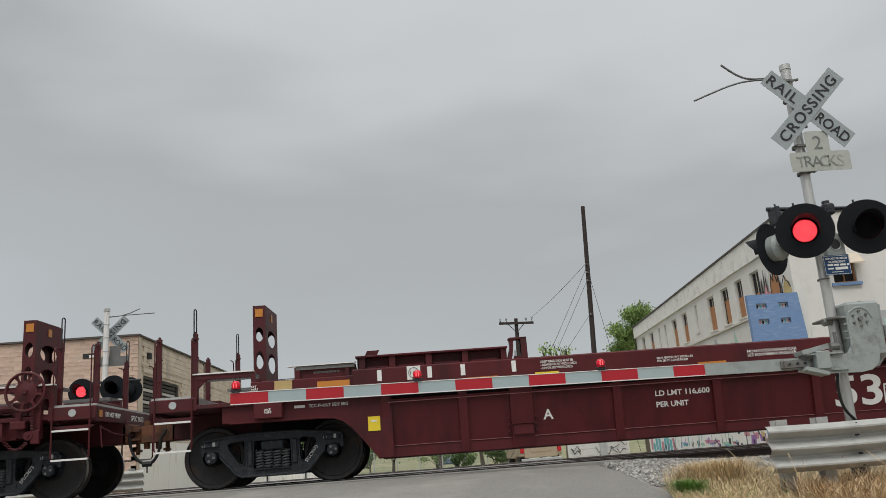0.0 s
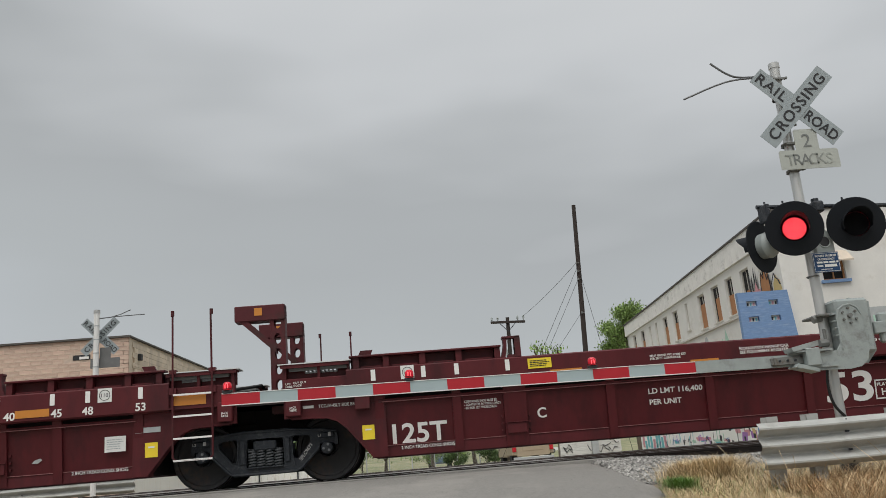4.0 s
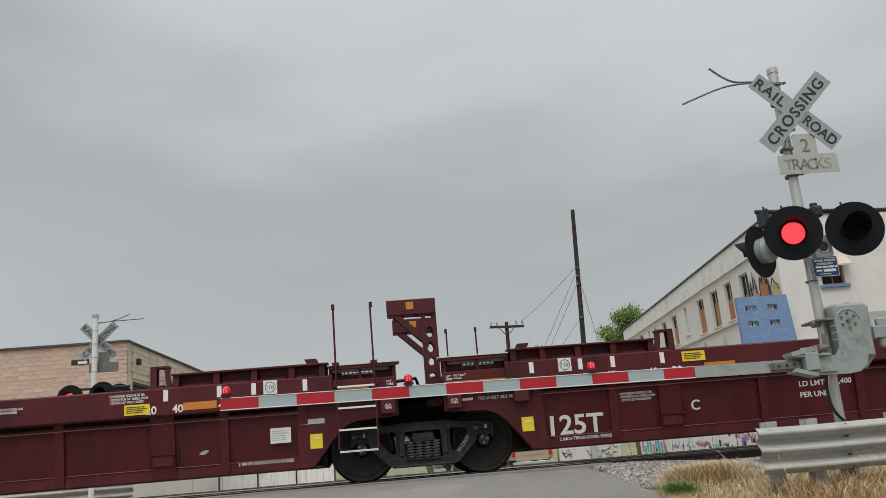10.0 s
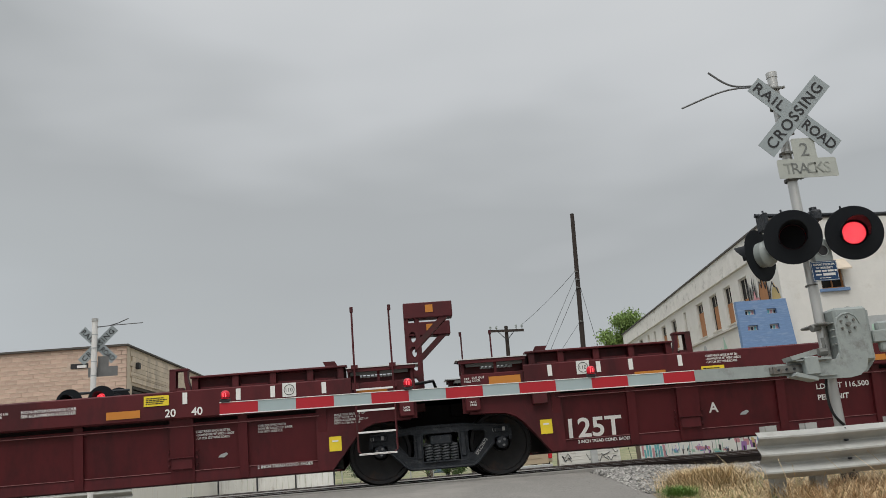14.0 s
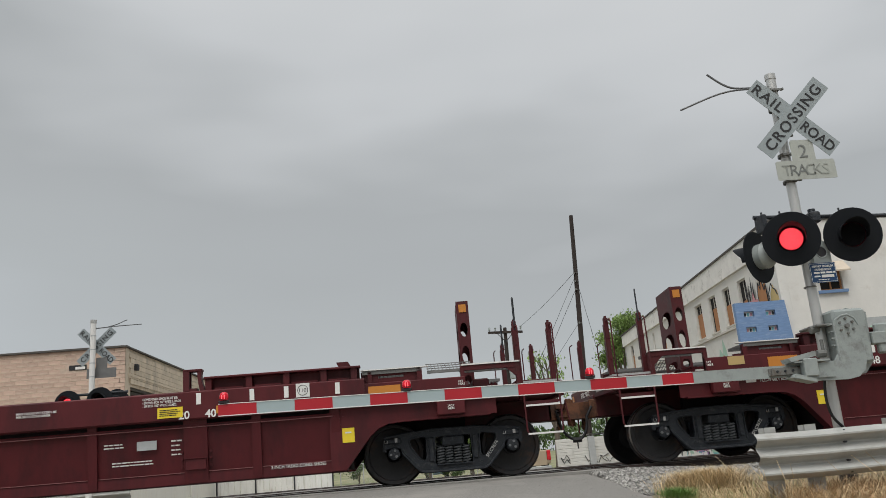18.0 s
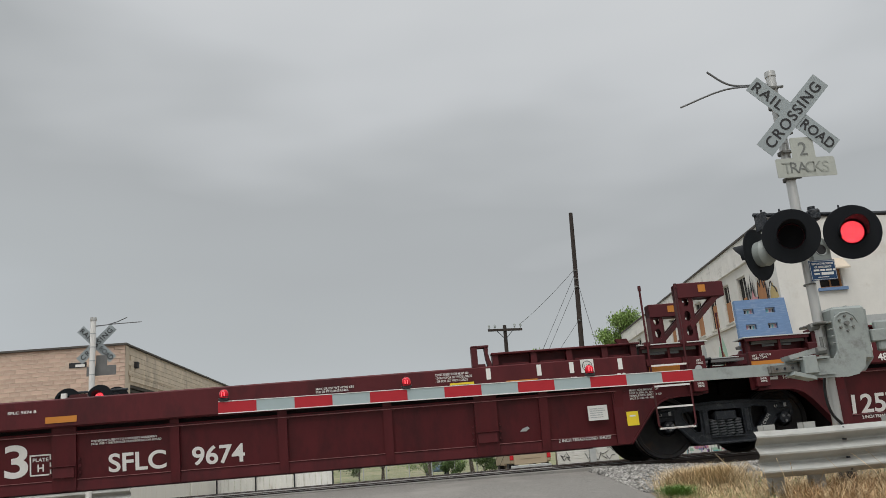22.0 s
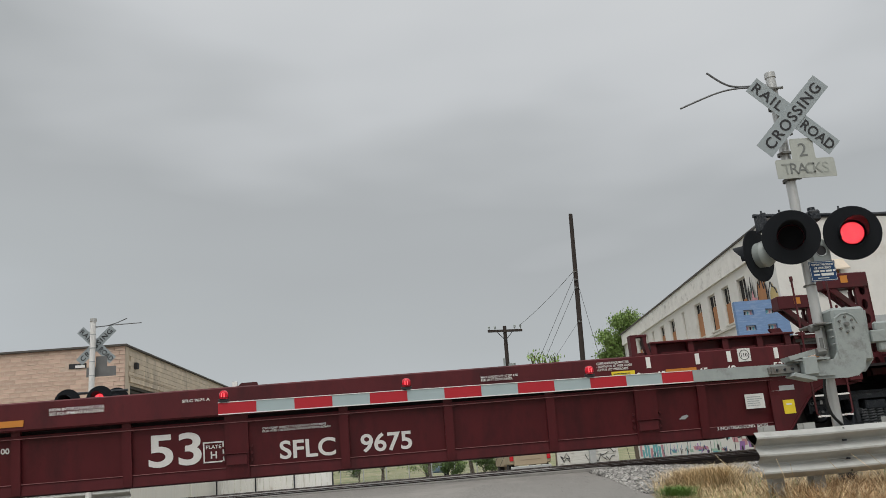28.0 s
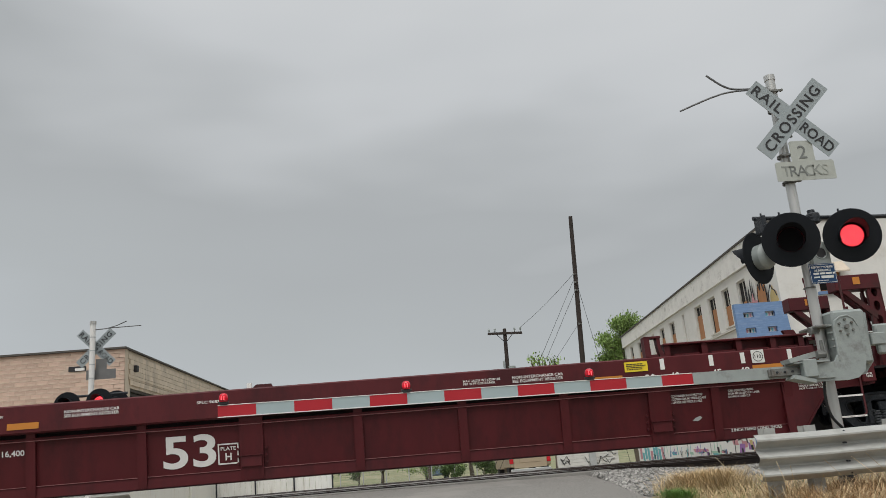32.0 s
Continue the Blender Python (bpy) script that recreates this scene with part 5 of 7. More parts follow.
def near_signal():
    s = signal_mast(5.12, 9.4, 0, "silver railroad crossing signal mast with crossbuck and red flashing lamps")
    round_bar("mast", (0, 0, -0.55), (0.03, 0, 4.68), 0.060, SILVER, s, 20, "silver-painted steel pole")
    round_bar("mast_cap", (0.03, 0, 4.68), (0.03, 0, 4.75), 0.068, SILVER, s, 20)
    crossbuck(s, 0.148, -0.14, 4.088)
    t = part("track_sign", M().prism([(-0.37, -0.13), (0.37, -0.13), (0.38, -0.12), (0.38, 0.10), (0.36, 0.12), (0.16, 0.12), (0.15, 0.13), (0.15, 0.37), (0.13, 0.39), (-0.13, 0.39), (-0.15, 0.37), (-0.15, 0.13), (-0.16, 0.12), (-0.36, 0.12), (-0.38, 0.10), (-0.38, -0.12)], -0.003, 0.003), SIGNOLD, s, "aged white inverted-T sign", at=pose(0.19, -0.12, 3.395))
    part("lettering", lettering("2", 0.17, DIMLETTER, bold=0.0), INK, t, at=pose(0, -0.006, 0.24))
    for i, ch in enumerate("TRACKS"):
        part("lettering", lettering(ch, 0.14, (FADED, DIMLETTER, DIMLETTER, FADED, FADED, PALELETTER)[i], bold=0.0), INK, t, at=pose(-0.25 + 0.10 * i, -0.006, -0.005))
    for z in (3.27, 3.62, 3.86, 4.25, 4.5):
        part("band_clamp", M().lathe([(0.062, -0.014), (0.072, -0.014), (0.072, 0.014), (0.062, 0.014)], 16, "z").box(-0.07, 0.12, -0.105, -0.085, -0.012, 0.012).box(0.05, 0.07, -0.10, 0.0, -0.012, 0.012).cyl((-0.085, -0.03, 0), (-0.06, -0.12, 0), 0.012, 6).cyl((0.10, -0.12, 0.0), (0.10, -0.07, 0.0), 0.014, 6), CLAMPGREY, s, "dull band clamp with bolts", at=pose(0, 0, z))
    # curved bird-guard rods at the top
    for pts, r in (([(-0.05, 0, 4.59), (-0.42, 0, 4.585), (-0.60, 0, 4.64), (-0.80, 0, 4.80)], 0.0135), ([(-0.05, 0, 4.565), (-0.45, 0, 4.56), (-0.75, 0, 4.50), (-1.22, 0, 4.325)], 0.0125)):
        part("rod", M().tube(curve_of(pts), r, 8), RODGREY, s, "bent grey rod", True)
    # cross arm and lamps
    round_bar("cross_arm", (-0.55, -0.02, 2.84), (1.45, -0.02, 2.75), 0.026, CAST, s, 10)
    part("junction_box", M().box(0.14, 0.27, -0.10, 0.06, 2.72, 2.86, 0.02).cyl((0.20, -0.02, 2.86), (0.20, -0.02, 2.90), 0.045, 10), CAST, s)
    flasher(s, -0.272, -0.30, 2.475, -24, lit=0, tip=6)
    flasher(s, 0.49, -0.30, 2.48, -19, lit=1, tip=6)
    flasher(s, -0.51, 0.12, 2.37, -146)
    for x in (-0.27, 0.49, -0.5):
        part("lamp_bracket", M().box(x - 0.03, x + 0.03, -0.2, 0.02, 2.62, 2.83, 0.01).cyl((x + 0.06, -0.02, 2.80), (x + 0.06, -0.02, 2.90), 0.012, 6), CAST, s)
    # emergency notice
    n = part("notice", M().box(-0.16, 0.16, -0.003, 0.003, -0.12, 0.12), BLUE, s, "blue emergency notice", at=pose(0.09, -0.20, 2.06))
    part("notice_print", lettering("REPORT PROBLEM", 0.024, WHITE, 0.26), WHITE, n, at=pose(0, -0.006, 0.078))
    part("notice_print", lettering("OR EMERGENCY", 0.024, WHITE, 0.21), WHITE, n, at=pose(0, -0.006, 0.038))
    part("notice_print", bars(1, 0.022, 0.02, 0.28, 3), WHITE, n, at=pose(0.02, -0.006, 0.0))
    part("notice_print", M().box(-0.03, 0.12, -0.002, 0.002, -0.016, 0.016).box(-0.12, -0.05, -0.002, 0.002, -0.009, 0.009), WHITE, n, "white number field", at=pose(0, -0.006, -0.043))
    part("notice_print", bars(1, 0.008, 0.01, 0.16, 5), WHITE, n, at=pose(0, -0.006, -0.085))
    part("notice_edge", M().box(-0.155, 0.155, -0.005, -0.0035, 0.108, 0.112).box(-0.155, 0.155, -0.005, -0.0035, -0.112, -0.108).box(-0.155, -0.151, -0.005, -0.0035, -0.112, 0.112).box(0.151, 0.155, -0.005, -0.0035, -0.112, 0.112), WHITE, n)
    arch = [(-0.11, 0.0), (-0.11, 0.17)] + [(-0.11 * math.cos(k), 0.17 + 0.11 * math.sin(k)) for k in [math.pi * i / 10 for i in range(1, 10)]] + [(0.11, 0.17), (0.11, 0.0)]
    bell = part("bell", M().prism(arch, -0.02, 0.16), GREYCAST, s, "grey arched bell housing", at=pose(0.16, -0.10, 2.20))
    part("bell_mouth", M().cyl((0, -0.024, 0.13), (0, -0.018, 0.13), 0.062, 20), INK, bell, "dark round opening")
    part("bell_rim", M().lathe([(0.062, -0.024), (0.072, -0.030), (0.074, -0.02)], 20), GREYCAST, bell, "raised rim", True, at=pose(0, 0, 0.13))
    part("band_clamp", M().lathe([(0.068, -0.008), (0.073, -0.008), (0.073, 0.008), (0.068, 0.008)], 16, "z"), CLAMPGREY, s, at=pose(0, 0, 1.93))
    part("cable", M().tube(curve_of([(0.02, -0.08, 1.0), (-0.09, -0.10, 0.85), (-0.13, -0.10, 0.62), (-0.09, -0.09, 0.40), (0.06, -0.08, 0.20), (0.16, -0.08, -0.1)]), 0.017, 8), RUBBER, s, "thick black cable", True)
    part("mast_foot", M().box(-0.16, 0.16, -0.16, 0.16, -0.62, -0.5, 0.01).cyl((0, 0, -0.52), (0, 0, -0.2), 0.1, 16), CAST, s)
    # brought to the true size of its sign blades
    s.matrix_basis = pose(4.84, 8.883, 0.0102) @ Matrix.Diagonal((0.945, 0.945, 0.945, 1))
    return s


near_signal()


def gate():
    """Barrier gear on the mast and the lowered arm."""
    g = thing("crossing_gate", "lowered red and white striped crossing gate with grey gear box", "level crossing gate", at=pose(5.12, 9.05, 0))
    part("gear_box", M().box(-0.03, 0.37, -0.06, 0.24, 0.95, 1.58, 0.03), GREYCAST, g, "grey cast gear housing")
    part("gear_lid", M().prism([(0.10, 0.84), (0.28, 0.84), (0.40, 0.97), (0.43, 1.54), (0.20, 1.60)], 0.03, 0.30), GREYCAST, g)
    a = part("arm_crank", M().prism([(-0.42, 0.79), (-0.42, 0.97), (-0.12, 1.00), (-0.07, 1.07), (-0.06, 1.38), (-0.03, 1.46), (0.04, 1.50), (0.12, 1.51), (0.19, 1.47), (0.23, 1.38), (0.25, 1.0), (0.21, 0.87), (0.12, 0.80), (0.0, 0.78)], -0.10, -0.065), GREYCAST, g, "grey cast crank plate")
    bl = M()
    for i in range(6):
        an = 2 * math.pi * i / 6 + 0.55
        bl.cyl((0.085 + 0.085 * math.cos(an), -0.125, 1.375 + 0.085 * math.sin(an)), (0.085 + 0.085 * math.cos(an), -0.10, 1.375 + 0.085 * math.sin(an)), 0.0145, 6)
    bl.cyl((0.085, -0.14, 1.375), (0.085, -0.10, 1.375), 0.026, 8)
    part("bolt_circle", bl, CLAMPGREY, a, "dark bolts")
    part("rim", M().tube([(-0.065, -0.10, 1.0), (-0.06, -0.10, 1.36), (-0.03, -0.10, 1.45), (0.04, -0.10, 1.495), (0.12, -0.10, 1.505), (0.19, -0.10, 1.465), (0.23, -0.10, 1.38)], 0.011, 6), GREYCAST, a, "raised rim", True)
    for z in (1.16, 1.24, 1.32, 1.40):
        part("rib", M().box(-0.10, -0.065, -0.09, -0.02, z, z + 0.015), GREYCAST, g)
    part("arm_clamp", M().box(-0.62, -0.16, -0.12, -0.06, 0.82, 0.84).box(-0.62, -0.2, -0.14, 0.10, 1.0, 1.02).prism([(-0.66, 0.84), (-0.40, 0.77), (-0.40, 0.81), (-0.63, 0.88)], -0.15, 0.06).prism([(-0.68, 1.055), (-0.36, 1.12), (-0.36, 1.06), (-0.66, 1.01)], -0.15, 0.06).box(-0.52, -0.36, -0.16, -0.05, 0.84, 1.04, 0.01), GREYCAST, g)
    part("u_bolts", M().box(-0.22, 0.10, -0.02, 0.40, 1.40, 1.43, 0.01).cyl((-0.24, 0.1, 1.38), (-0.14, 0.1, 1.40), 0.045, 8).box(-0.20, -0.02, 0.2, 0.42, 1.02, 1.06, 0.01).cyl((-0.16, 0.05, 1.06), (-0.16, 0.05, 1.26), 0.02, 8).cyl((-0.24, 0.05, 1.10), (-0.14, 0.05, 1.10), 0.045, 8), CLAMPGREY, g)
    part("counterweight", M().box(0.5, 0.95, 0.02, 0.10, 1.05, 1.40, 0.02).box(0.42, 0.6, 0.0, 0.12, 1.16, 1.3, 0.01), GREYCAST, g, "grey counterweight arm")
    # the arm, from its root towards the road
    root, tip = -0.64, -6.97
    arm = part("gate_arm", M().prism([(root, 0.865), (root, 0.985), (tip, 1.045), (tip, 0.922)], 0.0, 0.025), STRIPEWHITE, g, "white and red reflective striped arm")
    k = lambda x: 0.865 + (x - root) / (tip - root) * 0.057
    part("arm_edge", M().prism([(root, k(root) + 0.119), (root, k(root) + 0.126), (tip, k(tip) + 0.129), (tip, k(tip) + 0.122)], -0.006, 0.03).prism([(root, k(root) - 0.004), (root, k(root) + 0.004), (tip, k(tip) + 0.004), (tip, k(tip) - 0.004)], -0.006, 0.03), LETTER, arm, "pale metal edge")
    for i in range(7):
        x0 = tip + 0.4064 * 2 * i
        part("stripe", M().prism([(x0, k(x0) + 0.004), (x0, k(x0) + 0.119), (x0 + 0.4064, k(x0 + 0.4064) + 0.119), (x0 + 0.4064, k(x0 + 0.4064) + 0.004)], -0.003, 0.0), STRIPERED, arm, "red reflective stripe")
    part("arm_sleeve", M().prism([(root + 0.22, 0.857), (root + 0.22, 0.990), (root - 1.1, 1.001), (root - 1.1, 0.870)], -0.012, -0.004), GREYCAST, arm, "grey metal sleeve")
    part("arm_root", M().box(-0.88, -0.30, -0.05, 0.06, 0.88, 0.97, 0.01).box(-0.86, -0.56, -0.07, -0.05, 0.885, 0.965), CLAMPGREY, g)
    for x in (-0.80, -0.71, -0.62):
        part("bolt", M().cyl((x, -0.085, 0.925), (x, -0.07, 0.925), 0.014, 6), CAST, g)
    for x in (tip + 0.06, tip + 2.03, tip + 4.07):
        l = part("gate_lamp", M().box(-0.055, 0.055, -0.04, 0.04, 0.0, 0.05, 0.01).cyl((-0.07, 0, 0.035), (-0.05, 0, 0.035), 0.018, 8).cyl((0.05, 0, 0.035), (0.07, 0, 0.035), 0.018, 8), INK, arm, "small red lamp on the gate arm", at=pose(x, 0.01, k(x) + 0.125) @ Matrix.Diagonal((0.80, 0.80, 0.74, 1)))
        lens = part("lamp_lens", M().lathe([(0.0, -0.055), (0.05, -0.055), (0.056, -0.045), (0.06, 0.0), (0.057, 0.03), (0.042, 0.055), (0.02, 0.066), (0.0, 0.068)], 20, "z"), REDLENS, l, "red ribbed lens", True, at=pose(0, 0, 0.105))
        for cx in (-0.018, 0.016):
            part("lit_core", M().box(cx - 0.006, cx + 0.006, -0.0625, -0.0575, -0.035, 0.022, 0.002), REDCORE, lens, "bright row of lit diodes")
        part("lens_rib", M().lathe([(0.061, -0.004), (0.066, -0.004), (0.066, 0.004), (0.061, 0.004)], 20, "z"), DARKRED, lens, at=pose(0, 0, -0.04))
    g.matrix_basis = pose(4.941, 8.733, 0.0065) @ Matrix.Diagonal((0.965, 0.965, 0.965, 1))
    return g


gate()


def far_signal():
    s = signal_mast(-7.52, 21.4, 0, "white railroad crossing signal mast seen beyond the tracks")
    round_bar("mast", (0, 0, -0.4), (0, 0, 4.56), 0.070, LETTER, s, 18, "white-painted steel pole")
    round_bar("mast_cap", (0, 0, 4.54), (0, 0, 4.62), 0.082, SILVER, s, 18)
    crossbuck(s, 0.05, 0.13, 3.95, size=0.92)
    part("track_sign", M().prism([(-0.37, -0.13), (0.37, -0.13), (0.37, 0.12), (0.14, 0.12), (0.14, 0.39), (-0.14, 0.39), (-0.14, 0.12), (-0.37, 0.12)], 0.12, 0.126), DARKGRATE, s, "dull grey back of a track-count sign", at=pose(0.19, 0, 3.26))
    for z in (3.15, 3.5, 3.85, 4.2):
        part("band_clamp", M().lathe([(0.071, -0.010), (0.077, -0.010), (0.077, 0.010), (0.071, 0.010)], 16, "z"), GREYPLATE, s, at=pose(0, 0, z))
    part("rod", M().tube([(0.05, 0, 4.40), (0.35, 0, 4.41), (0.6, 0, 4.47), (0.85, 0, 4.57)], 0.012, 6), RODGREY, s, "bent grey rod", True)
    part("rod", M().tube([(0.05, 0, 4.39), (0.5, 0, 4.42), (1.22, 0, 4.43)], 0.012, 6), RODGREY, s, "bent grey rod", True)
    round_bar("cross_arm", (-0.6, 0, 2.72), (0.9, 0, 2.72), 0.035, CAST, s, 10)
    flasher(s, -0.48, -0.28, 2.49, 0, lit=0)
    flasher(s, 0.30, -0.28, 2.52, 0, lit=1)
    flasher(s, 0.56, 0.2, 2.50, 180)
    part("mast_foot", M().box(-0.2, 0.2, -0.2, 0.2, -0.5, -0.3), CAST, s)
    return s


far_signal()


def guard_rail(x0, x1, y, ztop, name_label, h=0.43, posts=()):
    """Corrugated steel beam on short posts."""
    g = thing("guard_rail", name_label, "guard rail", "guard rails")
    z = ztop
    prof = [(-0.055 * math.cos(2 * math.pi * (u - 0.13) / 0.37), -u * h) for u in [i / 27 for i in range(28)]]
    def beam(a, b, dy):
        m = M()
        n = 10
        for i in range(n + 1):
            x = a + (b - a) * i / n
            m.v += [(x + (0.15 * p[0] if i == 0 else 0), y + p[0] + dy + 0.006 * noise.noise((x * 2, p[1] * 9, 1)), z + p[1] + 0.006 * noise.noise((x * 1.3, 0, 5))) for p in prof]
            m.v += [(x + (0.15 * p[0] if i == 0 else 0), y + p[0] + dy + 0.006 + 0.006 * noise.noise((x * 2, p[1] * 9, 1)), z + p[1] + 0.006 * noise.noise((x * 1.3, 0, 5))) for p in prof]
        k = len(prof)
        for i in range(n):
            for j in range(k - 1):
                a0, b0 = i * 2 * k + j, (i + 1) * 2 * k + j
                m.f += [(a0, a0 + 1, b0 + 1, b0), (a0 + k, b0 + k, b0 + k + 1, a0 + k + 1)]
        return m
    cut = x0 + (x1 - x0) * 0.22 if x1 - x0 < 4 else x0 + 0.45
    part("beam", beam(x0, cut + 0.1, 0.0), ZINC, g, "weathered corrugated steel beam", True)
    part("beam", beam(cut, x1, -0.008), ZINC, g, "weathered corrugated steel beam", True)
    for zz in (-0.06, -0.31, -0.52, -0.70, -0.95):
        part("bolt", M().cyl((cut + 0.05, y - 0.030, z + zz * h), (cut + 0.05, y + 0.03, z + zz * h), 0.010, 6), CAST, g)
    for px in posts:
        part("post", M().box(px - 0.06, px + 0.06, y + 0.105, y + 0.115, z - 1.0, z + 0.06).box(px - 0.06, px + 0.06, y + 0.24, y + 0.25, z - 1.0, z + 0.06).box(px - 0.005, px + 0.005, y + 0.115, y + 0.24, z - 1.0, z + 0.06), ZINC, g, "galvanised steel post")
    return g


guard_rail(3.64, 7.6, 8.3, 0.26, "weathered galvanised guard rail in front of the signal mast", 0.46, (3.85, 4.28, 5.2, 6.1, 7.0))
guard_rail(-10.6, -6.88, 22.6, 0.50, "weathered galvanised guard rail beyond the tracks", 0.52, (-9.8, -8.3, -7.25))


# ---- buildings and distance ----
WHITEWALL = mat("weathered_white_render", (0.72, 0.71, 0.67), 0.85, vary=0.07, scale=1.5, stain=(0.60, 0.57, 0.51), amount=0.2, sscale=0.6, bump=0.15, bscale=12)
PARAPET = mat("flaking_white_parapet", (0.80, 0.79, 0.75), 0.85, vary=0.14, scale=2.5, stain=(0.45, 0.44, 0.41), amount=0.22, sscale=1.6, bump=0.2, bscale=14)
BRICK = mat("pale_salmon_block", (0.60, 0.435, 0.35), 0.9, spec=0.2, vary=0.34, scale=1.5, island=0.12, stain=(0.62, 0.53, 0.42), amount=0.5, sscale=0.7, bump=0.2, bscale=20)
BUFF = mat("buff_concrete_block", (0.66, 0.565, 0.445), 0.9, spec=0.2, vary=0.12, scale=2, island=0.08, stain=(0.36, 0.31, 0.25), amount=0.28, sscale=0.9, stretch=(1, 1, 0.4), bump=0.15, bscale=18)
MORTAR = mat("grey_mortar", (0.58, 0.46, 0.37), 0.95, vary=0.2)
CREAM = mat("stained_cream_paint", (0.86, 0.85, 0.78), 0.85, vary=0.07, scale=1.2, stain=(0.62, 0.55, 0.45), amount=0.2, sscale=1.2, stretch=(2, 2, 0.3))
COPING = mat("dark_roof_edge", (0.09, 0.083, 0.075), 0.8, vary=0.2)
PLYWOOD = mat("weathered_plywood", (0.40, 0.19, 0.085), 0.85, vary=0.2, scale=4, stretch=(1, 1, 0.3))
# near-black colour stands in for unlit rooms behind openings
DARKROOM = mat("dark_interior", (0.015, 0.014, 0.013), 0.9)
STONETRIM = mat("old_white_trim", (0.58, 0.56, 0.50), 0.85, vary=0.12)
BLUEWALL = mat("blue_painted_wall", (0.17, 0.28, 0.48), 0.8, vary=0.2, scale=4, stretch=(1, 1, 6), stain=(0.27, 0.36, 0.52), amount=0.35, bump=0.1)
AWNING = mat("faded_beige_awning", (0.58, 0.50, 0.40), 0.85, vary=0.12, scale=3)
BANDWHITE = mat("whitewashed_band", (0.84, 0.84, 0.80), 0.85, vary=0.08, scale=1.5)
PINK = mat("pink_spray_paint", (0.62, 0.30, 0.33), 0.8, vary=0.1)
CYAN = mat("turquoise_spray_paint", (0.16, 0.48, 0.52), 0.8, vary=0.12, scale=4)
PURPLE = mat("purple_spray_paint", (0.36, 0.18, 0.46), 0.8, vary=0.12)
SPRAYBLACK = mat("black_spray_paint", (0.03, 0.03, 0.035), 0.8)
SPRAYYELLOW = mat("yellow_spray_paint", (0.62, 0.48, 0.22), 0.8, vary=0.1)
SPRAYRED = mat("red_spray_paint", (0.50, 0.04, 0.07), 0.8, vary=0.12)
SPRAYGREEN = mat("pale_green_spray_paint", (0.40, 0.60, 0.48), 0.8, vary=0.1)


def white_building():
    """Two-storey building; u runs back along its long wall from the corner, w out of the wall."""
    b = thing("white_building", "two-storey weathered white rendered building with boarded windows and graffiti", "building", at=pose(15.13, 30, 0, 0, 0, 90 - 1.9))
    # in its own space: x runs back along the long wall, y to the left (out of the wall), z up
    L, T = 24.4, 0.35
    wins = [(1.15, 2.05, 5.30, 6.95), (3.02, 3.96, 5.30, 6.95), (4.95, 5.80, 5.28, 6.98), (6.72, 7.70, 5.28, 6.98), (8.72, 9.68, 5.28, 6.96), (11.3, 11.75, 5.56, 6.96), (13.15, 14.02, 5.33, 6.92), (15.1, 15.95, 5.33, 6.90), (17.15, 17.6, 5.35, 6.90), (18.5, 18.95, 5.35, 6.90), (20.1, 20.95, 5.35, 6.90), (22.2, 22.9, 5.35, 6.90)]
    w = M()
    w.box(0, L, -T, 0, -0.9, 5.28)
    w.box(0, L, -T, 0, 6.98, 7.35)
    x = 0.0
    for a, c, z0, z1 in wins:
        w.box(x, a, -T, 0, 5.28, 6.98)
        if z0 > 5.29:
            w.box(a, c, -T, 0, 5.28, z0)
        if z1 < 6.97:
            w.box(a, c, -T, 0, z1, 6.98)
        x = c
    w.box(x, L, -T, 0, 5.28, 6.98)
    part("long_wall", w, WHITEWALL, b, "white rendered wall")
    for i, (a, c, z0, z1) in enumerate(wins):
        f = part("window", M().box(a, a + 0.05, -0.28, -0.07, z0, z1).box(c - 0.05, c, -0.28, -0.07, z0, z1).box(a + 0.05, c - 0.05, -0.28, -0.07, z1 - 0.06, z1).box(a + 0.05, c - 0.05, -0.28, -0.07, z0, z0 + 0.05), STONETRIM, b, "boarded window opening")
        part("sill", M().box(a - 0.06, c + 0.06, -0.1, 0.06, z0 - 0.07, z0 - 0.004), STONETRIM, f)
        if c - a > 0.6:
            top = z0 + (z1 - z0) * (0.62, 0.45, 0.55, 0.66, 0.72, 0.5, 0.60, 0.66, 0.5, 0.5, 0.6, 0.6)[i]
            # the sheet paints the darkness of the room above the board
            part("pane", M().box(a + 0.05, c - 0.05, -0.13, -0.12, z0 + 0.05, z1 - 0.06), DARKROOM, f, "near-black sheet for the unlit room")
            part("board", M().box(a + 0.06, c - 0.06 - (0.2 if i in (1, 3) else 0), -0.11, -0.09, z0 + 0.05, top), PLYWOOD, f, "brown plywood board")
            part("glass_bar", M().box((a + c) / 2 - 0.015, (a + c) / 2 + 0.015, -0.115, -0.09, top, z1 - 0.06), STONETRIM, f)
        else:
            part("board", M().box(a + 0.06, c - 0.06, -0.12, -0.1, z0 + 0.05, z1 - 0.06), WHITEWALL, f, "white painted board")
    part("dark_rooms", M().box(0.3, L - 0.3, -3.0, -2.9, 4.9, 7.3).box(0.3, L - 0.3, -2.9, -T, 4.88, 4.92), DARKROOM, b)
    part("ledge", M().box(-0.02, L, 0.0, 0.10, 5.05, 5.13), STONETRIM, b, "projecting white ledge")
    # the parapet drops slightly towards the far end
    p = M().add([(-0.1, 0.12, 7.42), (L, 0.12, 7.08), (L, 0.12, 7.80), (-0.1, 0.12, 8.44), (-0.1, -T, 7.35), (L, -T, 7.08), (L, -T, 7.80), (-0.1, -T, 8.44)],
                [(0, 3, 2, 1), (4, 5, 6, 7), (0, 1, 5, 4), (2, 3, 7, 6), (0, 4, 7, 3), (1, 2, 6, 5)])
    part("parapet", p, PARAPET, b, "flaking parapet band")
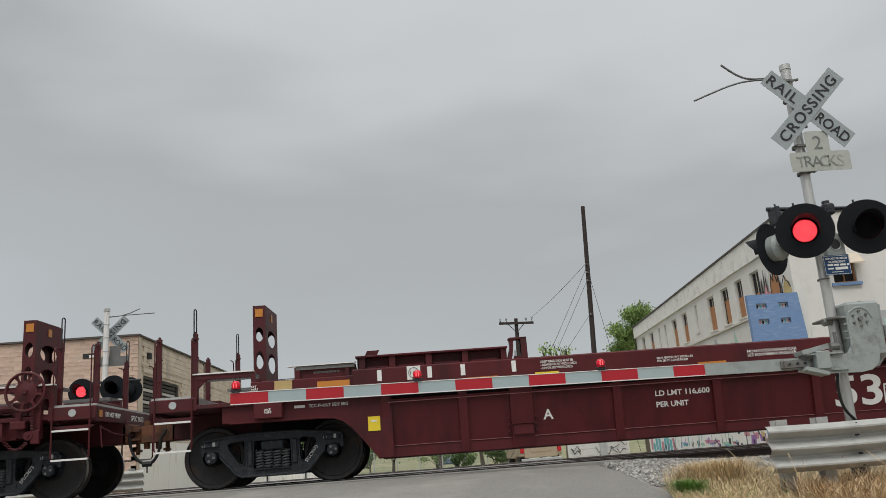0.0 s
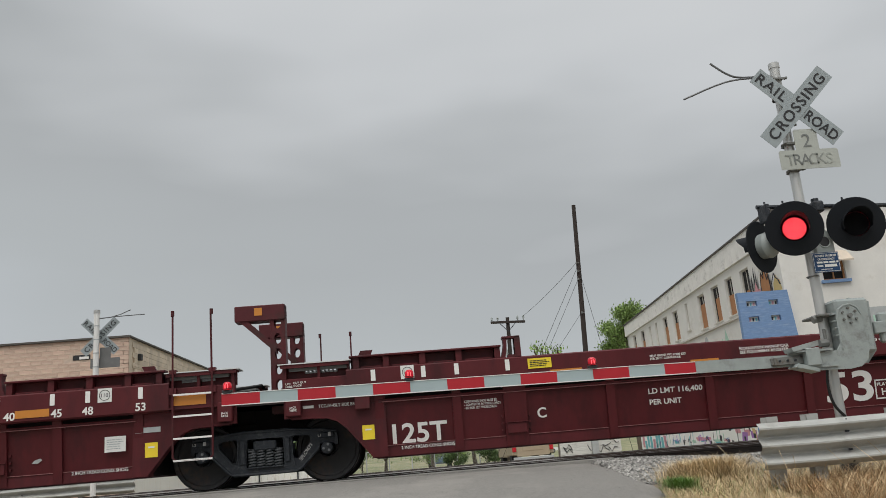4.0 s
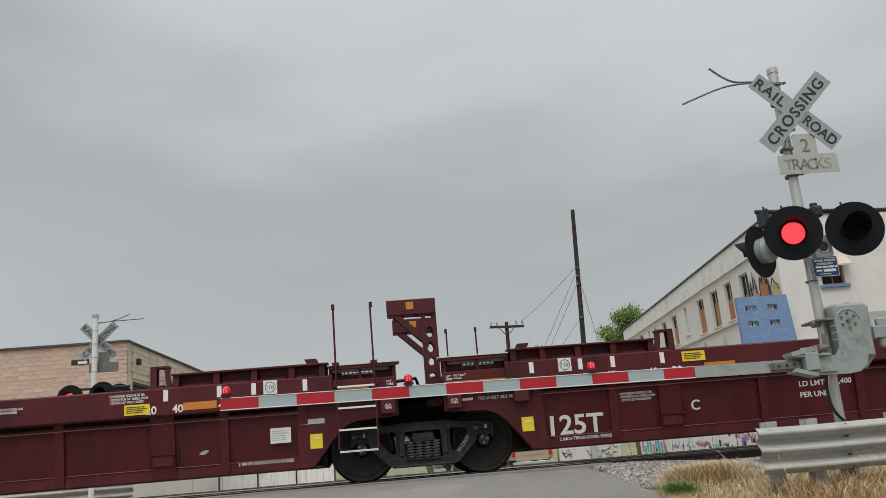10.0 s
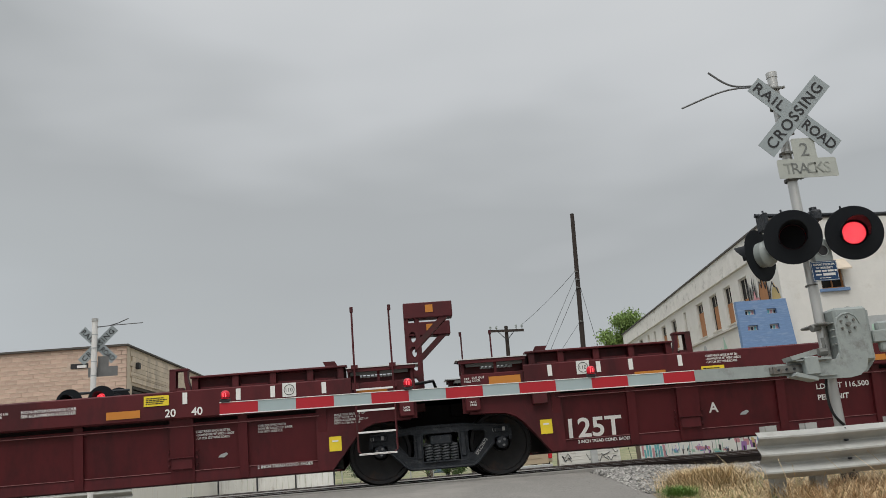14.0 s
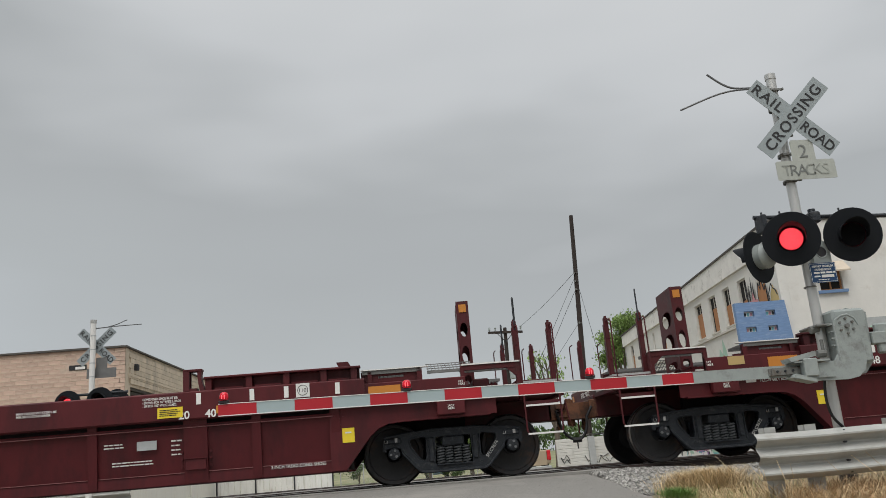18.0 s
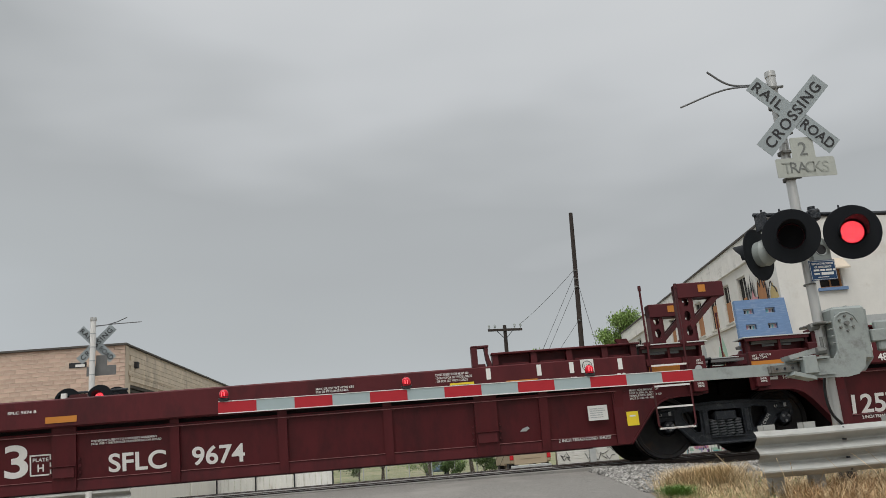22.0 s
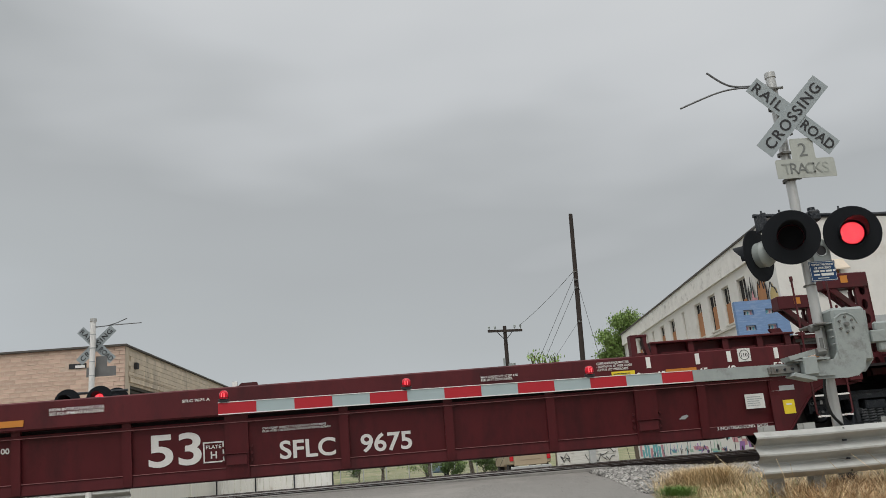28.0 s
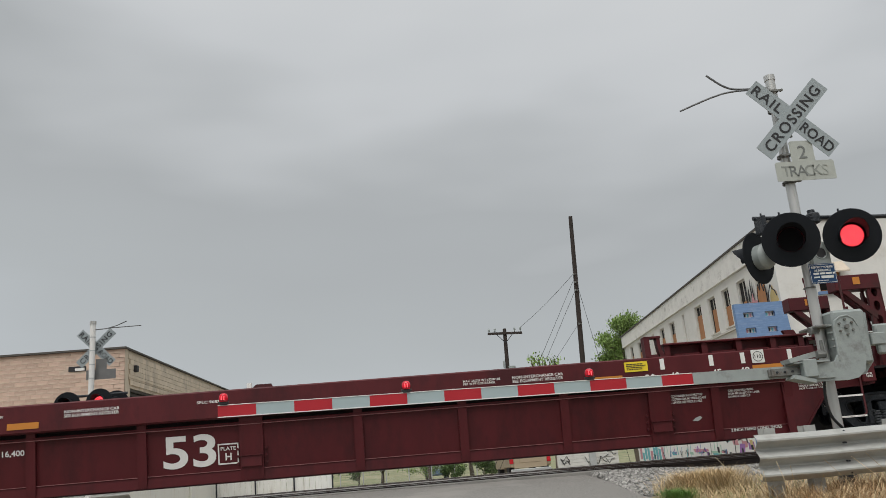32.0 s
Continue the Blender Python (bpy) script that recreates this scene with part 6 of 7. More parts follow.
    part("coping", M().add([(-0.15, 0.18, 8.44), (L + 0.05, 0.18, 7.80), (L + 0.05, 0.18, 7.88), (-0.15, 0.18, 8.52), (-0.15, -T, 8.44), (L + 0.05, -T, 7.80), (L + 0.05, -T, 7.88), (-0.15, -T, 8.52)],
                           [(0, 3, 2, 1), (4, 5, 6, 7), (0, 1, 5, 4), (2, 3, 7, 6), (0, 4, 7, 3), (1, 2, 6, 5)]), COPING, b, "dark metal roof edge")
    # end wall that faces the tracks
    e = M()
    e.box(-0.002, T, -1.60, -T - 0.001, -0.9, 8.40).box(-0.002, T, -2.50, -1.60, -0.9, 5.58).box(-0.002, T, -2.50, -1.60, 6.6, 8.40).box(-0.002, T, -14, -2.50, -0.9, 8.40)
    part("end_wall", e, WHITEWALL, b, "white rendered end wall")
    part("coping", M().box(-0.06, T, -14.1, -T, 8.40, 8.47), COPING, b, "dark metal roof edge")
    f = part("window", M().box(0.1, 0.2, -2.5, -2.44, 5.58, 6.6).box(0.1, 0.2, -1.66, -1.60, 5.58, 6.6).box(0.1, 0.2, -2.44, -1.66, 5.58, 5.64).box(0.1, 0.2, -2.08, -2.04, 5.64, 6.6), PLYWOOD, b, "small dark window with timber frame")
    part("pane", M().box(0.16, 0.18, -2.44, -1.66, 5.64, 6.6), DARKROOM, f, "dark glass")
    part("sill", M().box(-0.12, 0.1, -2.62, -1.48, 5.46, 5.575), BLUEWALL, f, "blue sill")
    part("awning", M().add([(0.0, -2.68, 6.72), (0.0, -1.42, 6.72), (-0.45, -1.42, 6.28), (-0.45, -2.68, 6.28), (0.0, -2.68, 6.67), (0.0, -1.42, 6.67), (-0.45, -1.42, 6.22), (-0.45, -2.68, 6.22)], [(0, 1, 2, 3), (7, 6, 5, 4), (2, 6, 7, 3), (0, 3, 7, 4), (1, 5, 6, 2)]), AWNING, b, "faded beige awning")
    part("roof", M().box(0, L, -14, -T, 7.2, 7.3), COPING, b)
    part("back_wall", M().box(L - T, L, -14, 0, -0.9, 7.3).box(0, L, -14.3, -14, -0.9, 7.3), WHITEWALL, b)
    # painted pictures: flames above the annex and a band near the ground
    part("mural", M().prism([(1.0, 5.4), (1.8, 5.4), (1.85, 5.9), (1.7, 6.35), (1.55, 6.05), (1.4, 6.5), (1.2, 5.95), (1.05, 6.15)], 0.064, 0.068), PLYWOOD, b, "brown painted flames")
    part("mural", M().prism([(0.15, 5.4), (0.9, 5.4), (0.85, 5.75), (0.55, 6.1), (0.45, 5.9), (0.25, 5.8)], 0.003, 0.007), SPRAYYELLOW, b, "ochre painted flame")
    part("mural", M().prism([(1.9, 5.4), (3.0, 5.4), (2.7, 5.7), (2.75, 5.85), (2.5, 5.8), (2.35, 6.15), (2.2, 5.8), (1.95, 5.8)], 0.064, 0.068), PINK, b, "pink painted star")
    streaks = M()
    for k, (u, top) in enumerate(((2.2, 6.6), (2.36, 6.8), (2.62, 6.5), (2.85, 6.7))):
        streaks.prism([(u, 5.5), (u + 0.13, 5.5), (u + 0.10 + 0.02 * k, top - 0.3), (u + 0.02, top)], 0.059, 0.062)
    part("mural", streaks, SPRAYBLACK, b, "black sooty streaks")
    lines = M()
    for pts in ([(0.12, 5.6), (0.25, 5.83), (0.45, 5.93), (0.55, 6.13), (0.85, 5.78), (0.9, 5.4)], [(1.0, 5.5), (1.03, 6.2), (1.2, 6.0), (1.4, 6.55), (1.55, 6.1), (1.7, 6.4), (1.87, 5.9), (1.87, 5.4)]):
        lines.tube([(u, 0.069, z) for u, z in pts], 0.022, 4)
    part("mural", lines, SPRAYBLACK, b, "black painted outlines")
    part("mural", M().prism([(-3.6, 5.0), (-2.6, 5.0), (-2.5, 5.25), (-3.0, 5.3), (-3.5, 5.2)], 0, 0.004).shift(pose(-0.006, -7.3, 0, 0, 0, 90)), PINK, b, "pink paint smear")
    # extra-pale band makes up in colour for weak light at the wall's foot
    part("painted_foot", M().box(0.0, L, 0.0005, 0.0025, -0.88, 1.7), BANDWHITE, b, "paler band added to brighten the foot of the wall")
    rnd = random.Random(11)

    def patch(u, z, w, h, tint, k, lean=0.0):
        z -= 0.42
        part("graffiti", M().prism([(u, z), (u + w * rnd.uniform(0.85, 1), z + rnd.uniform(-0.04, 0.04)), (u + w + lean, z + h), (u + lean, z + h * rnd.uniform(0.9, 1))], 0.003, 0.005 + k * 0.0006), tint, b, "sprayed paint patch")

    for k in range(9):
        patch(18.6 + k * 0.62, rnd.uniform(0.05, 0.2), 0.5, rnd.uniform(0.5, 0.9), CYAN if k % 4 else PINK, k, rnd.uniform(-0.1, 0.1))
    for k in range(16):
        patch(rnd.uniform(7.0, 19.0), rnd.uniform(-0.1, 0.4), rnd.uniform(0.04, 0.09), rnd.uniform(0.5, 1.1), (BLUEWALL, SPRAYBLACK, CYAN, SPRAYGREEN)[k % 4], k, rnd.uniform(-0.2, 0.2))
    for k in range(9):
        patch(rnd.uniform(8.0, 17.0), rnd.uniform(-0.05, 0.5), rnd.uniform(0.5, 1.3), rnd.uniform(0.06, 0.2), (SPRAYGREEN, CYAN, PINK)[k % 3], k + 3, 0.1)
    for k in range(10):
        patch(rnd.uniform(3.2, 7.2), rnd.uniform(-0.1, 0.6), rnd.uniform(0.25, 0.7), rnd.uniform(0.2, 0.5), (PURPLE, SPRAYYELLOW, PINK, PLYWOOD, PURPLE)[k % 5], k, rnd.uniform(-0.2, 0.2))
    for k in range(7):
        patch(rnd.uniform(5.0, 11.0), rnd.uniform(0.0, 0.35), rnd.uniform(0.12, 0.35), rnd.uniform(0.14, 0.3), SPRAYBLACK, k + 12)
    for k in range(16):
        u, z = rnd.uniform(5, 23), rnd.uniform(-0.3, 0.3)
        part("graffiti", M().tube([(u + 0.16 * n + rnd.uniform(-0.08, 0.08), 0.02, z + rnd.uniform(-0.22, 0.22)) for n in range(4)], 0.016, 4), (SPRAYBLACK, BLUEWALL, PURPLE)[k % 3], b, "sprayed paint line")
    for k in range(22):
        u, z = rnd.uniform(1.0, 10.0), rnd.uniform(0.6, 1.6)
        patch(u, z, rnd.uniform(0.35, 0.9), rnd.uniform(0.35, 0.8), (SPRAYRED, BANDWHITE, PINK, SPRAYYELLOW, CYAN)[k % 5], k * 0.6, rnd.uniform(-0.25, 0.25))
    for k in range(9):
        u, z = rnd.uniform(1.0, 9.0), rnd.uniform(0.2, 1.1)
        part("graffiti", M().tube(curve_of([(u + 0.3 * n + rnd.uniform(-0.15, 0.15), 0.022, z + rnd.uniform(-0.4, 0.4)) for n in range(4)], 5), 0.03, 5), (SPRAYBLACK, SPRAYRED)[k % 2], b, "sprayed paint line")
    part("mural", M().prism([(9.3 + 0.28 * math.cos(k), 4.45 + 0.42 * math.sin(k)) for k in [2 * math.pi * i / 12 for i in range(12)]], 0.003, 0.006), GREYPLATE, b, "grey painted oval")
    part("mural", M().prism([(6.2, 3.3), (7.3, 3.3), (7.5, 3.9), (7.2, 4.5), (6.9, 4.2), (6.7, 4.9), (6.4, 4.3)], 0.003, 0.006), SPRAYGREEN, b, "green and brown painted shape")
    part("mural", M().prism([(6.4, 3.3), (7.0, 3.3), (7.1, 3.8), (6.8, 4.2), (6.6, 3.9)], 0.0065, 0.009), PLYWOOD, b, "brown painted shape")
    # painted band on the end wall
    part("mural", M().box(-0.008, -0.003, -6.0, -2.85, 2.6, 4.42), GREYPLATE, b, "grey painted band")
    part("mural", M().prism([(-3.75, 3.3), (-3.15, 3.22), (-3.2, 4.1), (-3.7, 4.15)], -0.012, -0.009, "x"), SPRAYGREEN, b, "pale green sprayed panel")
    return b


white_building()


def blue_annex():
    a = thing("blue_wall", "free-standing blue-painted masonry wall with four openings", "wall", at=pose(13.14, 29.75, 0))
    w = M()
    zs, xs = [(4.17, 4.37), (4.76, 4.96)], [(0.30, 0.70), (1.16, 1.53)]
    w.box(0, 1.9, 0, 0.2, -0.9, 4.17).box(0, 1.9, 0, 0.2, 4.37, 4.76).box(0, 1.9, 0, 0.2, 4.96, 5.30)
    w.prism([(1.9, -0.9), (2.35, -0.9), (1.96, 5.3), (1.9, 5.3)], 0, 0.2)
    for z0, z1 in zs:
        w.box(0, 0.30, 0, 0.2, z0, z1).box(0.70, 1.16, 0, 0.2, z0, z1).box(1.53, 1.9, 0, 0.2, z0, z1)
    part("front_wall", w, BLUEWALL, a, "blue brushed paint on masonry")
    part("ledge", M().box(-0.03, 1.92, -0.03, 0.0, 3.30, 3.34), BLUEWALL, a)
    for i, (z0, z1) in enumerate(zs):
        for j, (x0, x1) in enumerate(xs):
            part("window_panel", M().box(x0, x1, 0.12, 0.15, z0, z1), WHITEWALL, a, "white panel set in an opening")
            for k in range(3):
                part("graffiti", M().prism([(x0 + 0.05 + k * 0.12, z0 + 0.03), (x0 + 0.11 + k * 0.12, z0 + 0.03), (x0 + 0.14 + k * 0.11, z1 - 0.06), (x0 + 0.06 + k * 0.12, z1 - 0.04)], 0.11, 0.119), (PINK, SPRAYBLACK, CYAN)[(i + j + k) % 3], a)
    return a


blue_annex()


def block_mesh(w, h, d=0.06):
    return M().box(-w / 2, w / 2, 0, d, -h / 2, h / 2, 0.008)


def brick_building():
    b = thing("brick_building", "single-storey pale salmon and buff masonry building with a dark roof edge", "building", at=pose(-10.02, 32, 0))
    H = 5.68
    part("front_wall", M().box(-32, -0.004, 0.05, 0.4, -0.9, H), MORTAR, b, "mortar behind blocks")
    side = b
    q = pose(0, 0, 0, 0, 0, -1.9)
    openings = [(0.75, 5.4, 2.1, 4.24)]
    w = M().box(-0.4, -0.05, 0.4, 0.75, -0.9, H).box(-0.4, -0.05, 0.75, 5.4, -0.9, 2.1).box(-0.4, -0.05, 0.75, 5.4, 4.24, H).box(-0.4, -0.05, 5.4, 17.6, -0.9, H)
    part("side_wall", w, BUFF, b, "buff concrete block wall", at=q)
    part("back_wall", M().box(-32, -0.2, 17.3, 17.6, -0.9, H), BUFF, b)
    part("roof", M().box(-32, -0.3, 0.3, 17.4, H - 0.3, H - 0.2), COPING, b)
    part("coping", M().box(-32.1, 0.06, -0.05, 0.42, H, H + 0.07), COPING, b, "dark weathered coping")
    part("coping", M().box(-0.42, 0.06, 0.42, 17.7, H, H + 0.06), COPING, b, "dark weathered coping", at=q)
    part("corner_pier", M().box(-0.42, 0.0, 0.05, 0.42, -0.9, H - 0.01), BUFF, b, "corner pier")
    f = part("window", M().box(-0.2, -0.1, 0.75, 5.4, 4.14, 4.24).box(-0.2, -0.1, 0.75, 5.4, 2.1, 2.2).box(-0.2, -0.1, 0.75, 0.85, 2.2, 4.14).box(-0.2, -0.1, 5.3, 5.4, 2.2, 4.14), COPING, b, "wide dark louvred opening", at=q)
    for i in range(12):
        part("slat", M().box(-0.24, -0.2, 0.85, 5.3, 2.24 + i * 0.16, 2.35 + i * 0.16), COPING if i % 3 else STONETRIM, f)
    part("dark_room", M().box(-0.9, -0.85, 0.6, 5.6, 2.0, 4.4), DARKROOM, b, at=q)
    part("string_course", M().box(-0.05, 0.02, 0.4, 17.5, 4.62, 4.70), BUFF, b, at=q)
    part("vent_hood", M().box(-0.05, 0.14, 1.0, 1.22, 4.9, 5.15, 0.02), INK, b, "small dark vent", at=q)
    s = part("wall_slot", M().box(-2.1, -1.45, 0.03, 0.06, 4.93, 5.12), INK, b, "dark slot in the wall")
    part("slot_plate", M().box(-1.85, -1.5, 0.0, 0.03, 4.95, 5.05), LETTER, s, "white plate")
    # cream-painted foot of the side wall
    part("painted_foot", M().box(-0.05, -0.01, 0.42, 17.55, -0.9, 1.75), CREAM, b, "stained cream paint", at=q)
    part("downpipe", M().cyl((0.05, 9.0, -0.9), (0.05, 9.0, 1.7), 0.05, 8), CREAM, b, at=q)
    # blocks of the front, each its own piece
    rnd = random.Random(3)
    bw, bh = 0.405, 0.168
    full = block_mesh(bw - 0.009, bh - 0.009).data("block")
    half = block_mesh(bw / 2 - 0.009, bh - 0.009).data("half_block")
    for row in range(20):
        z = H - bh / 2 - row * bh
        n = 13
        for k in range(n):
            x = -0.01 - bw / 2 - k * bw - (bw / 2 if row % 2 else 0)
            if -2.3 < x < -1.3 and 4.85 < z < 5.2:
                continue
            part("block", full, BRICK, b, at=pose(x, rnd.uniform(-0.004, 0.0) + 0.043, z))
        if row % 2:
            part("block", half, BRICK, b, at=pose(-0.01 - bw / 4, 0.043, z))
    rest = M()
    for row in range(36):
        z = H - bh / 2 - row * bh
        for k in range(70):
            x = -0.01 - bw / 2 - k * bw - (bw / 2 if row % 2 else 0)
            if (row >= 20 or k >= 13) and x > -31.6:
                if row >= 20 and x < -20:
                    continue
                rest.box(x - bw / 2 + 0.005, x + bw / 2 - 0.005, 0.043, 0.06, z - bh / 2 + 0.005, z + bh / 2 - 0.005)
    tagged(part("blockwork", rest, BRICK, b, "pale salmon blocks"), kind="stuff")
    joints = M()
    for row in range(int(3.9 / 0.2)):
        z = 1.75 + row * 0.2
        for k in range(43):
            y = 0.45 + k * 0.4 + (0.2 if row % 2 else 0)
            if y + 0.38 > 17.5 or (0.35 < y < 5.4 and 1.9 < z < 4.24):
                continue
            joints.box(-0.045, 0.0, y + 0.006, y + 0.394, z + 0.006, z + 0.194)
    tagged(part("blockwork", joints, BUFF, b, "buff concrete blocks", at=q), kind="stuff")
    return b


brick_building()

# ---- utility poles and wires ----
POLEWOOD = mat("dark_treated_pole", (0.035, 0.026, 0.022), 0.9, vary=0.3, scale=6, stretch=(1, 1, 0.15))
WIRE = mat("black_wire", (0.015, 0.015, 0.016), 0.7)


def utility_pole():
    p = thing("utility_pole", "bare dark timber utility pole with small insulators and guy wires", "utility pole", "utility poles")
    round_pole = M().cyl((9.33, 40, -0.8), (9.87, 40, 12.25), 0.15, 14, 0.10)
    part("pole", round_pole, POLEWOOD, p, smooth=True)
    for x, z in ((9.70, 9.17), (9.72, 8.75), (9.70, 8.33), (9.66, 6.62)):
        part("wire_clamp", M().cyl((x - 0.08, 39.84, z - 0.05), (x - 0.08, 39.84, z + 0.05), 0.035, 8).box(x - 0.12, x + 0.06, 39.86, 39.9, z - 0.015, z + 0.015), CLAMPGREY, p, "small grey insulator", True)
    return p


utility_pole()


def crossarm_pole():
    p = thing("crossarm_pole", "weathered timber power pole with one crossarm and insulators", "utility pole", "utility poles")
    part("pole", M().cyl((7.85, 55, -0.8), (8.04, 55, 9.1), 0.19, 12, 0.12), POLEWOOD, p, smooth=True)
    part("crossarm", M().add([(6.85, 54.8, 8.72), (9.2, 54.8, 8.64), (9.2, 54.8, 8.80), (6.85, 54.8, 8.88), (6.85, 54.9, 8.72), (9.2, 54.9, 8.64), (9.2, 54.9, 8.80), (6.85, 54.9, 8.88)], [(0, 3, 2, 1), (4, 5, 6, 7), (0, 1, 5, 4), (2, 3, 7, 6), (0, 4, 7, 3), (1, 2, 6, 5)]), POLEWOOD, p)
    for x in (6.95, 7.35, 8.7, 9.1):
        part("insulator", M().lathe([(0.0, 0.0), (0.03, 0.0), (0.03, 0.1), (0.08, 0.12), (0.06, 0.2), (0.08, 0.22), (0.05, 0.3), (0.0, 0.32)], 10, "z"), GREYCAST, p, "grey insulator", True, at=pose(x, 54.85, 8.84))
    for s in (-1, 1):
        part("brace", M().tube([(8.0, 54.78, 8.1), (8.0 + s * 0.55, 54.78, 8.7)], 0.025, 5), CAST, p)
    part("transformer", M().cyl((8.25, 54.7, 5.6), (8.25, 54.7, 6.5), 0.24, 14), GREYCAST, p, "grey can transformer", True)
    part("insulator", M().cyl((7.75, 54.8, 6.4), (7.75, 54.8, 6.9), 0.06, 8), GREYCAST, p)
    return p


crossarm_pole()


def wire(a, b, sag, r=0.02):
    a, b = Vector(a), Vector(b)
    pts = [a.lerp(b, t) - Vector((0, 0, sag * 4 * t * (1 - t))) for t in [i / 14 for i in range(15)]]
    tagged(part("wire", M().tube(pts, r, 5), WIRE, smooth=True), "thin black overhead wire between poles", "wire", "overhead wires")


wire((9.6, 39.85, 9.17), (9.1, 54.85, 9.1), 0.12, 0.011)
wire((9.6, 39.85, 8.9), (4.36, 40, -0.5), 0.02, 0.010)
wire((9.6, 39.85, 8.33), (4.67, 40, -0.5), 0.02, 0.010)
wire((9.55, 39.85, 6.62), (3.8, 40.2, -0.5), 0.02, 0.008)
wire((9.72, 39.85, 8.72), (11.3, 40, -0.5), 0.02, 0.010)

# ---- plants ----
LEAF = mat("fresh_green_leaves", (0.20, 0.30, 0.08), 0.6, vary=0.2, island=0.45)
LEAFDARK = mat("dark_green_leaves", (0.065, 0.11, 0.03), 0.6, vary=0.2, island=0.45)
BARK = mat("grey_brown_bark", (0.12, 0.095, 0.075), 0.95, vary=0.3, stretch=(1, 1, 0.2), bump=0.3)


def tree(x, y, z, height, spread, seed, leaves, material, label, bare=0.35, size=0.16):
    """Trunk, forked limbs and a crown of small leaves set in uneven clumps."""
    rnd = random.Random(seed)
    t = thing("tree", label, "tree", "trees and bushes", at=pose(x, y, z))
    wood, tips = M(), []
    top = Vector((rnd.uniform(-0.3, 0.3), rnd.uniform(-0.3, 0.3), height * bare))
    wood.cyl((0, 0, -0.2), top, 0.03 * height, 9, 0.02 * height)
    for i in range(9):
        a = 2 * math.pi * i / 9 + rnd.uniform(-0.3, 0.3)
        k = rnd.uniform(0.4, 1.0)
        e = Vector((spread * k * math.cos(a), spread * k * math.sin(a), height * rnd.uniform(bare + 0.15, 0.97)))
        s = top.lerp(Vector((0, 0, height * 0.1)), rnd.uniform(0, 0.6))
        mid = s.lerp(e, 0.5) + Vector((0, 0, height * 0.06))
        wood.tube([s, mid, e], 0.008 * height, 5)
        tips += [e, mid.lerp(e, 0.5)]
        for _ in range(3):
            e2 = e + Vector((rnd.uniform(-1, 1), rnd.uniform(-1, 1), rnd.uniform(-0.5, 0.8))) * spread * 0.35
            wood.tube([mid.lerp(e, 0.6), e2], 0.004 * height, 4)
            tips.append(e2)
    part("trunk", wood, BARK, t, "grey-brown trunk and limbs", True)
    m = M()
    for i in range(leaves):
        c = tips[rnd.randrange(len(tips))]
        d = Vector((rnd.gauss(0, 1), rnd.gauss(0, 1), rnd.gauss(0, 0.8))) * spread * 0.17
        p = c + d
        q = Euler((rnd.uniform(0, 6), rnd.uniform(0, 6), rnd.uniform(0, 6))).to_matrix()
        s = size * rnd.uniform(0.6, 1.3)
        m.add([p + q @ Vector(v) for v in ((-s, 0, 0), (0, -s * 0.5, 0.1 * s), (s, 0, 0), (0, s * 0.5, 0.1 * s))], [(0, 1, 2, 3)])
    part("crown", m, material, t, "leafy crown with gaps")
    return t


tree(18.2, 62, -0.5, 10.9, 1.9, 1, 16000, LEAF, "fresh green leafy tree behind the white building", 0.55, 0.10)
tree(14.6, 75, -0.5, 10.2, 1.6, 2, 500, LEAF, "thinly leaved tree top in the distance", 0.5, 0.16)
tree(2.6, 62, -0.5, 5.4, 1.7, 3, 8000, LEAFDARK, "dense dark green bushy tree beyond the tracks", 0.15, 0.09)
tree(6.0, 66, -0.5, 6.4, 2.0, 4, 8000, LEAF, "green leafy tree beyond the tracks", 0.2, 0.09)
tree(-1.2, 78, -0.5, 6.0, 2.6, 5, 8000, LEAF, "green leafy tree beyond the field", 0.15, 0.10)
tree(-6.5, 85, -0.5, 6.5, 3.0, 6, 7000, LEAFDARK, "dark green tree beyond the field", 0.15, 0.11)
tree(10.5, 80, -0.5, 6.0, 2.6, 7, 6500, LEAFDARK, "dark green tree behind parked cars", 0.15, 0.11)
for i, (x, y, r) in enumerate(((3.9, 58, 1.0), (6.6, 57, 0.9), (2.2, 66, 1.3), (-3.2, 70, 1.2), (3.2, 48, 0.78), (5.15, 48.5, 0.85))):
    tree(x, y, -0.5, 1.7 * r, 0.75 * r, 20 + i, 3000, LEAFDARK if i % 2 or i == 4 else LEAF, "rounded green bush beside the field", 0.1, 0.055)
GRASSFIELD = mat("mown_grass", (0.15, 0.17, 0.075), 0.95, vary=0.4, scale=0.8, stain=(0.30, 0.27, 0.17), amount=0.6, sscale=0.12, bump=0.4, bscale=10)


def field():
    m = M()
    xs, ys = [-130, -60, -9, -5, 0, 4, 9, 13, 60, 130], [57, 60, 64, 70, 80, 100, 140, 165, 200, 240, 290]
    for y in ys:
        for x in xs:
            m.v.append((x, y, -0.56 + max(0, y - 165) * 0.03))
    n = len(xs)
    m.f = [(j * n + i, j * n + i + 1, (j + 1) * n + i + 1, (j + 1) * n + i) for j in range(len(ys) - 1) for i in range(n - 1)]
    tagged(part("field", m, GRASSFIELD, smooth=True), "green mown grass field rising in the distance", "grass", kind="structure")


field()
FENCEMETAL = mat("pale_corrugated_sheet", (0.80, 0.80, 0.76), 0.6, metal=0.0, vary=0.12, stain=(0.42, 0.39, 0.33), amount=0.28, sscale=1.5, stretch=(2, 2, 0.3))


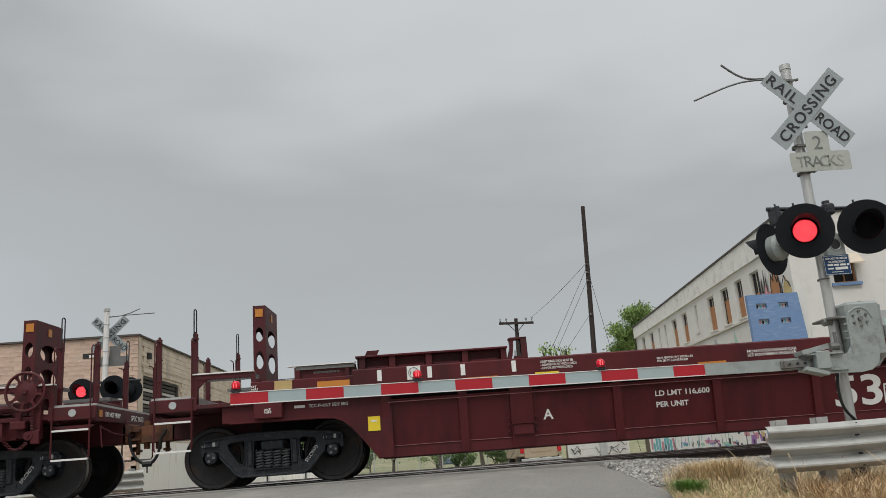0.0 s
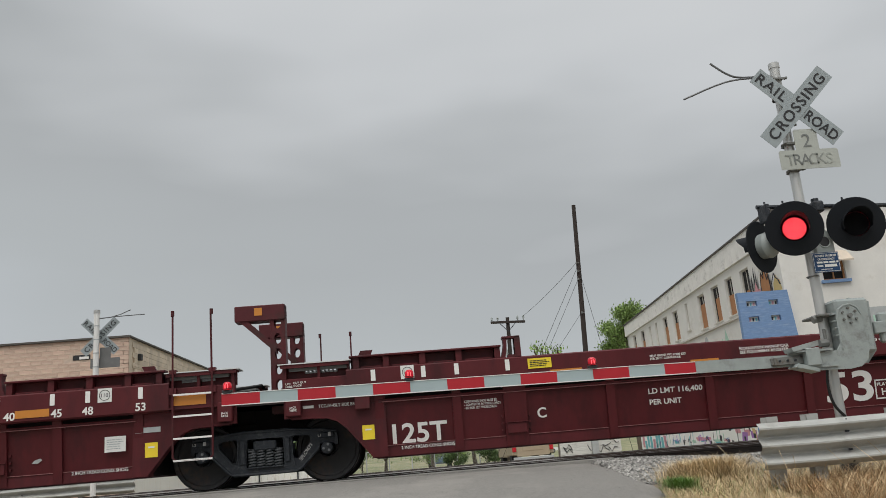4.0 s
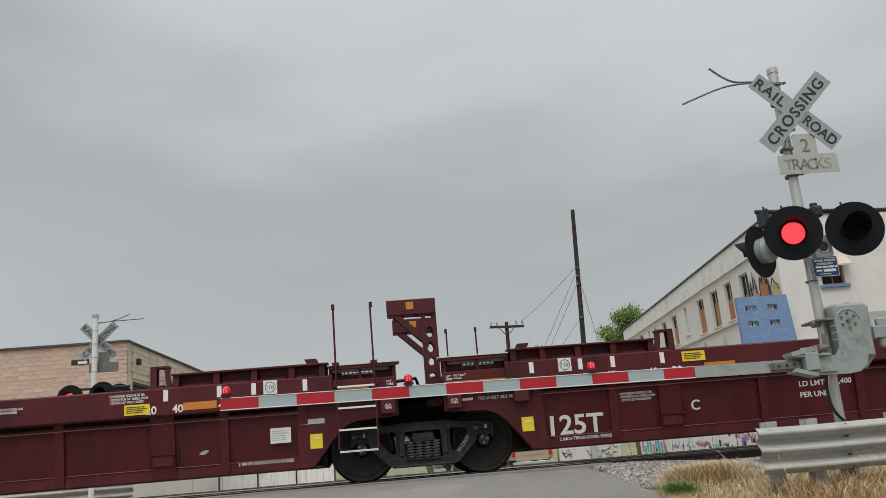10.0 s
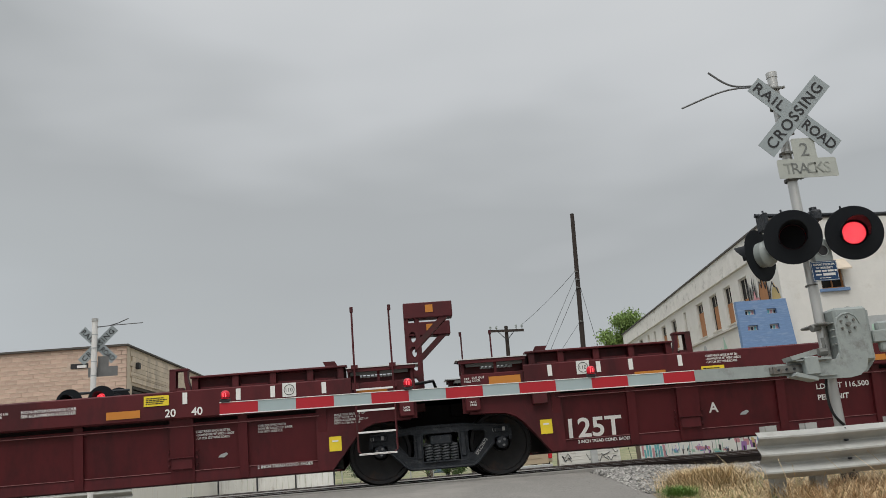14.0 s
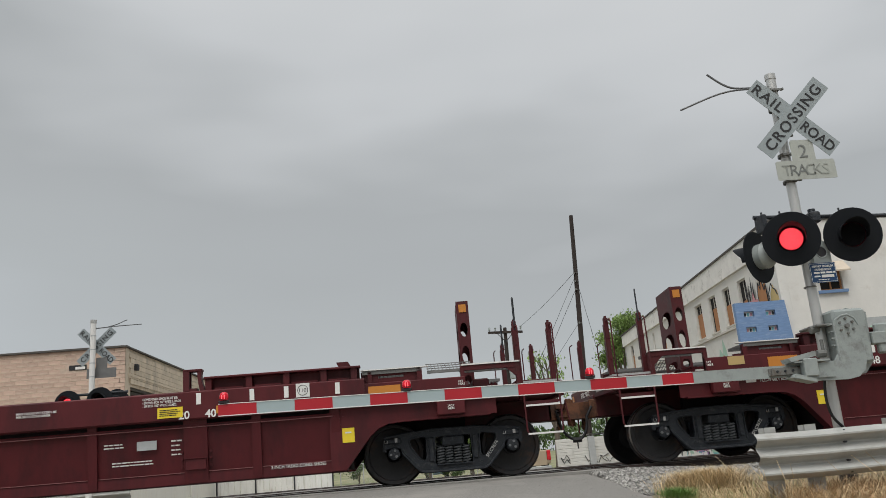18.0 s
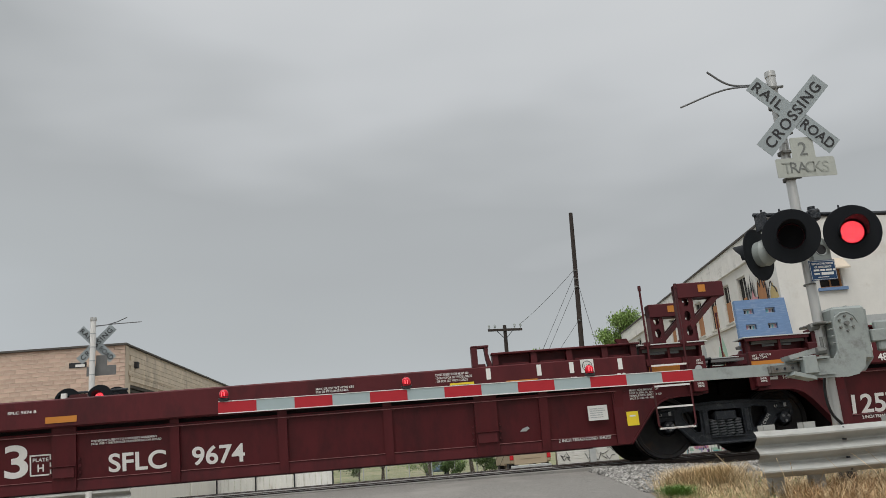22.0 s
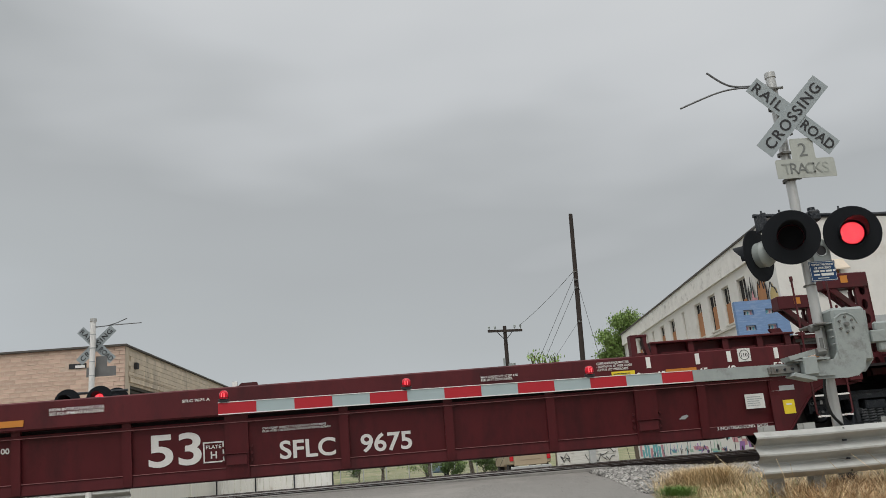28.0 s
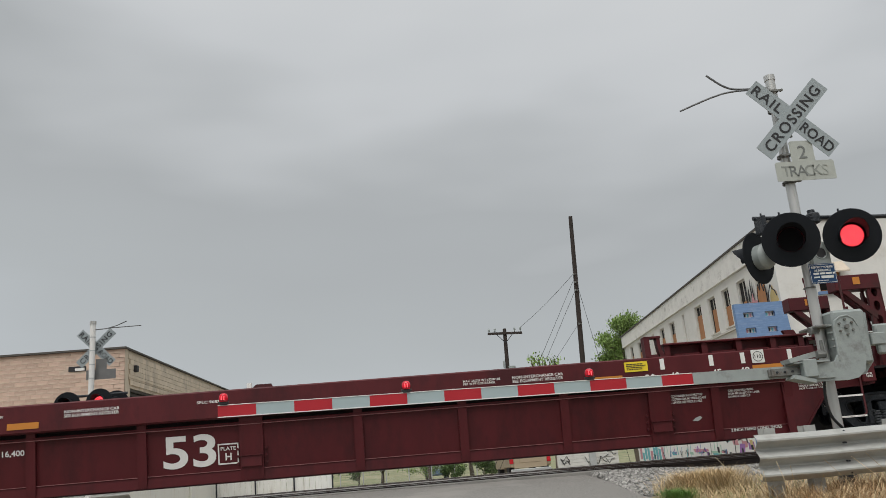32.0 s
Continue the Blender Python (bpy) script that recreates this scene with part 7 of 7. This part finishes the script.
def panel_fence():
    """Upright pale sheets, each a piece."""
    f = thing("sheet_fence", "pale weathered upright sheet fence beyond the tracks", "fence")
    rnd = random.Random(6)
    for i in range(20):
        x = -9.3 + i * 0.30
        h = 1.35 + rnd.uniform(-0.06, 0.06)
        part("sheet", M().box(x, x + 0.285, 45 + rnd.uniform(-0.02, 0.02), 45.04, -0.6, h - 0.6 + 0.5), FENCEMETAL, f)
    for i in range(4):
        x = -9.3 + i * 2.0
        part("post", M().cyl((x, 44.93, -0.6), (x, 44.93, 1.6), 0.04, 8), CAST, f)
    return f


panel_fence()


def chain_fence():
    f = thing("chain_link_fence", "grey chain-link fence with posts before the field", "fence")
    for i in range(7):
        x = -3.6 + i * 1.5
        part("post", M().cyl((x, 56, -0.7), (x, 56, 0.95), 0.035, 8), GALV, f)
    part("top_rail", M().cyl((-3.6, 56, 0.93), (5.4, 56, 0.93), 0.022, 6), GALV, f)
    m = M()
    for i in range(110):
        x = -3.6 + i * 0.085
        m.tube([(x, 56, -0.6), (x + 0.7, 56, 0.92)], 0.0022, 3)
        m.tube([(x + 0.7, 56, -0.6), (x, 56, 0.92)], 0.0022, 3)
    part("mesh", m, GALV, f, "wire mesh")
    return f


chain_fence()
SHED = mat("white_siding", (0.66, 0.66, 0.62), 0.75, vary=0.08, scale=2, stain=(0.48, 0.47, 0.43), amount=0.25)


def siding_wall():
    f = thing("white_siding_wall", "low white board wall with black spray tags", "wall")
    for i in range(11):
        part("board", M().box(7.55, 10.45, 39.0 + (i % 2) * 0.0, 39.05, -0.6 + i * 0.15, -0.46 + i * 0.15, 0.006), SHED, f)
    part("backing", M().box(7.55, 10.45, 39.05, 39.15, -0.6, 1.05), SHED, f)
    part("corner_post", M().box(9.05, 9.35, 38.85, 38.99, -0.6, 1.1), GREYPLATE, f, "grey timber post")
    rnd = random.Random(8)
    for i in range(9):
        x, z = (rnd.uniform(8.7, 10.0) if i > 2 else 7.7), rnd.uniform(-0.1, 0.6)
        part("graffiti", M().tube([(x + 0.14 * k, 38.985, z + rnd.uniform(-0.16, 0.16)) for k in range(4)], 0.018, 4), SPRAYBLACK, f, "black spray tag")
    return f


siding_wall()

# ---- parked vehicles beyond the crossing ----
TANPAINT = mat("tan_car_paint", (0.42, 0.34, 0.24), 0.35, vary=0.04, scale=2)
CARGLASS = mat("dark_car_glass", (0.02, 0.025, 0.03), 0.08, vary=0.05)
TAILRED = mat("red_tail_lamp", (0.55, 0.02, 0.03), 0.25, vary=0.05)
BLUEPAINT = mat("grey_blue_car_paint", (0.12, 0.19, 0.30), 0.3, vary=0.04)
TYRE = mat("tyre_rubber", (0.02, 0.02, 0.02), 0.85)


def pickup():
    c = thing("pickup_truck", "tan pickup truck parked with its tailgate to the tracks", "pickup truck", at=pose(6.3, 39.2, -0.545))
    part("bed", M().box(-0.98, 0.98, 0.0, 2.1, 0.55, 1.15, 0.05).box(-0.98, -0.90, 0.0, 2.0, 1.1, 1.2).box(0.90, 0.98, 0.0, 2.0, 1.1, 1.2), TANPAINT, c, "tan painted load bed")
    part("tailgate", M().box(-0.78, 0.78, -0.05, 0.0, 0.50, 1.17, 0.02).box(-0.5, 0.5, -0.065, -0.05, 0.75, 0.95, 0.006), TANPAINT, c, "tan tailgate")
    part("handle", M().box(-0.12, 0.12, -0.07, -0.05, 1.02, 1.09), INK, c)
    part("cab", M().add([(-0.95, 2.1, 1.1), (0.95, 2.1, 1.1), (0.95, 4.4, 1.1), (-0.95, 4.4, 1.1), (-0.76, 2.35, 1.82), (0.76, 2.35, 1.82), (0.76, 3.7, 1.82), (-0.76, 3.7, 1.82)], [(0, 1, 5, 4), (1, 2, 6, 5), (2, 3, 7, 6), (3, 0, 4, 7), (4, 5, 6, 7), (3, 2, 1, 0)]).box(-0.98, 0.98, 2.1, 5.5, 0.5, 1.1, 0.05), TANPAINT, c, "tan cab")
    part("rear_window", M().add([(-0.78, 2.13, 1.2), (0.78, 2.13, 1.2), (0.68, 2.31, 1.70), (-0.68, 2.31, 1.70)], [(0, 1, 2, 3)]), CARGLASS, c, "dark rear window")
    part("bumper", M().box(-0.95, 0.95, -0.12, 0.0, 0.34, 0.47, 0.02), GREYPLATE, c, "grey bumper")
    for s in (-1, 1):
        part("tail_lamp", M().box(s * 0.88 - 0.09, s * 0.88 + 0.09, -0.04, 0.05, 0.72, 1.16, 0.02), TAILRED, c, "red tail lamp")
    for s in (-1, 1):
        for y in (0.95, 4.6):
            part("wheel", M().cyl((s * 0.7, y, 0.38), (s * 0.95, y, 0.38), 0.38, 20), TYRE, c, smooth=True)
    return c


pickup()


def sedan():
    c = thing("sedan", "grey-blue car parked far beyond the field fence", "car", at=pose(3.5, 70, -0.55))
    part("body", M().box(-0.9, 0.9, 0, 4.4, 0.3, 0.85, 0.12), BLUEPAINT, c, "grey-blue painted body")
    part("cabin", M().add([(-0.85, 0.7, 0.83), (0.85, 0.7, 0.83), (0.85, 3.6, 0.83), (-0.85, 3.6, 0.83), (-0.62, 1.3, 1.4), (0.62, 1.3, 1.4), (0.62, 2.7, 1.4), (-0.62, 2.7, 1.4)], [(0, 1, 5, 4), (1, 2, 6, 5), (2, 3, 7, 6), (3, 0, 4, 7), (4, 5, 6, 7)]), CARGLASS, c, "dark glazed cabin")
    part("roof_panel", M().box(-0.62, 0.62, 1.3, 2.7, 1.4, 1.43, 0.01), BLUEPAINT, c)
    for s in (-1, 1):
        part("tail_lamp", M().box(s * 0.7 - 0.12, s * 0.7 + 0.12, -0.02, 0.02, 0.6, 0.75), TAILRED, c, "red tail lamp")
        for y in (0.8, 3.5):
            part("wheel", M().cyl((s * 0.7, y, 0.32), (s * 0.92, y, 0.32), 0.32, 16), TYRE, c, smooth=True)
    return c


sedan()


WHITECAR = mat("white_car_paint", (0.78, 0.79, 0.78), 0.3, vary=0.03)


def passing_pickup():
    """Crew-cab pickup that drives past far behind the crossing, its nose towards +x."""
    c = thing("white_pickup_truck", "white crew-cab pickup truck driving past beyond the field", "pickup truck", at=pose(-11.6, 155, -0.55))
    part("body", M().prism([(-2.7, 0.55), (-2.7, 1.08), (-0.75, 1.10), (1.15, 1.12), (2.45, 1.02), (2.68, 0.85), (2.68, 0.50), (2.3, 0.42), (-2.5, 0.42)], -0.95, 0.95), WHITECAR, c, "white painted body")
    part("cab", M().add([(-0.9, -0.9, 1.09), (1.3, -0.9, 1.09), (1.3, 0.9, 1.09), (-0.9, 0.9, 1.09), (-0.65, -0.75, 1.82), (0.55, -0.75, 1.82), (0.55, 0.75, 1.82), (-0.65, 0.75, 1.82)], [(0, 1, 5, 4), (1, 2, 6, 5), (2, 3, 7, 6), (3, 0, 4, 7), (4, 5, 6, 7), (3, 2, 1, 0)]), WHITECAR, c, "white cab")
    for x0, x1, x2, x3 in ((-0.72, -0.05, -0.05, -0.58), (0.05, 0.98, 0.45, 0.05)):
        part("side_window", M().add([(x0, -0.89, 1.17), (x1, -0.89, 1.17), (x2, -0.775, 1.72), (x3, -0.775, 1.72)], [(0, 1, 2, 3)]), CARGLASS, c, "dark side window")
    for x in (-1.65, 1.7):
        for y in (-0.98, 0.72):
            w = part("wheel", M().cyl((x, y, 0.39), (x, y + 0.26, 0.39), 0.39, 20), TYRE, c, smooth=True)
            part("rim", M().cyl((x, y - 0.01, 0.39), (x, y + 0.27, 0.39), 0.22, 16), GREYPLATE, w, smooth=True)
    part("bumper", M().box(2.60, 2.76, -0.92, 0.92, 0.42, 0.62, 0.03), GREYPLATE, c, "grey bumper")
    return c


PASSING = passing_pickup()


def far_woods():
    rnd, m = random.Random(12), M()
    for i in range(22000):
        x = rnd.uniform(-190, 190)
        top = 8.0 + 4.5 * noise.noise((x * 0.05, 0, 3)) + 2.0 * noise.noise((x * 0.3, 0, 8))
        p = Vector((x, 280 + rnd.uniform(-8, 8), 2.6 + top * math.sqrt(rnd.random())))
        q = Euler((rnd.uniform(0, 6), rnd.uniform(0, 6), rnd.uniform(0, 6))).to_matrix()
        s = rnd.uniform(0.35, 0.9)
        m.add([p + q @ Vector(v) for v in ((-s, 0, 0), (0, -s * 0.6, 0), (s, 0, 0), (0, s * 0.6, 0))], [(0, 1, 2, 3)])
    tagged(part("far_woods", m, LEAFDARK), "distant dark green tree line on the horizon", "trees", kind="stuff")


far_woods()

# ---- verge grass ----
STRAW = mat("dry_straw_grass", (0.60, 0.47, 0.285), 0.8, vary=0.15, island=0.42)
BROWNGRASS = mat("brown_dead_grass", (0.40, 0.26, 0.135), 0.85, vary=0.2, island=0.5)
GREENGRASS = mat("green_grass", (0.13, 0.24, 0.05), 0.7, vary=0.2, island=0.35)


def grass(name, material, label, count, place, tall, seed):
    rnd, m = random.Random(seed), M()
    for i in range(count):
        x, y = place(rnd)
        z = road_z(y) - 0.06
        h = tall * rnd.uniform(0.45, 1.25) * (1 - 0.45 * min(1.0, max(0.0, (y - 9.5) / 0.6)))
        a = rnd.uniform(0, 2 * math.pi)
        lean = rnd.uniform(0.3, 1.6) * h
        dx, dy = math.cos(a), math.sin(a)
        w = rnd.uniform(0.002, 0.0042)
        px, py = -dy * w, dx * w
        vs = []
        for k, (f, g) in enumerate(((0, 0), (0.35, 0.5), (0.75, 0.85), (1.15, 0.95))):
            cx, cy, cz = x + dx * lean * f, y + dy * lean * f, z + h * g
            s = 1 - 0.3 * k
            vs += [(cx - px * s, cy - py * s, cz), (cx + px * s, cy + py * s, cz)]
        m.add(vs, [(0, 1, 3, 2), (2, 3, 5, 4), (4, 5, 7, 6)])
    tagged(part(name, m, material), label, "grass", kind="stuff")


def verge(rnd):
    while True:
        x, y = rnd.uniform(2.2, 8.5), rnd.uniform(7.6, 10.6)
        edge = 2.55 + max(0, y - 8.3) * 0.33 + 0.22 * noise.noise((x * 1.4, y * 1.4, 0))
        if x > edge and noise.noise((x * 1.3, y * 1.3, 4)) > -0.75 and (y < 9.2 + 0.8 * max(0.0, 1 - abs(x - 3.6) / 0.5) or rnd.random() < 0.25):
            return x, y


def hump(rnd):
    return 3.66 + rnd.gauss(0, 0.20), 10.0 + rnd.gauss(0, 0.20)


grass("dry_grass", STRAW, "long dry straw-coloured grass on the verge", 34000, verge, 0.095, 1)
grass("dry_grass", STRAW, "tall clump of dry grass by the road edge", 5200, hump, 0.32, 5)
def rail_foot(rnd):
    return 8.5 - 4.7 * rnd.random() ** 1.2, rnd.uniform(7.2, 8.75)


grass("brown_grass", BROWNGRASS, "matted brown dead grass along the guard rail", 16000, rail_foot, 0.20, 6)
grass("dry_grass", STRAW, "pale dry stalks along the guard rail", 5000, rail_foot, 0.21, 7)
grass("green_grass", GREENGRASS, "tuft of short green grass at the road edge", 1900, lambda r: (3.05 + r.gauss(0, 0.065), 9.15 + r.gauss(0, 0.09)), 0.14, 2)
grass("green_grass", GREENGRASS, "sparse green blades among the dry grass", 1800, verge, 0.12, 3)


def dry_stems():
    rnd, m = random.Random(9), M()
    for i in range(60):
        x, y = rnd.uniform(3.3, 6.5), rnd.uniform(7.0, 9.0)
        z = road_z(y) - 0.06
        a, h = rnd.uniform(0, 6.3), rnd.uniform(0.25, 0.6)
        pts = [(x, y, z), (x + 0.12 * math.cos(a), y + 0.12 * math.sin(a), z + h * 0.6), (x + 0.32 * math.cos(a), y + 0.3 * math.sin(a), z + h)]
        m.tube(pts, 0.002, 4)
    tagged(part("dry_stems", m, STRAW), "thin dry weed stems by the guard rail", "weeds", kind="stuff")


dry_stems()


# ---- what moves ----
# metres that the train has gone, by seconds
RUN = [(0, -0.028), (1, 10.862), (2, 21.946), (3, 32.886), (4, 43.929), (5, 54.971), (6, 66.014), (7, 76.968), (8, 88.096),
       (9, 99.085), (10, 110.15), (11, 121.149), (12, 132.215), (13, 143.276), (14, 154.366), (15, 165.397), (16, 176.429), (17, 187.46),
       (18, 198.513), (19, 209.56), (20, 220.689), (21, 231.62), (22, 242.575), (23, 253.713), (24, 264.692), (25, 275.777), (26, 286.803),
       (27, 297.829), (28, 308.855), (29, 319.953), (30, 330.938), (31, 342.069), (32, 353.001)]


def gone(t):
    return float(np.interp(t, [a for a, _ in RUN], [b for _, b in RUN]))


def motions():
    for ob, x in TRAIN:
        walk(ob, [(t, pose(x + d, TRACK_Y, 0)) for t, d in RUN])
    walk(PASSING, [(t, pose(-11.6 + 9.6 * t, 155, -0.55)) for t in (0, 8, 16, 24, 32)])
    steps = [i / 30 for i in range(961)]
    for ob, x, r in WHEELSETS:
        walk(ob, [(t, Matrix.Translation((x, 0, r)) @ Matrix.Rotation(gone(t) / r, 4, "Y")) for t in steps])
    # the added boards turn their lit face out by turns to imitate flashing
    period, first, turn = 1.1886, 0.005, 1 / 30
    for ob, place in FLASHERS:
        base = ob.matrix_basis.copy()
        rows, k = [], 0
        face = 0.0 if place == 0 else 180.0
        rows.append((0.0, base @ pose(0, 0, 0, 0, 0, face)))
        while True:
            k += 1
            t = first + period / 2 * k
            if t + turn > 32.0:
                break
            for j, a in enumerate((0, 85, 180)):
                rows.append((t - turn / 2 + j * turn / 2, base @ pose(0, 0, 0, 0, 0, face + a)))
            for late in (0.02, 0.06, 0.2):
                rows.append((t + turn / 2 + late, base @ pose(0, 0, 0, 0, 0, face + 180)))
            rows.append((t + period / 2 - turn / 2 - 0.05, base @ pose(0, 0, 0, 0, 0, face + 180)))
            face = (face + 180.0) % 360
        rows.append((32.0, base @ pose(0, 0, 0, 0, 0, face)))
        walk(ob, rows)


motions()
